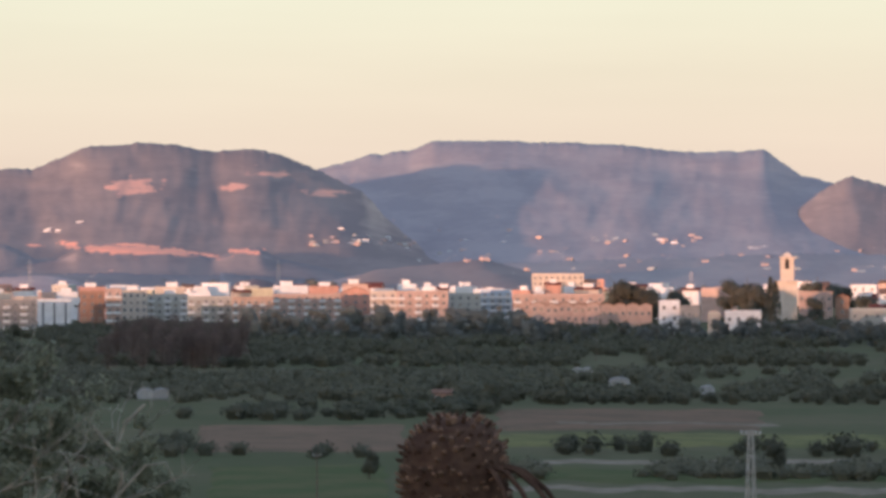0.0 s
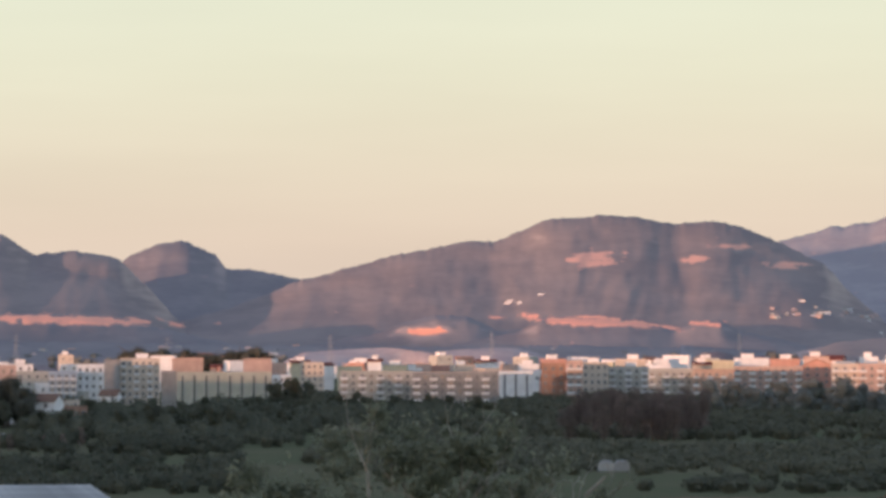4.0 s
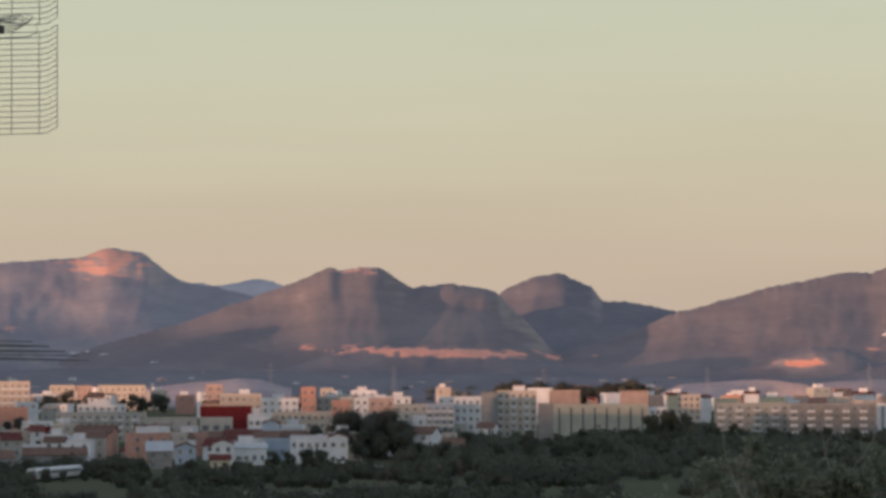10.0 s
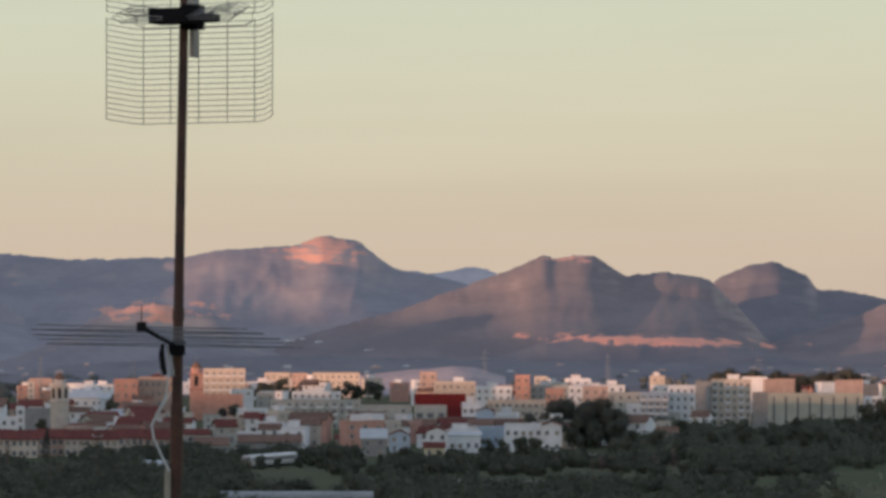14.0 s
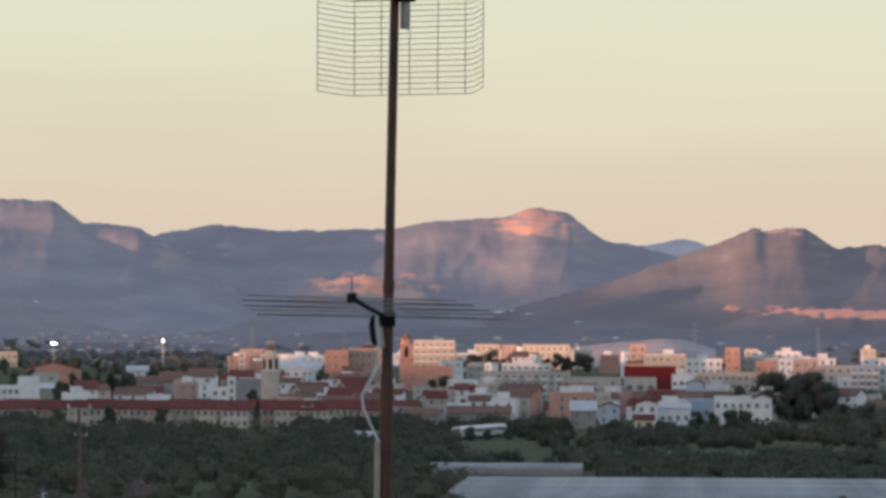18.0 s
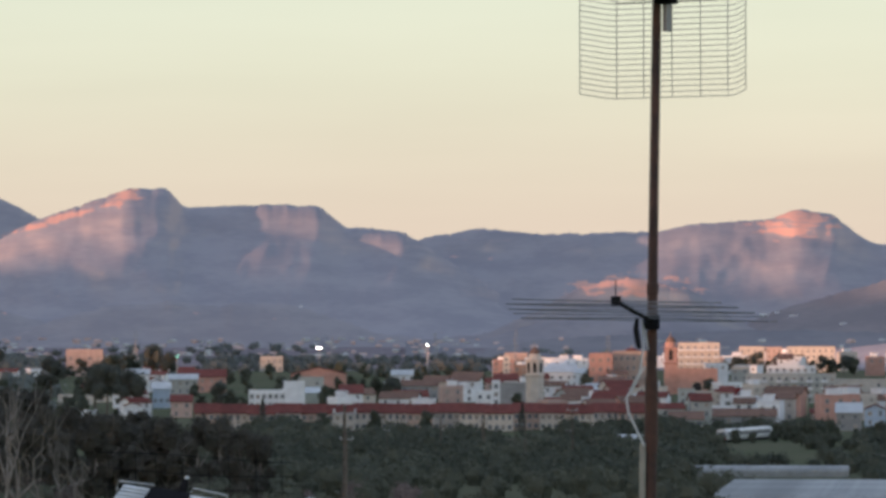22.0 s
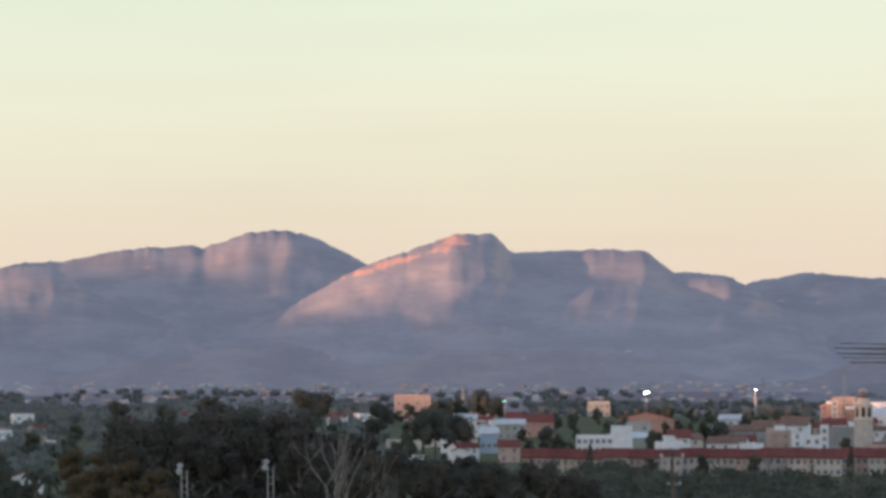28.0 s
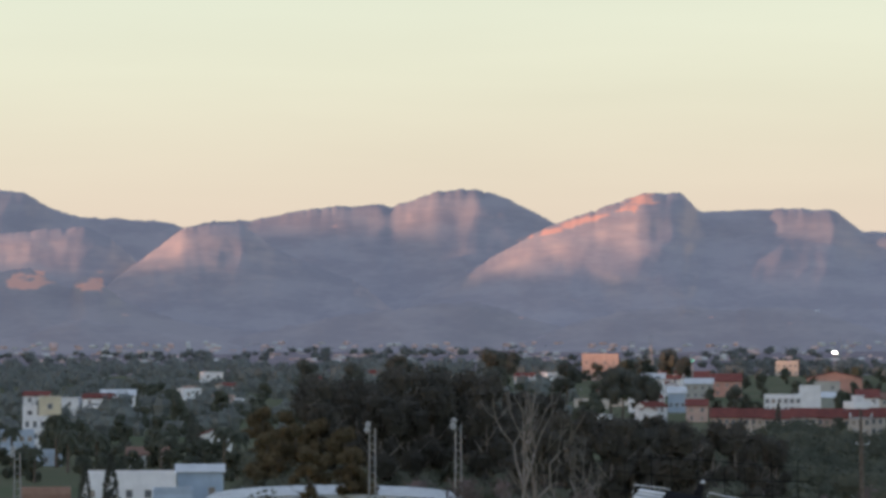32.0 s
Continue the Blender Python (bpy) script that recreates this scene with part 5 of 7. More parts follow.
grove('scrub', 'dry grass and bushes on waste ground', -11.24, -1.69, 435, 613, 4.2, 1.5, 3.6, LEAF_RUST, 15, 37, 0.7, 0.36)
grove('scrub', 'low green bushes on waste ground', -11.24, -1.69, 435, 668, 4.6, 2.3, 4.8, LEAF_GROVE, 25, 64, 0.9, 0.46)
grove('scrub', 'tangled dark scrub on waste ground', -10.6, -5.6, 470, 640, 4.4, 2.6, 5.2, LEAF, 41, 56, 0.75, 0.42)
grove('scrub', 'dry brown scrub on waste ground', -10.2, -6.2, 500, 760, 9, 3.4, 4.6, LEAF_RUST, 42, 80, 0.3, 0.36)
grove('garden_trees', 'dark garden trees among the villas', -21.49, -12.32, 1238, 2900, 11, 6.5, 8, LEAF_HAZE, 16, 21, 0.36, 1.23)
grove('garden_trees', 'dark garden trees among the villas', -21.50, -8.5, 2900, 4100, 22, 4.0, 9, LEAF_HAZE, 17, 13, 0.34, 1.6)
grove('town_trees', 'trees between the houses of the town', -11.64, -5.53, 2351, 3000, 14, 5.0, 8, LEAF_HAZE, 18, 18, 0.5, 1.06)
grove('far_trees', 'line of far dark trees behind the town', 1.76, 20.75, 2650, 3300, 24, 5, 9, LEAF_HAZE, 19, 12, 0.3, 1.6)
grove('far_trees', 'line of far dark trees behind the town', -5.68, 5.80, 2650, 3300, 24, 6, 10, LEAF_HAZE, 20, 13, 0.25, 1.6)

# ---- trees one by one ----
BROAD = [tree(on(-8.6 + i * 0.7, 1275, 0, 0.8), "dark green broadleaf tree at the edge of the groves", 8, 7.5, LEAF, BARK, 50 + i) for i in range(3)]
TALL = [tree(on(-12.6 + i * 0.5, 820, 0, 1.0), "tall dark eucalyptus with an open uneven crown", 14, 8.5, LEAF_TALL, BARK_PALE, 60 + i, n=620, size=0.7, low=0.1, count=16) for i in range(3)]
PINE = [tree(on(-14.6 + i * 1.3, 1820, 0, 1.0), "dark umbrella pine with a spreading crown", 12, 10, LEAF_BLUE, BARK, 70 + i, n=420, size=0.8, low=0.45, taper=0.2) for i in range(2)]
GOLD = [tree(on(-15.8 + i * 0.6, 700, 0, 1.0), "broad tree with yellow-brown autumn leaves", 12, 10, LEAF_GOLD, BARK, 80 + i, n=800, size=0.55, low=0.12, count=20, taper=0.7, lump=0.6) for i in range(2)]
RUSTY = [tree(on(9.4 + i * 0.4, 1360, 0, 1.0), "leafless poplar with rusty brown twigs", 13, 7, LEAF_RUST, BARK, 90 + i, n=900, size=0.5, low=0.12, count=14, dense=False) for i in range(2)]
CYPRESS = [cypress(on(-17.4, 1050, 0, 1.0), "slender dark cypress among the houses", 12, 3.0, 95)]
BARE = [bare_tree(on(-13.0 + i * 0.6, 560, 0, 1.0), "leafless tree with pale grey branches", 14, 100 + i, BARK_PALE if i else BARK, twigs=LEAF_RUST if i == 1 else None) for i in range(3)]
KINDS = {"broad": (BROAD, 8), "tall": (TALL, 14), "pine": (PINE, 12), "gold": (GOLD, 12), "rusty": (RUSTY, 13), "cypress": (CYPRESS, 12), "bare": (BARE, 13)}


def plant(kind, a, d, h):
    """One more tree of a kind, h metres high."""
    obs, size = KINDS[kind]
    copy_thing(obs[int(abs(a) * 100 + d) % len(obs)], on(a, d, (a * 997) % 360, h / size))


def belt(kinds, a0, a1, d0, d1, n, h0, h1, seed):
    r = np.random.default_rng(seed)
    for i in range(n):
        plant(kinds[int(r.integers(len(kinds)))], a0 + (a1 - a0) * r.random(), d0 + (d1 - d0) * r.random(), h0 + (h1 - h0) * r.random())


PALM = []


def palm(a, d, h):
    """A garden palm: slim trunk, drooping fronds."""
    if PALM:
        copy_thing(PALM[0], on(a, d, (a * 997) % 360, h / 8))
        return
    ob = thing("palm_tree", on(a, d, 0, h / 8), "garden palm with drooping dark fronds", "palm")
    part("trunk", mesh("trunk", *tube([(0, 0, -0.2), (0.1, 0, 3.5), (0, 0, 6.9)], [0.28, 0.2, 0.2], 7), BARK), ob)
    for i in range(22):
        q, up = i * 2.4, 0.9 - 1.5 * (i / 22)
        c, s = math.cos(q), math.sin(q)
        spine = [(k * 2.3 * c, k * 2.3 * s, 6.8 + up * 1.6 * k - 1.9 * k * k) for k in (0, 0.25, 0.5, 0.75, 1.0)]
        v, f = [], []
        for j, p in enumerate(spine):
            w = (0.06, 0.42, 0.5, 0.38, 0.04)[j]
            v += [(p[0] - s * w, p[1] + c * w, p[2] - 0.14 * w), p, (p[0] + s * w, p[1] - c * w, p[2] - 0.14 * w)]
        for j in range(4):
            k = 3 * j
            f += [(k, k + 1, k + 4, k + 3), (k + 1, k + 2, k + 5, k + 4)]
        part("frond", mesh("frond", v, f, LEAF), ob)
    PALM.append(ob)


plant('pine', 0.96, 1420, 16.2)
plant('broad', 1.16, 1415, 14.9)
plant('pine', 1.50, 1430, 16.0)
plant('broad', 1.69, 1410, 13.2)
plant('broad', 1.84, 1400, 10.0)
plant('pine', 1.35, 1405, 13.6)
plant('broad', 0.05, 1240, 8.6)
plant('broad', 0.51, 1235, 9.0)
plant('broad', 0.70, 1240, 8.6)
plant('broad', 0.28, 1230, 7.6)
plant('broad', 4.99, 1560, 8.0)
plant('broad', 5.18, 1580, 10.8)
plant('broad', 5.45, 1640, 14.6)
plant('broad', 5.68, 1650, 12.9)
plant('broad', 5.56, 1560, 10.1)
plant('broad', 5.95, 1560, 9.1)
plant('broad', 6.18, 1560, 8.0)
plant('broad', 3.95, 1500, 6.5)
plant('broad', 4.33, 1450, 5.2)
plant('broad', 3.34, 1480, 5.5)
plant('broad', 3.65, 1500, 5.7)
plant('broad', 2.73, 1420, 5.8)
plant('broad', 3.03, 1450, 6.1)
plant('broad', 4.68, 1500, 5.1)
plant('pine', 16.10, 1760, 19.9)
plant('pine', 16.25, 1750, 19.3)
plant('pine', 16.41, 1755, 18.5)
plant('pine', 16.52, 1740, 17.3)
plant('pine', 16.86, 1800, 16.5)
plant('pine', 17.63, 1900, 18.3)
plant('pine', 17.86, 1890, 18.9)
plant('pine', 17.98, 1880, 17.3)
plant('pine', 18.78, 2000, 18.5)
plant('pine', 19.00, 1980, 17.3)
plant('pine', 19.20, 1960, 16.2)
plant('pine', 18.09, 1800, 14.5)
plant('pine', 18.77, 1780, 12.3)
plant('pine', 19.46, 1800, 14.4)
plant('broad', 0.91, 1400, 15.5)
plant('pine', 1.14, 1410, 16.6)
plant('broad', 1.36, 1405, 16.0)
plant('pine', 1.59, 1400, 15.5)
plant('pine', 1.79, 1395, 13.7)
plant('broad', 1.21, 1380, 12.1)
plant('broad', 1.52, 1380, 11.2)
plant('pine', 0.98, 1385, 10.2)
plant('pine', 1.86, 1380, 10.3)
plant('broad', -3.16, 2330, 10.7)
plant('pine', -3.02, 2330, 11.4)
plant('broad', -2.87, 2330, 12.0)
plant('pine', -2.73, 2330, 12.6)
plant('broad', -2.58, 2330, 10.4)
plant('pine', -2.43, 2330, 11.1)
plant('broad', -2.29, 2330, 11.7)
plant('pine', -2.14, 2330, 12.4)
plant('broad', -2.00, 2330, 10.2)
plant('pine', -1.85, 2330, 10.8)
plant('broad', -1.71, 2330, 11.5)
plant('pine', -1.56, 2330, 12.1)
plant('broad', -1.41, 2330, 12.7)
plant('broad', 0.37, 2100, 8.5)
plant('broad', 0.55, 2100, 8.5)
plant('broad', 0.74, 2100, 8.5)
plant('broad', 0.92, 2100, 8.5)
plant('broad', 1.10, 2100, 8.5)
plant('broad', 1.29, 2100, 8.5)
plant('broad', 1.47, 2100, 8.6)
plant('broad', 1.66, 2100, 8.6)
plant('broad', 1.84, 2100, 8.6)
plant('broad', 2.02, 2100, 8.6)
plant('broad', 2.21, 2100, 8.6)
plant('broad', 2.39, 2100, 8.6)
plant('broad', 2.58, 2100, 8.6)
plant('pine', 3.18, 2150, 19.0)
plant('pine', 3.35, 2150, 18.7)
plant('pine', 3.52, 2150, 18.5)
plant('pine', 3.69, 2150, 18.2)
plant('pine', 3.86, 2150, 17.9)
plant('pine', 4.03, 2150, 17.7)
plant('pine', 4.20, 2150, 17.4)
plant('pine', 4.36, 2150, 17.1)
plant('pine', 4.53, 2150, 16.8)
plant('pine', 4.70, 2150, 19.1)
plant('pine', 4.87, 2150, 18.9)
plant('pine', 5.04, 2150, 18.6)
plant('broad', 5.19, 1640, 13.4)
plant('broad', 5.42, 1650, 14.6)
plant('broad', 5.65, 1640, 10.8)
plant('broad', 6.04, 1600, 8.5)
plant('broad', 6.27, 1600, 9.4)
plant('broad', 4.96, 1600, 7.1)
plant('broad', 6.80, 1590, 8.3)
plant('broad', 7.26, 1600, 8.6)
plant('broad', 7.57, 1600, 7.8)
plant('broad', 7.95, 1590, 8.6)
plant('broad', 6.50, 1600, 7.3)
plant('broad', 7.03, 1560, 6.8)
plant('broad', 7.42, 1540, 6.4)
plant('broad', 4.66, 1560, 5.8)
plant('broad', 4.04, 1520, 6.1)
plant('cypress', 18.17, 1700, 23.1)
plant('cypress', 18.24, 1710, 21.4)
plant('rusty', 9.31, 1395, 10.8)
plant('rusty', 9.58, 1340, 13.3)
plant('rusty', 9.85, 1345, 13.9)
plant('rusty', 10.11, 1350, 13.4)
plant('rusty', 10.38, 1355, 12.4)
plant('rusty', 10.65, 1360, 11.1)
plant('rusty', 10.88, 1390, 9.0)
plant('rusty', 11.03, 1350, 8.0)
plant('rusty', 9.46, 1355, 9.7)
plant('rusty', 10.00, 1365, 10.4)
plant('rusty', 10.49, 1340, 9.1)
plant('rusty', 9.08, 1282.51, 8.9)
plant('rusty', 9.20, 1351.09, 8.0)
plant('rusty', 9.31, 1428.61, 6.9)
plant('rusty', 9.43, 1303.92, 10.1)
plant('rusty', 9.54, 1375.98, 5.1)
plant('rusty', 9.65, 1456.47, 3.7)
plant('rusty', 9.77, 1327.09, 7.3)
plant('rusty', 9.88, 1400.66, 6.1)
plant('rusty', 10.00, 1280.6, 9.3)
plant('rusty', 10.11, 1350.03, 8.4)
plant('rusty', 10.23, 1427.43, 7.3)
plant('rusty', 10.34, 1302.93, 6.6)
plant('rusty', 10.46, 1374.88, 5.4)
plant('rusty', 10.57, 1455.23, 4.1)
plant('rusty', 10.69, 1325.04, 7.7)
far_wood('dark loose woodland between the houses', 11.03, 14.87, 1540, 1680, 64, 7.5, 12.5, LEAF_HAZE, 1)
far_wood('dark loose woodland between the houses', 14.87, 19.99, 1480, 1620, 60, 5, 8.8, LEAF_HAZE, 2)
belt(['rusty'], 9.15, 11.0, 1225, 1330, 34, 10, 15, 21)
far_wood('dark loose woodland between the houses', 1.95, 6.71, 1250, 1560, 44, 4.5, 8, LEAF, 3)
far_wood('dark loose woodland between the houses', -5.68, -0.79, 1130, 1230, 34, 3.0, 5.0, LEAF, 4)
belt(['broad', 'rusty'], -0.79, 2.75, 1120, 1220, 22, 3.5, 5.5, 5)
plant('cypress', -9.44, 1270, 10.5)
plant('cypress', -5.91, 1270, 1.8)
plant('cypress', -5.91, 1265, 9.1)
plant('cypress', -5.95, 1262, 6.6)
plant('broad', -8.09, 1700, 11.0)
plant('broad', -7.90, 1710, 11.9)
plant('pine', -7.71, 1705, 10.4)
plant('broad', -8.25, 1690, 7.7)
plant('broad', -7.33, 1950, 10.8)
plant('broad', -7.10, 1960, 11.4)
plant('broad', -6.87, 1970, 11.8)
plant('pine', -6.67, 1960, 9.8)
plant('pine', -10.01, 1560, 10.2)
plant('broad', -9.86, 1550, 9.3)
plant('broad', -9.71, 1540, 7.4)
plant('broad', -10.28, 1570, 6.9)
plant('broad', -11.47, 2200, 16.7)
plant('broad', -11.20, 2210, 17.5)
plant('pine', -10.93, 2200, 17.5)
plant('pine', -10.70, 2190, 15.3)
far_wood('dark loose woodland between the houses', -10.43, -4.76, 1560, 2300, 46, 5, 9, LEAF, 6)
far_wood('dark loose woodland between the houses', -0.95, 4.41, 1750, 2400, 34, 5, 9, LEAF, 7)
plant('pine', -13.16, 2000, 20.6)
plant('pine', -13.31, 1950, 20.0)
plant('pine', -14.61, 2000, 16.9)
plant('pine', -14.46, 1900, 16.0)
plant('pine', -15.83, 1900, 16.0)
plant('pine', -15.22, 1900, 16.0)
plant('pine', -14.00, 1800, 15.9)
plant('pine', -12.31, 1700, 17.0)
plant('pine', -11.55, 1500, 17.4)
plant('pine', -11.70, 1560, 17.6)
plant('pine', -11.24, 1480, 17.0)
far_wood('dark loose woodland between the houses', -18.25, -11.24, 1250, 1900, 80, 6, 10, LEAF, 8)
plant('tall', -12.62, 720, 15.4)
plant('tall', -12.32, 757, 16.2)
plant('tall', -12.01, 794, 15.8)
plant('tall', -11.70, 721, 16.3)
plant('tall', -11.40, 758, 16.4)
plant('tall', -11.09, 795, 16.2)
plant('tall', -10.71, 722, 16.5)
plant('tall', -10.32, 759, 14.5)
plant('tall', -10.01, 796, 13.8)
plant('tall', -9.71, 723, 14.3)
plant('tall', -9.48, 760, 11.6)
plant('tall', -10.47, 797, 12.2)
plant('tall', -10.94, 724, 14.3)
plant('tall', -11.55, 761, 13.0)
plant('tall', -12.16, 798, 12.7)
plant('tall', -12.85, 725, 12.9)
plant('tall', -11.24, 762, 14.5)
plant('tall', -9.86, 799, 9.9)
plant('tall', -14.84, 800, 19.2)
plant('tall', -14.46, 841, 17.7)
plant('tall', -14.08, 882, 18.7)
plant('tall', -13.70, 923, 16.3)
plant('tall', -13.39, 824, 16.6)
plant('tall', -13.08, 865, 14.8)
plant('tall', -15.22, 906, 16.6)
plant('tall', -15.60, 807, 17.0)
plant('tall', -13.46, 848, 11.7)
plant('tall', -14.31, 889, 12.0)
plant('tall', -14.61, 930, 10.0)
plant('gold', -15.75, 960, 14.2)
plant('gold', -15.41, 970, 15.6)
plant('gold', -15.14, 960, 12.9)
plant('gold', -16.13, 960, 13.9)
plant('gold', -16.44, 970, 14.4)
plant('gold', -16.39, 784, 13.1)
plant('gold', -16.01, 794, 14.5)
plant('gold', -15.70, 804, 14.8)
plant('gold', -15.32, 784, 13.6)
plant('gold', -16.16, 792, 10.8)
bare_tree(on(-12.72, 430, 0), "tall leafless tree with pale grey branches", 25, 104, BARK_PALE, spread=0.3, lean=-0.12)
bare_tree(on(-12.35, 436, 40), "tall leafless tree with pale grey branches", 19, 105, BARK_PALE, spread=0.34, lean=-0.05)
bare_tree(on(-13.4, 425, 90), "leafless tree with pale grey branches", 14, 106, BARK, spread=0.45, lean=0.1, twigs=LEAF_RUST)
plant('rusty', -13.65, 470, 13.5)
plant('rusty', -13.2, 475, 11.0)
plant('rusty', -14.05, 468, 11.5)
SHRUB = [bare_tree(on(-7.3 + i * 0.8, 424, 50 * i, 1.0), "tangled leafless shrub on waste ground", 7.5, 110 + i, BARK_OLIVE, spread=0.75, loose=4) for i in range(3)]
for i in range(16):
    copy_thing(SHRUB[i % 3], on(-8.6 + 0.24 * i + 0.1 * math.sin(i * 2.3), 421 + 9 * (i * 7 % 5), (i * 77) % 360, 0.95 + 0.4 * (i * 5 % 4) / 3))
for i in range(10):
    copy_thing(SHRUB[i % 3], on(-14.6 + 0.42 * i, 425 + 8 * (i * 3 % 5), (i * 61) % 360, 0.7 + 0.3 * (i * 5 % 4) / 3))
plant('tall', -15.68, 830, 22.1)
plant('tall', -15.14, 867, 22.7)
plant('tall', -14.61, 904, 23.2)
plant('tall', -14.15, 851, 23.3)
plant('tall', -13.69, 888, 22.5)
plant('tall', -13.31, 835, 22.0)
plant('tall', -12.93, 872, 19.9)
plant('tall', -12.55, 909, 17.6)
plant('tall', -15.41, 856, 20.7)
plant('tall', -13.92, 893, 20.9)
plant('pine', -12.22, 2230, 11.1)
plant('broad', -12.05, 2230, 9.9)
plant('pine', -11.89, 2230, 10.5)
plant('broad', -11.72, 2230, 11.1)
plant('pine', -11.55, 2230, 9.9)
plant('pine', -11.39, 2230, 11.0)
plant('pine', -5.22, 1550, 8.1)
plant('broad', -4.53, 1500, 7.1)
plant('broad', -4.04, 1800, 7.2)
plant('pine', -3.39, 1800, 7.2)
plant('broad', -3.07, 1520, 6.7)
plant('pine', -2.68, 1490, 6.2)
plant('pine', -1.70, 1500, 7.2)
plant('pine', -1.09, 1480, 8.2)
plant('pine', -0.63, 1700, 9.1)
plant('broad', -0.31, 1600, 7.3)
plant('broad', 0.02, 1650, 8.1)
plant('broad', 0.37, 1550, 6.2)
plant('pine', -0.78, 1400, 6.3)
plant('pine', -1.40, 1380, 4.1)
plant('pine', 0.60, 1650, 7.1)
plant('broad', -5.60, 1500, 6.2)
plant('cypress', -17.32, 980, 10.8)
plant('cypress', -18.49, 640, 12.8)
plant('cypress', -18.84, 650, 10.8)
far_wood('dark loose woodland between the houses', -20.74, -16.78, 850, 1350, 70, 4, 7, LEAF, 9)
palm(-19.83, 1000, 10.5)
palm(-19.22, 990, 10.7)
palm(-19.07, 950, 8.3)
palm(-18.68, 900, 8.8)
palm(-17.81, 960, 8.0)
palm(-17.69, 940, 7.2)
palm(-16.96, 930, 9.3)
palm(-19.52, 880, 6.4)
palm(-16.77, 900, 8.8)
plant('broad', 12.72, 588.751, 5.5)
plant('broad', 14.41, 859.088, 8.1)
plant('broad', 18.23, 603.464, 5.6)
belt(['broad'], -5.64, -4.4, 480, 620, 8, 4, 6.5, 10)
for a_, h_ in ((-2.5, 4.2), (-1.55, 5.0), (-0.4, 3.6), (0.7, 4.8), (1.95, 5.4), (2.6, 4.4)):
    plant('broad', a_, 655, h_)


# ---- churches, greenhouses, masts and other single things ----
def ring(n, r, z, turn=0.0):
    return [(r * math.cos(2 * math.pi * k / n + turn), r * math.sin(2 * math.pi * k / n + turn), z) for k in range(n)]


def lathe(profile, n=8, turn=0.0):
    """A turned body: (radius, height) from the bottom up."""
    v, f = [], []
    for r, z in profile:
        v += ring(n, r, z, turn)
    for i in range(len(profile) - 1):
        for k in range(n):
            a, b = i * n + k, i * n + (k + 1) % n
            f.append((a, b, b + n, a + n))
    f.append(tuple(range(n - 1, -1, -1)))
    f.append(tuple((len(profile) - 1) * n + k for k in range(n)))
    return v, f


def bell_tower(a, d, w, h, wall, sides, label, blunt=False):
    ob = thing("bell_tower", pose(*at(a, d, g(d) - 0.3), 0, 0, -a), label, "church tower")
    r = w / 2 * (1.414 if sides == 4 else 1.06)
    turn = math.pi / 4 if sides == 4 else math.pi / 8
    m = WALLS[wall]
    shaft, bell = (0.60, 0.93) if blunt else (0.5, 0.74)
    nar = 0.66 if blunt else 0.94
    part("shaft", mesh("shaft", *lathe([(r * 1.05, 0), (r * 1.05, h * 0.04), (r, h * 0.05), (r, h * shaft)], sides, turn), m), ob)
    part("cornice", mesh("cornice", *lathe([(r * 1.02, h * shaft), (r * 1.15, h * shaft + 0.35), (r * 1.15, h * shaft + 0.7), (r * 0.95, h * shaft + 0.9)], sides, turn), m), ob)
    part("belfry", mesh("belfry", *lathe([(r * nar, h * shaft + 0.9), (r * nar, h * bell)], sides, turn), m), ob)
    part("cornice", mesh("cornice", *lathe([(r * nar, h * bell), (r * nar * 1.14, h * bell + 0.3), (r * nar * 1.14, h * bell + 0.6), (r * nar * 0.75, h * bell + 0.8)], sides, turn), m), ob)
    for k in range(4 if sides == 4 else 8):
        q = k * 2 * math.pi / (4 if sides == 4 else 8)
        face = r * nar * 0.995 * math.cos(math.pi / sides)
        bw, z0, z1 = w * nar * (0.16 if sides == 4 else 0.10), h * (shaft + (bell - shaft) * (0.5 if blunt else 0.15)) + 0.6, h * bell - 1.2
        v, f = box(-bw, bw, -0.06, 0.3, z0, z1)
        v2 = [(bw * math.cos(t), y, z1 + bw * math.sin(t)) for y in (-0.06, 0.3) for t in np.linspace(0, math.pi, 7)]
        f2 = [tuple(range(6, -1, -1)), tuple(range(7, 14))] + [(i, i + 1, i + 8, i + 7) for i in range(6)]
        # solid dark slab in place of the shade inside the open bell arch
        part("bell_opening", mesh("bell_opening", *join((v, f), (v2, f2)), DARK), ob, m=Matrix.Rotation(q, 4, "Z") @ Matrix.Translation((0, -face - 0.02, 0)))
    z = h * bell + 0.8
    if blunt:
        part("roof", mesh("roof", *lathe([(r * 0.42, z), (r * 0.40, h * 0.98), (r * 0.2, h), (0.05, h + 0.5)], sides, turn), m), ob)
    else:
        lantern = part("lantern", mesh("lantern", *lathe([(r * 0.66, z), (r * 0.62, h * 0.83), (r * 0.72, h * 0.835), (r * 0.6, h * 0.85)], 8, 0.39), m), ob)
        part("cupola", mesh("cupola", *lathe([(r * 0.58, h * 0.85), (r * 0.52, h * 0.89), (r * 0.3, h * 0.925), (r * 0.1, h * 0.95), (0.08, h * 0.96), (0.06, h * 0.99)], 8, 0.39), TILE_BROWN), lantern)
        part("cross", mesh("cross", *join(box(-0.1, 0.1, -0.1, 0.1, h * 0.985, h + 0.6), box(-0.5, 0.5, -0.1, 0.1, h, h + 0.22)), STEEL), lantern)


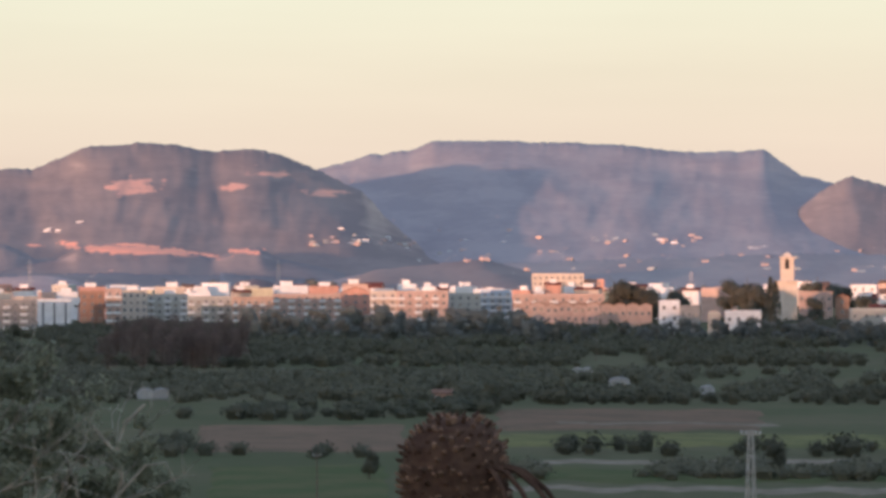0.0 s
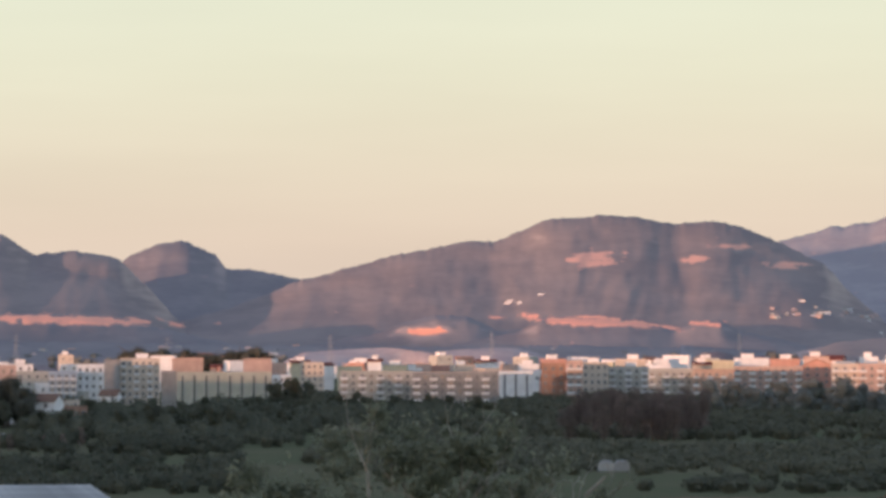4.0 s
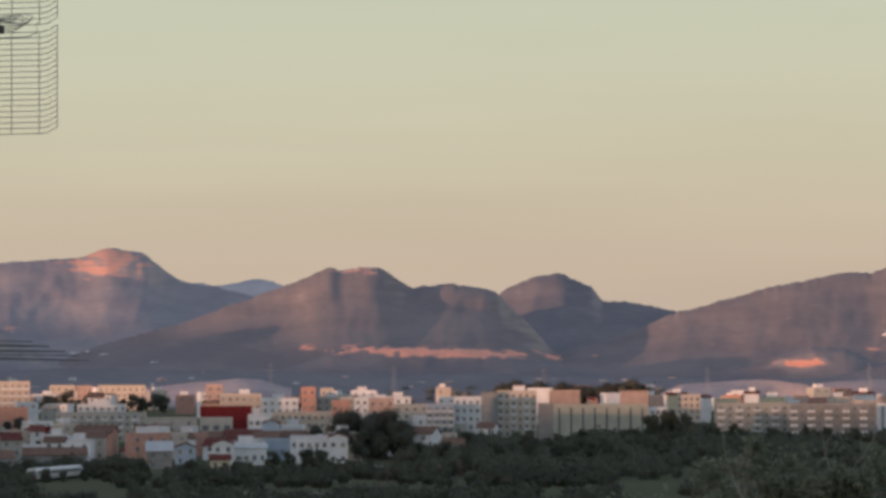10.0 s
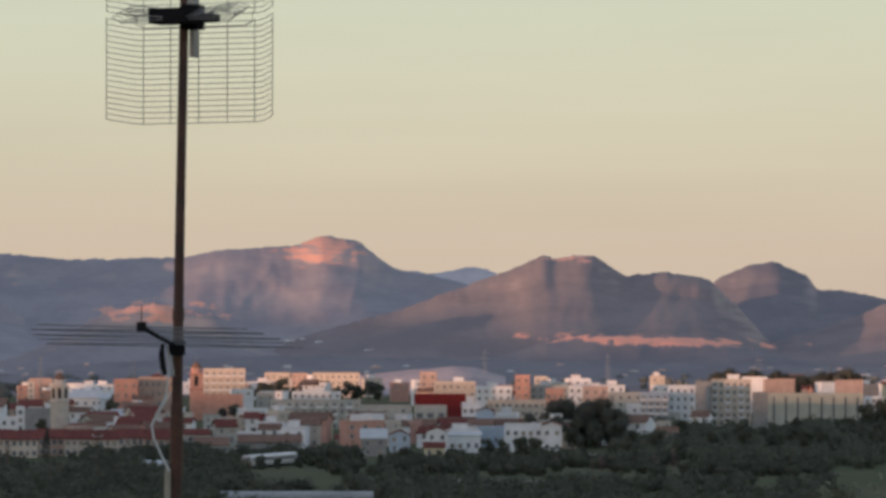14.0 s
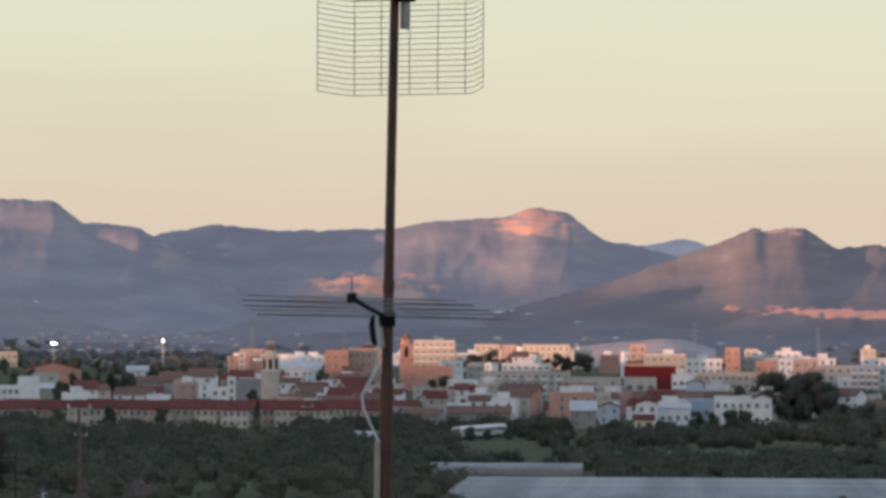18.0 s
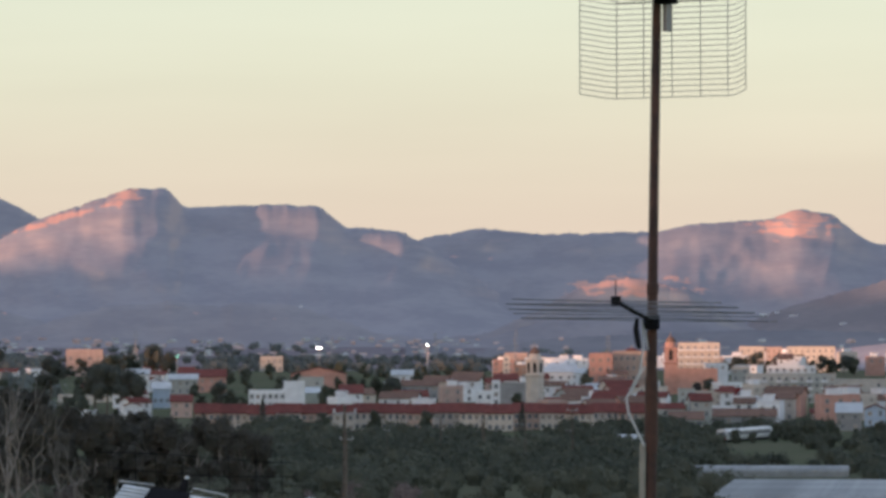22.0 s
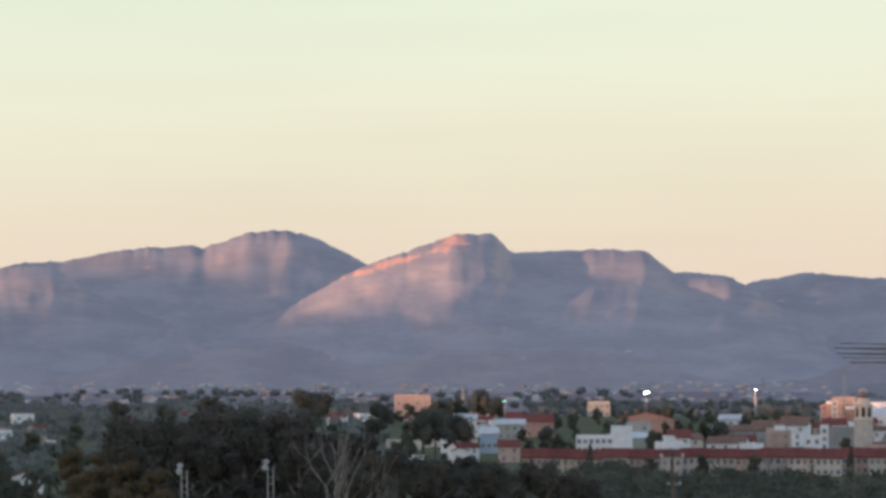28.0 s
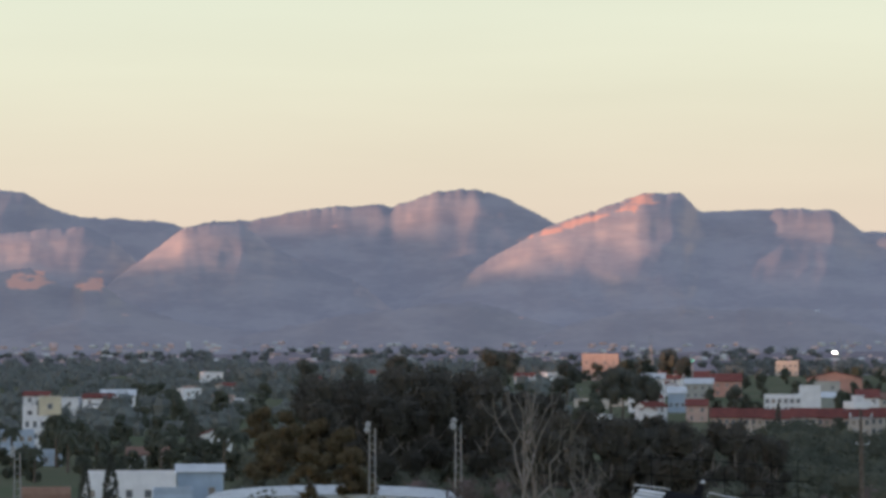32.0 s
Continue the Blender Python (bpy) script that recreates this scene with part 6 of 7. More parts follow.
def church_door(a, d):
    ob = thing("church_door", pose(*at(a, d - 0.15, g(d)), 0, 0, -a), "tall arched dark church doorway in stone", "door")
    t = np.linspace(0, math.pi, 9)
    arch = [(1.9 * math.cos(q), 3.4 + 1.9 * math.sin(q)) for q in t]
    v = [(x, y, z) for y in (-0.12, 0.3) for x, z in [(1.9, 0)] + arch + [(-1.9, 0)]]
    n = len(arch) + 2
    part("leaf", mesh("leaf", v, [tuple(range(n - 1, -1, -1)), tuple(range(n, 2 * n))] + [(i, (i + 1) % n, n + (i + 1) % n, n + i) for i in range(n)], DARK), ob)
    out = [(x * 1.2, y, z * 1.08) for y in (-0.35, -0.12) for x, z in [(1.9, 0)] + arch + [(-1.9, 0)]]
    inn = [(x, y, z) for y in (-0.35, -0.12) for x, z in [(1.9, 0)] + arch + [(-1.9, 0)]]
    f = []
    for i in range(n - 1):
        f += [(i, i + 1, 2 * n + i + 1, 2 * n + i), (i, n + i, n + i + 1, i + 1)]
    part("surround", mesh("surround", out + inn, f, WALLS["stone"]), ob)


def cupola(a, d, z, r, h, mat, label):
    """A dome on a drum that stands on a chapel body."""
    ob = thing("chapel", pose(*at(a, d, g(d) - 0.3), 0, 0, -a), label, "chapel")
    z0 = z - g(d) + 0.3
    part("wall", mesh("wall", *box(-r * 1.3, r * 1.3, -r * 1.3, r * 1.3, 0, z0 - 1.5), WALLS["stone"]), ob)
    part("drum", mesh("drum", *lathe([(r * 1.02, z0 - 1.5), (r * 1.02, z0 - 0.2), (r * 1.1, z0)], 12), WALLS["stone"]), ob)
    top = part("dome", mesh("dome", *dome(0, 0, z0, r, r, h * 0.8, 6, 16), mat), ob)
    part("finial", mesh("finial", *lathe([(0.3, z0 + h * 0.79), (0.35, z0 + h * 0.9), (0.05, z0 + h)], 6), WALLS["stone"]), top)


def greenhouse(a, d, w, deep, h, span, label):
    """Arched spans side by side, each a curved sheet over a low wall, with hoops."""
    m0 = pose(*at(a, d, g(d) - 0.1), 0, 0, -a)
    if w > deep and span < 50:  # the arches run along the broad side
        m0, w, deep = m0 @ pose(w / 2, deep / 2, 0, 0, 0, 90), deep, w
    ob = thing("greenhouse", m0, label, "greenhouse")
    n = max(1, round(w / span))
    sw = w / n
    e = min(h * 0.55, h - 0.6)
    k = 10
    arc = [(sw / 2 * math.cos(math.pi * i / k), e + (h - e) * math.sin(math.pi * i / k)) for i in range(k + 1)]
    prof = [(sw / 2, 0)] + arc + [(-sw / 2, 0)]
    m = len(prof)
    v = [(x, y, z) for y in (0, deep) for x, z in prof]
    f = [(i, i + 1, m + i + 1, m + i) for i in range(m - 1)] + [tuple(range(m - 1, -1, -1)), tuple(range(m, 2 * m))]
    sheet = mesh("sheet", v, [tuple(reversed(q)) for q in f], PLASTIC if span < 50 else SHEET)
    hoop = mesh("hoop", *tube([(x * 1.006, 0, z * 1.006 + 0.03) for x, z in prof], 0.05, 4), STEEL)
    for i in range(n):
        x = -w / 2 + sw * (i + 0.5)
        roof = part("span", sheet, ob, m=pose(x, 0, 0))
        for y in np.linspace(0, deep, max(2, min(5, int(deep / 8)))):
            part("hoop", hoop, roof, m=pose(0, float(y), 0))


PYLON = []


def pylon(a, d, h):
    """A lattice mast for power lines."""
    if not PYLON:
        ob = thing("pylon", pose(0, 0, 0), "grey lattice power pylon on the plain", "pylon")
        for sx in (-1, 1):
            for sy in (-1, 1):
                part("leg", mesh("leg", *tube([(sx * 2.4, sy * 2.4, 0), (sx * 0.7, sy * 0.7, 20), (sx * 0.25, sy * 0.25, 30)], [0.13, 0.11, 0.08], 4), STEEL), ob)
        for z, x in ((20, 4.6), (23.5, 5.2), (27, 3.8)):
            part("crossarm", mesh("crossarm", *join(tube([(-x, 0, z), (0, 0, z + 0.9), (x, 0, z)], 0.09, 4), tube([(-x, 0, z), (x, 0, z)], 0.08, 4)), STEEL), ob)
        for i in range(9):
            z0, z1 = i * 2.3, i * 2.3 + 2.3
            r0, r1 = 2.4 - 1.7 * z0 / 20, 2.4 - 1.7 * z1 / 20
            for s in (-1, 1):
                part("brace", mesh("brace", *join(tube([(-r0, s * r0, z0), (r1, s * r1, z1)], 0.055, 3), tube([(r0, s * r0, z0), (-r1, s * r1, z1)], 0.055, 3)), STEEL), ob)
        ob.matrix_basis = pose(*at(a, d, g(d)), 0, 0, -a + 25) @ Matrix.Scale(h / 30, 4)
        PYLON.append(ob)
    else:
        copy_thing(PYLON[0], pose(*at(a, d, g(d)), 0, 0, -a + (d % 70)) @ Matrix.Scale(h / 30, 4))


POLES = []


def utility_pole(a, d, h):
    h = max(h, 5.0)
    if not POLES:
        ob = thing("utility_pole", pose(0, 0, 0), "grey concrete utility pole with a crossarm", "pole", "utility poles in the groves")
        part("pole", mesh("pole", *tube([(0, 0, -0.3), (0, 0, 10)], [0.16, 0.10], 8), BARK), ob)
        arm = part("crossarm", mesh("crossarm", *box(-0.9, 0.9, -0.07, 0.07, 9.3, 9.45), STEEL), ob)
        for x in (-0.8, 0.0, 0.8):
            part("insulator", mesh("insulator", *lathe([(0.05, 9.45), (0.09, 9.55), (0.09, 9.65), (0.03, 9.75)], 6), SLAT), arm, m=pose(x, 0, 0))
        ob.matrix_basis = on(a, d, 0, h / 10)
        POLES.append(ob)
    else:
        copy_thing(POLES[0], on(a, d, (a * 311) % 60 - 30, h / 10))


def lattice_pole(a, d, h):
    """A pale four-legged line pole with a broad crossarm."""
    ob = thing("lattice_pole", on(a, d, -a - 20), "pale lattice power pole with a broad crossarm", "pole")
    foot, neck = 0.52, 0.24
    ends = ((-1, -1), (1, -1), (1, 1), (-1, 1))
    for x, y in ends:
        part("leg", mesh("leg", *tube([(foot * x, foot * y, -0.3), (neck * x, neck * y, h)], [0.09, 0.07], 6), POLE_PALE), ob)
    n = 7
    for k in range(n):
        z0, z1 = h * k / n, h * (k + 1) / n
        w0, w1 = foot + (neck - foot) * k / n, foot + (neck - foot) * (k + 1) / n
        for q in range(4):
            (x0, y0), (x1, y1) = ends[q], ends[(q + 1) % 4]
            if k % 2:
                (x0, y0), (x1, y1) = (x1, y1), (x0, y0)
            part("brace", mesh("brace", *tube([(w0 * x0, w0 * y0, z0), (w1 * x1, w1 * y1, z1)], 0.04, 5), POLE_PALE), ob)
    arm = part("crossarm", mesh("crossarm", *join(box(-1.3, 1.3, -0.12, 0.12, h - 0.5, h - 0.32), box(-0.3, 0.3, -0.3, 0.3, h - 0.02, h + 0.1)), POLE_PALE), ob)
    for x in (-1.2, -0.65, 0.65, 1.2):
        part("insulator", mesh("insulator", *lathe([(0.05, h - 0.32), (0.11, h - 0.22), (0.11, h - 0.08), (0.04, h + 0.02)], 8), SLAT), arm, m=pose(x, 0, 0))


def floodlight_tower(a, d, h):
    ob = thing("floodlight_tower", on(a, d, -a), "slim twin-post floodlight tower with white lamps", "floodlight", "sports ground floodlights")
    for x in (-0.55, 0.55):
        part("post", mesh("post", *tube([(x, 0, -0.3), (x * 0.8, 0, h)], [0.16, 0.12], 6), STEEL), ob)
    for i in range(int(h / 1.2)):
        part("rung", mesh("rung", *box(-0.5, 0.5, -0.04, 0.04, 0.8 + 1.2 * i, 0.9 + 1.2 * i), STEEL), ob)
    for x, z in ((-0.7, h + 0.6), (-0.9, h - 0.3)):
        lamp = part("lamp", mesh("lamp", *lathe([(0.2, -0.3), (0.48, 0.1), (0.5, 0.25), (0.1, 0.3)], 8), SLAT), ob, m=pose(x, -0.3, z, 75, 0, 0))
        part("lens", mesh("lens", *dome(0, 0, 0.25, 0.46, 0.46, 0.1, 2, 10), PLASTIC), lamp)
        part("bracket", mesh("bracket", *box(-0.06, 0.06, -0.5, 0.5, -0.42, -0.3), STEEL), lamp)


def street_lamp(a, d, h, glow, r):
    ob = thing("street_lamp", on(a, d, -a), "lit lamp on a tall grey post", "lamp")
    part("post", mesh("post", *tube([(0, 0, -0.3), (0, 0, h)], [0.25, 0.14], 6), STEEL), ob)
    part("lamp_head", mesh("lamp_head", *join(dome(0, 0, 0, r * 1.5, r, r * 0.55, 4, 10)), glow), ob, "glowing lamp head", pose(0, -0.2, h - r * 0.5))


def train(a, d, length, yaw):
    """A commuter train."""
    ob = thing("train", on(a, d, -a + yaw), "long white train with a red nose on the line", "train")
    l = length / 2
    prof = [(-1.4, 0.9), (-1.45, 2.2), (-1.3, 3.4), (-0.8, 3.75), (0.8, 3.75), (1.3, 3.4), (1.45, 2.2), (1.4, 0.9)]
    v = [(x, y, z) for x in (-l, l) for y, z in prof]
    n = len(prof)
    shell = part("body", mesh("body", v, [tuple(range(n)), tuple(range(2 * n - 1, n - 1, -1))] + [(i, n + i, n + (i + 1) % n, (i + 1) % n) for i in range(n)], TRAIN_WHITE), ob)
    for i in range(24):
        x = -l + 1.6 + (length - 3) * i / 24
        part("window", mesh("window", *box(x, x + 1.35, -1.53, -1.40, 2.05, 2.95), GLASS), shell)
    part("stripe", mesh("stripe", *box(-l + 0.1, l - 0.1, -1.5, -1.42, 1.15, 1.35), STEEL), shell, "grey stripe")
    part("windscreen", mesh("windscreen", *box(-l - 0.06, -l + 0.1, -1.1, 1.1, 2.1, 3.1), GLASS), shell)
    part("nose", mesh("nose", *box(-l - 0.05, -l + 0.1, -1.3, 1.3, 1.0, 1.9), TRAIN_RED), shell, "red front panel")
    part("skirt", mesh("skirt", *box(-l + 0.3, l - 0.3, -1.25, 1.25, 0.35, 0.9), BLACK), ob)
    for x in (-l + 2.2, -l + 4.2, l - 4.2, l - 2.2):
        for y in (-0.75, 0.75):
            part("wheel", mesh("wheel", *tube([(x, y - 0.06, 0.45), (x, y + 0.06, 0.45)], 0.45, 10), STEEL), ob)


def villas(seed, a0, a1, d0, d1, n):
    """Scattered white country houses among trees."""
    r = np.random.default_rng(seed)
    for i in range(n):
        d = d0 + (d1 - d0) * r.random()
        w, h = 7 + 7 * r.random(), 3.2 + 3.4 * r.random()
        building(float(a0 + (a1 - a0) * r.random()), float(d), float(w), float(h), ["white", "white", "cream", "white", "pink"][int(r.integers(5))], ["gable", "flat", "gable"][int(r.integers(3))], deep=8, yaw=float(r.normal() * 25), floors=1 if h < 4.5 else 2, bays=2, name="villa", label="small pale country house among dark trees")


def hamlet(seed, a0, a1, e0, e1, n, label):
    """A far village, a few dots each house: walls with pitched or flat tops, strewn over the foot of the mountains."""
    r = np.random.default_rng(seed)
    pieces, kinds = [], []
    for i in range(n):
        a, e = float(a0 + (a1 - a0) * r.random()), float(e0 + (e1 - e0) * r.random() ** 1.5)
        d = min(slope_at(a, e), 55.2 / (0.012 - math.tan(radians(e)))) - 5
        if d > 4650 or d < 2850:
            continue
        p = at(a, d, EYE + d * math.tan(radians(e)) - 4)
        w, h, q = 1.2 + 1.9 * r.random(), 3.4 + 1.8 * r.random(), radians(-a) + r.normal() * 0.4
        v, f = box(-w, w, -3, 3, -6, h)
        if r.random() < 0.5:
            v = v + [(-w, 0, h + 1.4), (w, 0, h + 1.4)]
            f = f[:1] + f[2:] + [(4, 5, 9, 8), (6, 7, 8, 9), (4, 8, 7), (5, 6, 9)]
        pieces.append(([(p.x + x * math.cos(q) - y * math.sin(q), p.y + x * math.sin(q) + y * math.cos(q), p.z + z) for x, y, z in v], f))
        kinds += [int(r.random() < 0.5)] * len(f)
    me = mesh("village", *join(*pieces), WALLS["beige"], WALLS["pink"])
    for q, k in zip(me.polygons, kinds):
        q.material_index = k
    tagged(new("village", me), label, "houses", kind="stuff")


def slope_villa(a, e, w):
    d = slope_at(a, e) - 6
    z = EYE + d * math.tan(radians(e)) - 3.5
    building(a, d, w, 5.0, "white", "flat", deep=8, z=z - 1.5, floors=2, bays=3, label="small white house on the mountain slope")


def fillers(seed, a0, a1, d0, d1, n, low=False):
    """The many houses of the town behind the first rows."""
    r = np.random.default_rng(seed)
    tones = ["white", "white", "cream", "pink", "white", "white", "orange", "white", "cream", "pink", "beige", "white", "white"]
    for i in range(n):
        a, d = float(a0 + (a1 - a0) * r.random()), float(d0 + (d1 - d0) * r.random())
        top = EYE + d * math.tan(radians(-0.17 - 0.25 * r.random())) - g(d)
        h = float(min(5.5 + 8 * r.random(), top)) if low else float(min(6 + 7.5 * r.random(), top))
        if low:
            h = 4.5 + 4.0 * float(r.random())
        w = float(6 + 8 * r.random())
        if -6.6 < a < -5.52 and d < 1640:
            continue
        fl = max(1, round(h / 3.1))
        flat = r.random() < (0.45 if low else 0.75)
        building(a, d, w, h, tones[int(r.integers(len(tones)))], "flat" if flat else "gable", deep=float(8 + 6 * r.random()), yaw=float(r.normal() * 12), floors=fl, bays=max(2, round(w / 5)), top=("hut" if r.random() < 0.6 else "") if flat else ("brown" if r.random() < 0.6 else ""), seen=2 if low else 1, name="house" if low else "apartment_house")


def back_row(seed, a0, a1):
    """The second row of roofs that looks over the apartment blocks in front and still catches the sun."""
    r = np.random.default_rng(seed)
    a = a0
    while a < a1:
        d = float(1900 + 180 * r.random())
        w = float(6 + 9 * r.random())
        over = float(np.interp(a, [1.3, 2.9, 4.4, 6.3, 8.6, 10.8, 12.3, 14.3, 16.2], [-0.37, -0.36, -0.44, -0.43, -0.41, -0.40, -0.38, -0.37, -0.42])) + 0.04 + 0.13 * float(r.random()) ** 1.3
        h = EYE + d * math.tan(radians(over)) - g(d) - 0.9
        wall = ["white", "cream", "white", "white", "pink", "white", "yellow", "orange", "white"][int(r.integers(9))]
        building(a, d, w, h, wall, "flat" if r.random() < 0.8 else "gable", deep=10, yaw=float(r.normal() * 8), floors=5, top="hut" if r.random() < 0.5 else "", rise=1.2, seen=1, name="apartment_house")
        a += math.degrees((w + 1.5 * r.random()) / d)


def car(a, d, turn, paint):
    ob = thing("car", on(a, d, turn), "small parked car on the yard", "car")
    prof = [(-2.1, 0.35), (-2.15, 0.75), (-1.35, 0.95), (-0.75, 1.42), (0.9, 1.45), (1.5, 1.0), (2.1, 0.88), (2.15, 0.4)]
    n = len(prof)
    v = [(x, y * (0.86 if z > 1.2 else 1), z) for y in (-0.85, 0.85) for x, z in prof]
    part("body", mesh("body", v, [tuple(range(n)), tuple(range(2 * n - 1, n - 1, -1))] + [(i, n + i, n + (i + 1) % n, (i + 1) % n) for i in range(n)], paint), ob)
    for y in (-0.79, 0.79):
        part("side_window", mesh("side_window", *box(-0.7, 1.0, y - 0.05, y + 0.05, 1.02, 1.36), GLASS), ob)
        for x in (-1.35, 1.35):
            wheel = part("wheel", mesh("wheel", *tube([(x, y - 0.1, 0.32), (x, y + 0.1, 0.32)], 0.32, 10), BLACK), ob)
            part("rim", mesh("rim", *tube([(x, y - 0.11, 0.32), (x, y + 0.11, 0.32)], 0.2, 10), STEEL), wheel)


bell_tower(-3.897, 1850, 5.9, 27.1, 'orange', 4, 'square orange stone church tower with a small dome')
bell_tower(-5.744, 1590, 7.0, 24.4, 'cream', 8, 'octagonal stone bell tower with a slender cupola')
bell_tower(18.396, 1850, 8.9, 32.1, 'cream', 4, 'tall square stone church tower glowing in the sun', blunt=True)
building(-3.542, 1845, 18.0, 10.2, 'orange', 'flat', deep=24, floors=0, bays=0, name='church', label='orange stone church front with an arched door')
church_door(-3.542, 1845)
cupola(-4.422, 1935, 19.2, 4.5, 5.0, TILE, 'small reddish dome on the church roof')
cupola(-5.429, 1720, 4.9, 3.4, 4.5, BLUE_TILE, 'dome of blue glazed tiles on a chapel')
greenhouse(-0.17, 689, 75.6, 70, 4.0, 9.0, 'long greenhouse of dusty white plastic arches')
greenhouse(-2.56, 879, 32.3, 14, 2.2, 3.6, 'low tunnels of white plastic')
greenhouse(-2.55, 887, 32.8, 12, 2.0, 3.6, 'low tunnels of white plastic')
greenhouse(-5.01, 1016, 7.8, 10, 2.2, 3.6, 'low tunnels of white plastic')
greenhouse(-15.47, 699, 44.3, 45, 4.2, 58.0, 'wide hall with a curved pale metal roof')
greenhouse(9.79, 950, 7.2, 8, 2.4, 3.6, 'low tunnel of white plastic')
greenhouse(16.12, 1033, 5.2, 10, 2.4, 3.6, 'low tunnel of white plastic')
greenhouse(15.62, 1136, 5.5, 8, 2.4, 3.6, 'low tunnel of white plastic')
greenhouse(17.31, 964, 3.4, 8, 2.4, 3.6, 'low tunnel of white plastic')
greenhouse(14.19, 1677, 6.8, 8, 1.2, 3.6, 'low tunnel of white plastic')
building(-12.71, 498, 4.3, 2.8, 'white', 'flat', floors=0, bays=2, label='white farmhouse with a flat roof in the scrub', deep=6)
building(-12.74, 502, 2.1, 5.5, 'white', 'flat', floors=0, bays=2, label='square white chimney tower of a farmhouse', deep=2.5)
building(-12.07, 495, 6.1, 2.3, 'white', 'flat', floors=0, bays=2, label='low white outbuilding with a flat roof', deep=7)
building(13.72, 900, 3.8, 2.6, 'orange', 'gable', floors=1, bays=2, top='brown', label='small orange-walled field hut among the groves', deep=5, rise=0.7)
building(-0.67, 1281, 6.0, 3.2, 'yellow', 'gable', floors=1, bays=2, label='small yellow house at the town edge', deep=7)
building(-4.92, 1030, 2.8, 2.5, 'yellow', 'cross', floors=1, bays=2, label='small pale hut between the groves', deep=4)
building(-4.43, 1112, 7.9, 2.3, 'white', 'gable', floors=1, bays=2, label='low white shed between the groves', deep=4, top='sheet')
building(-18.26, 799, 3.2, 2.3, 'grey', 'gable', floors=1, bays=2, label='small grey garden shed with pitched roof', deep=4)
pylon(-11.161, 2750, 23.8)
pylon(-8.598, 2700, 27.4)
pylon(-7.077, 2900, 22.1)
pylon(-6.002, 2500, 31.7)
pylon(-4.757, 2700, 25.8)
pylon(0.021, 2700, 35.2)
pylon(1.688, 2700, 31.6)
pylon(3.728, 2800, 28.0)
pylon(5.941, 2700, 29.7)
pylon(-4.728, 2700, 25.7)
pylon(11.492, 2650, 32.5)
pylon(8.128, 2700, 32.3)
pylon(17.096, 2900, 19.8)
pylon(-11.163, 2400, 24.1)
pylon(-7.093, 2900, 26.8)
pylon(-8.497, 2500, 26.8)
utility_pole(-8.303, 715, 12.9)
utility_pole(-7.023, 951, 8.9)
utility_pole(-6.426, 950, 8.9)
utility_pole(-7.751, 981, 6.2)
utility_pole(-5.876, 958, 7.7)
utility_pole(-5.234, 933, 10.7)
utility_pole(-6.466, 1011, 7.4)
utility_pole(-6.009, 989, 7.3)
utility_pole(-5.284, 990, 5.9)
utility_pole(10.878, 1317, 4.4)
utility_pole(13.64, 1313, 4.4)
utility_pole(15.805, 1310, 5.6)
utility_pole(17.031, 1308, 5.6)
utility_pole(17.949, 1306, 6.1)
utility_pole(18.948, 1267, 8.5)
utility_pole(14.869, 1311, 4.9)
utility_pole(12.012, 533, 5.0)
lattice_pole(17.90, 520, 9.6)
utility_pole(-8.328, 613, 15.2)
utility_pole(-8.325, 882, 8.9)
utility_pole(-7.021, 979, 7.9)
utility_pole(-6.445, 967, 7.8)
utility_pole(1.48, 937, 7.3)
floodlight_tower(-14.947, 690, 15.3)
floodlight_tower(-13.779, 690, 15.9)
floodlight_tower(-19.749, 690, 11.5)
street_lamp(-8.675, 2050, 18.7, LAMP_WHITE, 0.95)
street_lamp(-7.194, 2300, 17.7, LAMP_WHITE, 0.4)
street_lamp(-7.207, 2300, 17.9, LAMP_WHITE, 0.4)
street_lamp(-10.603, 2100, 13.9, LAMP_GREEN, 0.4)
street_lamp(-10.592, 2000, 15.4, LAMP_GREEN, 0.4)
train(-2.9, 1172, 46.0, 74)
villas(34, -20.5, -10.5, 1350, 2400, 34)
hamlet(31, -20.5, -6.5, -0.33, -0.06, 460, "pale houses of a far village below the mountains")
hamlet(32, 11.9, 13.4, 0.28, 0.42, 30, "white houses scattered over the far slope")
hamlet(35, 13.4, 15.2, 0.05, 0.5, 22, "white houses scattered over the far slope")
hamlet(36, 15.7, 17.3, 0.3, 0.42, 24, "white houses scattered over the far slope")
hamlet(37, 14.5, 20.2, -0.1, 0.25, 40, "pale houses at the foot of the far slope")
hamlet(33, -6.5, 9.0, -0.24, -0.08, 40, "pale far houses at the mountain foot")
fillers(41, -6.5, 19.8, 1930, 2650, 150)
back_row(44, 3.4, 17.6)
fillers(42, -6.5, 3.2, 1500, 1800, 30, low=True)
fillers(43, -8.8, -4.5, 1340, 1900, 34, low=True)
fillers(45, -3.6, 2.1, 1365, 1520, 34, low=True)
fillers(46, -6.2, -3.2, 1330, 1460, 16, low=True)
slope_villa(-2.63, 0.25, 10.1)
slope_villa(-2.44, 0.27, 7.2)
slope_villa(-2.21, 0.23, 10.8)
slope_villa(-1.55, 0.12, 8.6)
slope_villa(8.39, 0.50, 5.8)
slope_villa(8.81, 0.59, 6.5)
slope_villa(8.51, 0.48, 5.0)
slope_villa(8.36, 0.47, 7.2)
slope_villa(12.34, 0.50, 5.8)
slope_villa(12.64, 0.34, 10.8)
slope_villa(12.95, 0.38, 9.4)
slope_villa(12.26, 0.31, 7.2)
slope_villa(12.49, 0.30, 5.8)
slope_villa(14.06, 0.34, 6.5)
slope_villa(13.64, 0.50, 5.0)
slope_villa(16.68, 0.34, 7.2)
slope_villa(16.87, 0.30, 6.5)
slope_villa(14.56, 0.32, 5.0)
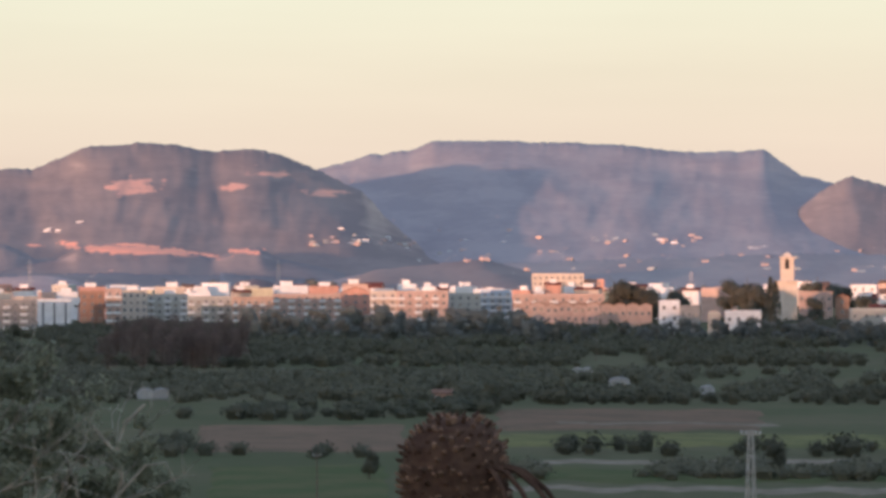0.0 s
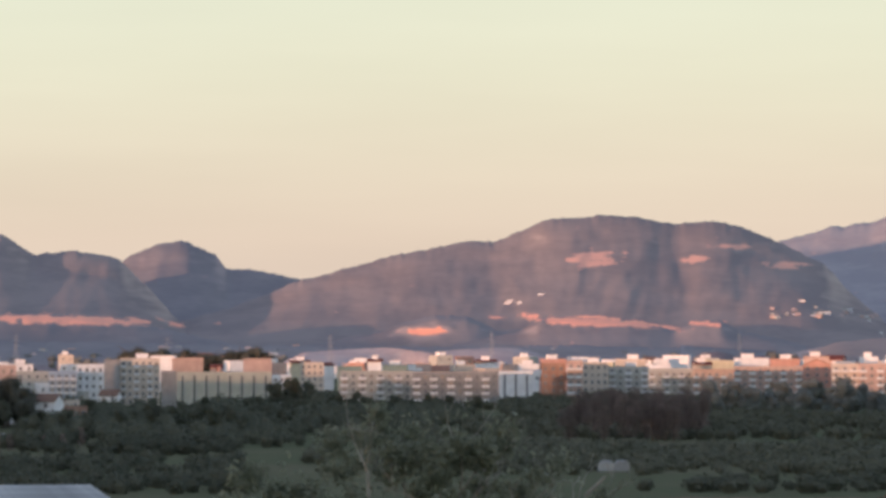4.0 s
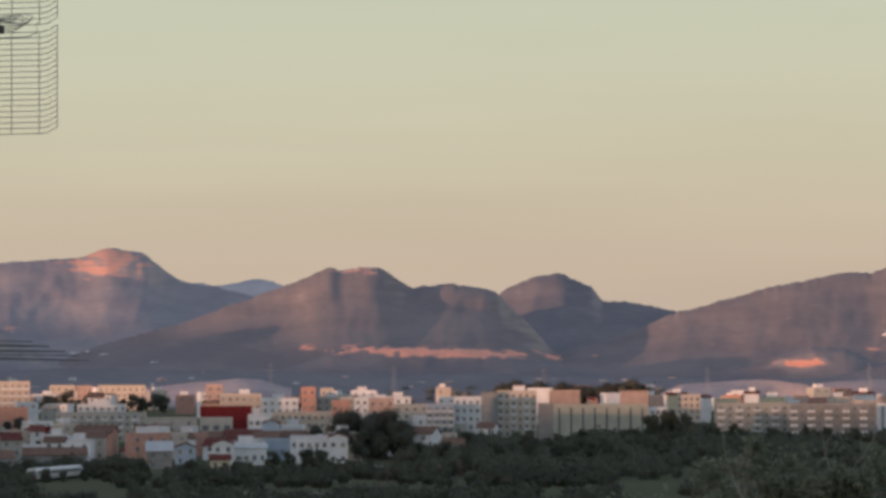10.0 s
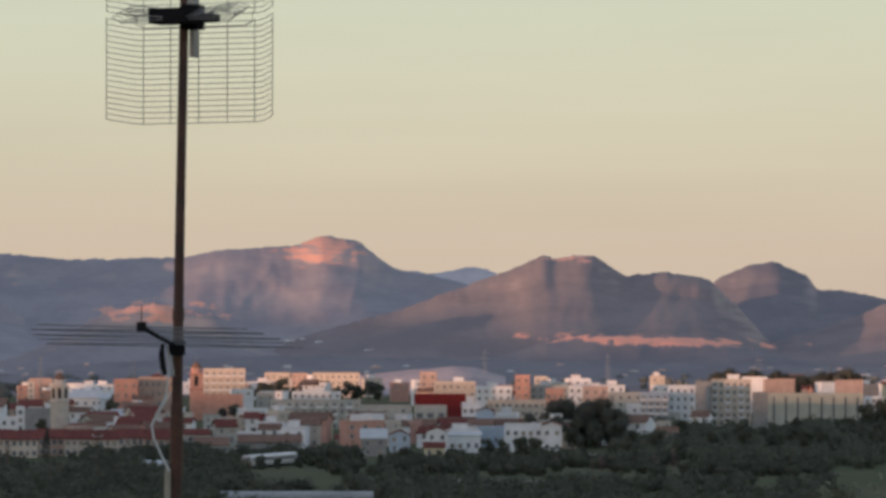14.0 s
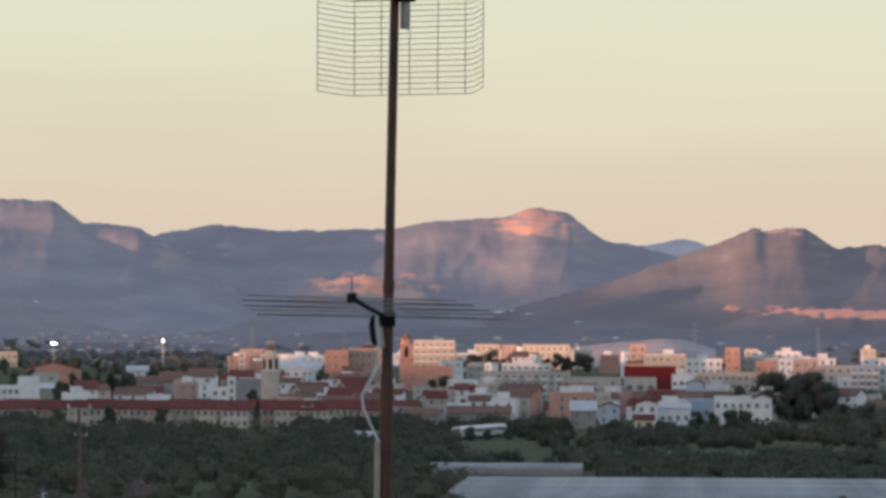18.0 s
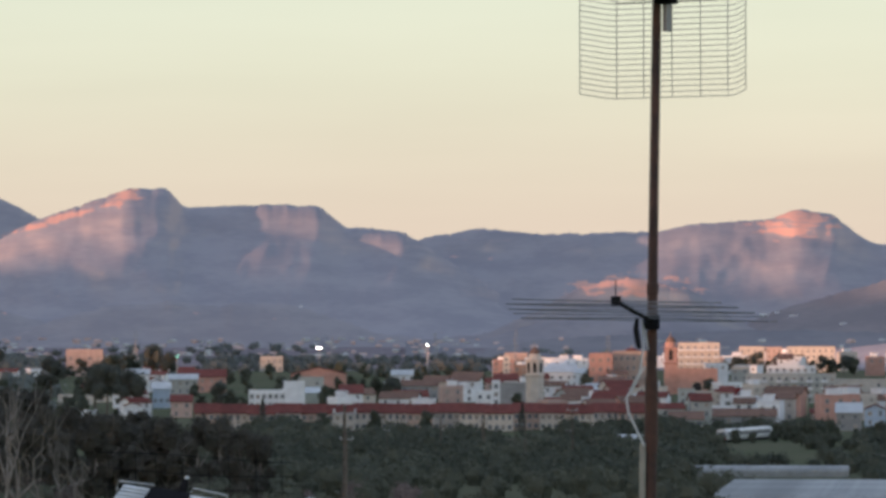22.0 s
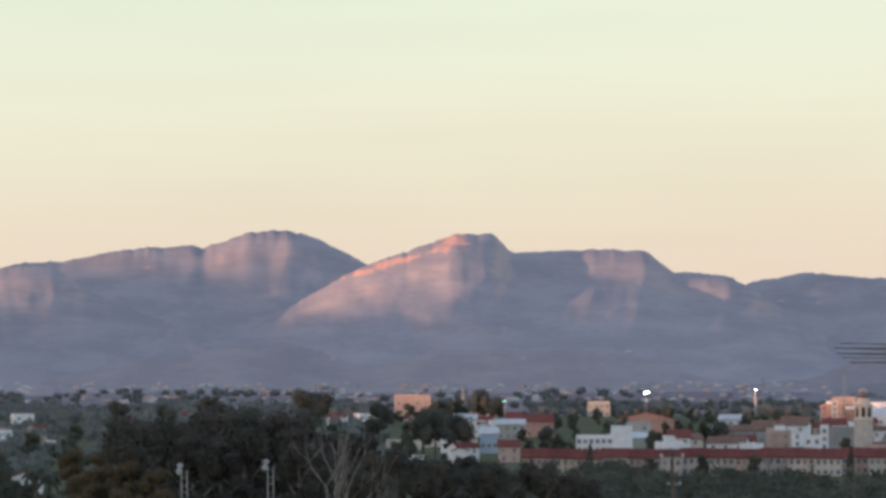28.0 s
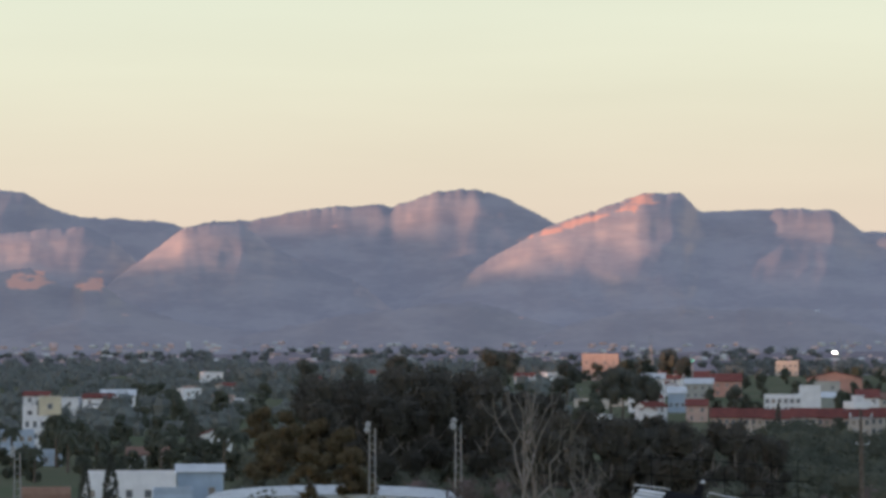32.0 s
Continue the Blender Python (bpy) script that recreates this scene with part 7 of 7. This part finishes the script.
slope_villa(13.22, 0.23, 5.8)
slope_villa(17.94, 0.22, 9.4)
slope_villa(18.09, 0.24, 5.8)
slope_villa(-8.92, 0.36, 4.3)
car(-8.62, 716, 15, CARS[1])
car(-9.05, 730, 60, CARS[0])
car(-9.45, 722, 100, CARS[2])
car(-9.8, 734, 140, CARS[0])
car(-9.25, 712, 20, CARS[0])
car(-8.8, 738, 80, CARS[0])


# ---- close to the camera: aerials, palm, olive tree ----
def rise(d, e):
    return EYE + d * math.tan(radians(e))


def wire(points, r, mat, n=5):
    return mesh("wire", *tube(points, r, n), mat)


MAST_A, MAST_D = -4.16, 15.5
MAST_Z = g(MAST_D)


def mast_x(z):
    return 0.0124 * (z - 4.70) - 0.004 * math.sin((z - 4.0) * 1.4)


def antenna_mast():
    ob = thing("antenna_mast", pose(*at(MAST_A, MAST_D, MAST_Z), 0, 0, -MAST_A), "thin rusty steel aerial mast, slightly bent", "mast")
    zs = [-0.2, 1.5, 3.0, 4.0, 4.6, 5.0, 5.4, 5.8, 6.2, 6.6, 7.0]
    part("pole", mesh("pole", *tube([(mast_x(z), 0, z) for z in zs], [0.027, 0.025, 0.023, 0.0215, 0.0212, 0.0205, 0.0185, 0.0175, 0.017, 0.0165, 0.016], 12), RUST), ob)
    part("sleeve", mesh("sleeve", *tube([(mast_x(z), 0, z) for z in (4.78, 4.82, 5.02, 5.06)], [0.023, 0.0245, 0.0245, 0.023], 12), RUST), ob)
    part("collar", mesh("collar", *tube([(mast_x(z), 0, z) for z in (5.36, 5.37, 5.40, 5.41)], [0.019, 0.022, 0.022, 0.019], 12), RUST), ob)
    k = 0.002078
    cable = [(-17, 5.26), (-15, 5.165), (-20, 5.085), (-44, 4.98), (-40, 4.93), (-24, 4.86), (-12, 4.81)]
    part("cable", mesh("cable", *tube([(mast_x(z) + x * k, -0.03, z) for x, z in cable], 0.0048, 6), SLAT), ob, "loose white aerial cable")
    part("cable", mesh("cable", *tube([(mast_x(z) + x * k, -0.03, z) for x, z in ((-44, 4.98), (-30, 5.03), (-12, 5.10))], 0.004, 6), SLAT), ob, "loose white aerial cable")
    part("conduit", mesh("conduit", *tube([(mast_x(z) - 0.03, -0.012, z) for z in (4.82, 4.5, 3.0, 0.0)], 0.012, 8), CONCRETE), ob, "pale conduit tied to the mast")
    for z in (4.1, 4.55):
        part("tie", mesh("tie", *tube([(mast_x(z) - 0.014, 0, z), (mast_x(z) - 0.014, 0, z + 0.015)], 0.035, 10), BLACK), ob)


antenna_mast()


def grid_antenna():
    """A panel aerial: two wire reflectors with bent edges, and loops on a dark box between them."""
    ob = thing("grid_antenna", pose(*at(MAST_A, MAST_D, MAST_Z), 0, 0, -MAST_A) @ pose(mast_x(6.4) + 0.038, 0.0, 0.012, 0, 0, -25), "wire grid television aerial on the mast", "aerial")
    hw, b = 0.335, 0.235
    for z0 in (6.079, 6.478):
        for i in range(19):
            z = z0 + 0.372 * i / 18
            dz = 0.016
            part("wire", wire([(-hw, -0.045, z + dz), (-b - 0.03, 0.028, z + 0.003), (-b, 0.04, z), (b, 0.04, z), (b + 0.03, 0.028, z + 0.003), (hw, -0.045, z + dz)], 0.0016, WIRE, 4), ob)
        for x in (-hw, -0.225, -0.115, 0.0, 0.115, 0.225, hw):
            y, dz = (-0.045, 0.016) if abs(x) == hw else (0.042, 0.0)
            part("upright", wire([(x, y, z0 + dz), (x, y, z0 + 0.372 + dz)], 0.0018, WIRE, 4), ob)
    part("bracket", mesh("bracket", *join(box(-0.016, 0.0, -0.005, 0.045, 6.32, 6.60), box(-0.03, 0.005, -0.022, 0.03, 6.50, 6.53)), STEEL), ob)
    part("dipole_box", mesh("dipole_box", *join(box(-0.11, 0.05, -0.16, -0.05, 6.435, 6.49), box(-0.07, 0.10, -0.05, 0.01, 6.445, 6.475), box(-0.03, 0.03, -0.05, 0.03, 6.42, 6.51)), BLACK), ob)
    for sx in (-1, 1):
        for i in range(4):
            y, z = -0.17 + 0.035 * i, 6.455 + 0.012 * i
            loop = [(sx * 0.05, y, z), (sx * 0.22, y - 0.01, z + 0.018), (sx * 0.25, y, z + 0.004), (sx * 0.22, y + 0.01, z - 0.016), (sx * 0.05, y + 0.01, z - 0.008)]
            part("dipole_loop", wire(loop, 0.0022, ALU, 5), ob)
        part("dipole_loop", wire([(sx * 0.04, 0.0, 6.43), (sx * 0.2, 0.0, 6.43), (sx * 0.235, 0.0, 6.445), (sx * 0.235, 0, 6.48)], 0.002, WIRE, 5), ob)


grid_antenna()


def yagi_antenna():
    ob = thing("yagi_antenna", pose(*at(MAST_A, MAST_D, MAST_Z), 0, 0, -MAST_A), "radio aerial with thin horizontal rods on a short boom", "aerial")
    far, near = Vector((mast_x(5.26), 0.02, 5.262)), Vector((-0.125, -0.62, 5.335))
    part("boom", mesh("boom", *tube([far + Vector((0.02, 0.05, -0.004)), (far + near) / 2, near], 0.0085, 8), BLACK), ob)
    part("clamp", mesh("clamp", *box(-0.03, 0.03, -0.035, 0.035, 5.235, 5.29), BLACK), ob)
    part("tip_block", mesh("tip_block", *box(-0.142, -0.108, -0.65, -0.60, 5.318, 5.352), BLACK), ob)
    part("tip_rod", wire([near, near + Vector((0, 0, 0.075))], 0.002, BLACK), ob)
    for i in range(8):
        c = far.lerp(near, 0.08 + 0.9 * i / 7)
        w = (0.47, 0.45, 0.46, 0.43, 0.44, 0.40, 0.41, 0.37)[i]
        tip = (0.004, -0.006, 0.002, 0.006, -0.003, 0.005, -0.004, 0.003)[i]
        part("element", wire([c + Vector((-w, -0.01, 0.006 + tip)), c, c + Vector((w, 0.01, -0.008 + tip))], 0.0028, ALU, 6), ob)
    part("balun", mesh("balun", *tube([(-0.052, -0.12, 5.275), (-0.056, -0.12, 5.24), (-0.05, -0.12, 5.19), (-0.042, -0.12, 5.165)], [0.006, 0.0105, 0.0105, 0.008], 8), BLACK), ob)
    part("lead", mesh("lead", *tube([(-0.04, -0.1, 5.27), (-0.02, -0.06, 5.22), (-0.012, -0.03, 5.16)], 0.003, 5), SLAT), ob, "thin white lead")


yagi_antenna()

PANEL_A = -10.796
PANEL_E = -2.379
PANEL_D = 20.0


def slatted_antenna():
    """A tilted aerial box with pale slats on both wings of a dark middle, on a concrete post."""
    gz = g(PANEL_D)
    zc = rise(PANEL_D, PANEL_E) - gz
    ob = thing("slatted_antenna", pose(*at(PANEL_A, PANEL_D, gz), 0, 0, -PANEL_A), "tilted aerial box with white slats and dark middle", "aerial")
    tl, tr, br, bl = Vector((-0.189, 0.12, 0.1045)), Vector((0.28, 0.12, 0.027)), Vector((0.197, -0.12, -0.110)), Vector((-0.288, -0.12, -0.024))
    n = (tr - tl).cross(tl - bl).normalized()
    if n.y > 0:
        n = -n

    def spot(u, v, lift):
        return (tl.lerp(tr, u)).lerp(bl.lerp(br, u), v) + n * lift + Vector((0, 0, zc))

    def slab(u0, u1, v0, v1, l0, l1):
        p = [spot(u, v, l) for l in (l0, l1) for u, v in ((u0, v0), (u1, v0), (u1, v1), (u0, v1))]
        return p, [(3, 2, 1, 0), (4, 5, 6, 7), (0, 1, 5, 4), (1, 2, 6, 5), (2, 3, 7, 6), (3, 0, 4, 7)]

    back = part("back", mesh("back", *slab(0, 1, 0, 1, -0.03, 0.0), BLACK), ob)
    part("middle", mesh("middle", *slab(0.285, 0.68, -0.02, 1.02, 0.003, 0.022), BLACK), ob, "dark middle panel")
    for u0, u1, k in ((0.01, 0.275, 8), (0.69, 0.99, 8)):
        for i in range(k):
            v0 = 0.02 + 0.97 * i / k
            part("slat", mesh("slat", *slab(u0, u1, v0, v0 + 0.52 / k, 0.003, 0.016), SLAT), back)
    k = 0.00268

    def spot_at(x, y, dy=0.13):
        return Vector(((x - 577.5) * k, dy, -(y - 720) * k + zc))
    part("hoop", mesh("hoop", *tube([spot_at(496, 688), spot_at(500, 671), spot_at(562, 679), spot_at(564, 694)], 0.004, 6), SLAT), ob, "thin pale wire hoop")
    part("hoop", mesh("hoop", *tube([spot_at(629, 692), spot_at(632, 685), spot_at(692, 698), spot_at(694, 712)], 0.004, 6), SLAT), ob, "thin pale wire hoop")
    part("knob", mesh("knob", *tube([spot_at(611, 700), spot_at(614, 684), spot_at(619, 670)], [0.02, 0.022, 0.012], 8), BLACK), ob)
    part("cap", mesh("cap", *dome(*spot_at(621, 668), 0.012, 0.012, 0.014, 3, 8), SLAT), ob, "small white cap")
    part("post", mesh("post", *tube([spot_at(608, 764, 0.0), spot_at(592, 882, 0.0), (-0.12, 0, -0.2)], [0.024, 0.042, 0.06], 12), CONCRETE), ob, "tapered concrete post")
    part("stay", mesh("stay", *tube([spot_at(578, 752, 0.02), spot_at(563, 882, 0.02), (-0.30, 0.05, -0.2)], 0.0115, 8), SLAT), ob, "slim white steel stay")
    part("bracket", mesh("bracket", *tube([spot_at(612, 752, 0.0), spot_at(606, 772, 0.0)], 0.03, 8), BLACK), ob)
    part("cord", mesh("cord", *tube([spot_at(637, 760, 0.0), spot_at(642, 790, 0.0), spot_at(646, 812, 0.0)], 0.006, 6), BLACK), ob)


slatted_antenna()


def wire_screen():
    """A see-through screen of thin dark wires behind the slatted aerial."""
    d = 22.0
    gz = g(d)
    ob = thing("wire_screen", pose(*at(PANEL_A, d, gz), 0, 0, -PANEL_A), "loose screen of thin dark wires", "fence")
    z0, k = rise(d, PANEL_E) - gz, 0.00295
    for i in range(8):
        x = (-95 + 43 * i) * k
        part("upright", wire([(x, 0, -0.2), (x + 0.02, 0, z0 - 0.3), (x + 0.015 * math.sin(i * 2.1), 0, z0 + 0.27 + 0.05 * math.sin(i * 1.3))], 0.002, BLACK, 4), ob)
    for i in range(11):
        z = z0 + (100 - 29 * i) * k
        part("strand", wire([((-115 + 58 * j) * k, 0.004, z - 0.05 * (j / 6) + 0.009 * math.sin(i * 1.7 + j * 0.9)) for j in range(7)], 0.002, BLACK, 4), ob)


wire_screen()


def palm_stump():
    a, d = 13.88, 45.0
    h = rise(d, -2.04) - g(d)
    ob = thing("palm_stump", pose(*at(a, d, g(d)), 0, 0, -a), "dead palm head bristling with cut frond stubs", "palm")
    prof = [(0.34, -0.3), (0.32, 2.0), (0.36, h - 2.2), (0.46, h - 1.6), (0.56, h - 1.0), (0.575, h - 0.6), (0.52, h - 0.32), (0.39, h - 0.13), (0.2, h - 0.03), (0.08, h)]
    part("trunk", mesh("trunk", *lathe(prof, 20), PALM_OLD), ob)
    r = np.random.default_rng(5)
    shapes = []
    for i in range(5):
        w, l, t = 0.026 + 0.012 * r.random(), 0.045 + 0.05 * r.random(), 0.018
        v = [(-w, -t, 0), (w, -t, 0), (w * 0.8, t, 0), (-w * 0.8, t, 0), (-w * 0.7, -t * 0.5, l), (w * 0.6, -t * 0.8, l * 0.9), (w * 0.5, t * 0.7, l * 1.05), (-w * 0.6, t * 0.6, l * 1.1)]
        shapes.append(mesh("frond_stub", v, box(0, 1, 0, 1, 0, 1)[1], PALM_CUT if i < 3 else PALM_OLD))
    for i in range(290):
        q = i * 2.39996
        z = h - 1.25 + 1.22 * (i / 290) ** 0.8
        rad = float(np.interp(z, [p[1] for p in prof], [p[0] for p in prof])) - 0.02
        up = 0.35 + 0.9 * max(0, (z - h + 0.5) / 0.5)
        out = Vector((math.cos(q), math.sin(q), up + 0.25 * r.normal())).normalized()
        m = Matrix.Translation((rad * math.cos(q), rad * math.sin(q), z + 0.03 * r.normal())) @ out.to_track_quat("Z", "Y").to_matrix().to_4x4() @ Matrix.Rotation(r.random() * 1.2 - 0.6, 4, "Z")
        part("frond_stub", shapes[int(r.integers(5))], ob, m=m)
    for q, l, drop in ((-0.45, 0.75, 0.6), (-0.7, 0.7, 0.7), (-0.2, 0.62, 0.55), (-0.9, 0.5, 0.6), (-0.05, 0.8, 0.75)):
        pts = [(0.5 * math.cos(q) + l * k * math.cos(q), 0.5 * math.sin(q) + l * k * math.sin(q), h - 0.52 - drop * k * k) for k in (0, 0.3, 0.6, 0.85, 1.0)]
        part("dry_frond", mesh("dry_frond", *tube(pts, [0.022, 0.03, 0.028, 0.018, 0.004], 5), PALM_OLD), ob)
    for q in (0.2, 2.0, 3.5, 5.0):
        part("crown_spike", mesh("crown_spike", *tube([(0.08 * math.cos(q), 0.08 * math.sin(q), h - 0.03), (0.13 * math.cos(q), 0.13 * math.sin(q), h + 0.05)], [0.025, 0.006], 5), PALM_OLD), ob)


palm_stump()


def olive_tree():
    a, d = 7.35, 62.0
    h = rise(d, -0.80) - g(d)
    ob = thing("olive_tree", pose(*at(a, d, g(d)), 0, 0, -a), "grey-green olive tree with loose feathery foliage", "tree")
    r = np.random.default_rng(12)
    out = []
    for q, lean in ((0.3, 0.35), (2.2, 0.3), (3.6, 0.4), (5.2, 0.35), (1.2, 0.15)):
        branching(Vector((0, 0, h * 0.45)), Vector((lean * math.cos(q), lean * math.sin(q) * 0.6, 0.8)).normalized(), h * 0.17, 0.10, 5, r, out, 0.5, 2, 0.08)
    part("trunk", mesh("trunk", *tube([(0.1, 0, -0.3), (0.0, 0, h * 0.2), (-0.1, 0, h * 0.36), (0, 0, h * 0.47)], [0.32, 0.24, 0.2, 0.17], 10), BARK), ob)
    for b in out[:36]:
        part("branch", mesh("branch", *b, BARK_OLIVE), ob)
    tagged(part("twigwork", mesh("twigwork", *join(*out[36:]), BARK_OLIVE), ob), kind="stuff")
    frame_ = [(-1.9, h - 1.7, 1.4, 0.9), (-0.6, h - 0.9, 1.2, 0.8), (0.5, h - 0.7, 1.1, 0.7), (1.4, h - 1.7, 1.2, 1.0), (-2.7, h - 2.3, 1.0, 0.8), (2.3, h - 2.8, 1.0, 0.9), (0, h - 2.2, 2.4, 1.3), (0, h - 3.6, 3.0, 1.4)]
    blobs = []
    for i in range(190):
        bx, bz, rx, rz = frame_[int(r.choice(8, p=[0.12, 0.1, 0.09, 0.12, 0.09, 0.1, 0.18, 0.2]))]
        u = r.normal(size=3) * 0.5
        s = 0.16 + 0.2 * r.random()
        blobs.append((bx + rx * u[0], 1.1 * u[1], bz + rz * u[2], s, s, s * 0.8))
    c, o = lobes(22000, blobs, r, 0.25)
    c = np.concatenate([c, lobes(2500, [(b[0], 0, b[1], b[2], 1.2, b[3]) for b in frame_], r, 0.2)[0]])
    tagged(part("leaves", quads("leaves", c, 0.09, LEAF_OLIVE, r, 0.42), ob), "narrow grey-green leaves", kind="stuff")
    # a half-bare pale limb that leans out of the crown
    limb = [(1.55, -0.4, h - 3.3), (2.0, -0.5, h - 2.6), (2.18, -0.5, h - 2.3), (2.1, -0.5, h - 1.75), (2.25, -0.5, h - 1.35)]
    part("branch", mesh("branch", *tube(limb, [0.05, 0.04, 0.032, 0.024, 0.012], 7), BARK_OLIVE), ob, "bare pale branch")
    for pts in ([(2.0, -0.5, h - 2.6), (2.5, -0.5, h - 2.05), (2.8, -0.5, h - 2.0), (2.95, -0.5, h - 2.3)], [(2.12, -0.5, h - 1.9), (1.85, -0.5, h - 1.6), (1.75, -0.5, h - 1.45)], [(2.2, -0.5, h - 1.45), (2.5, -0.5, h - 1.15)], [(1.6, -0.4, h - 3.0), (1.5, -0.45, h - 2.3), (1.35, -0.4, h - 1.9)]):
        part("branch", mesh("branch", *tube(pts, [0.03, 0.024, 0.018, 0.008][:len(pts)], 6), BARK_OLIVE), ob, "bare pale branch")


olive_tree()
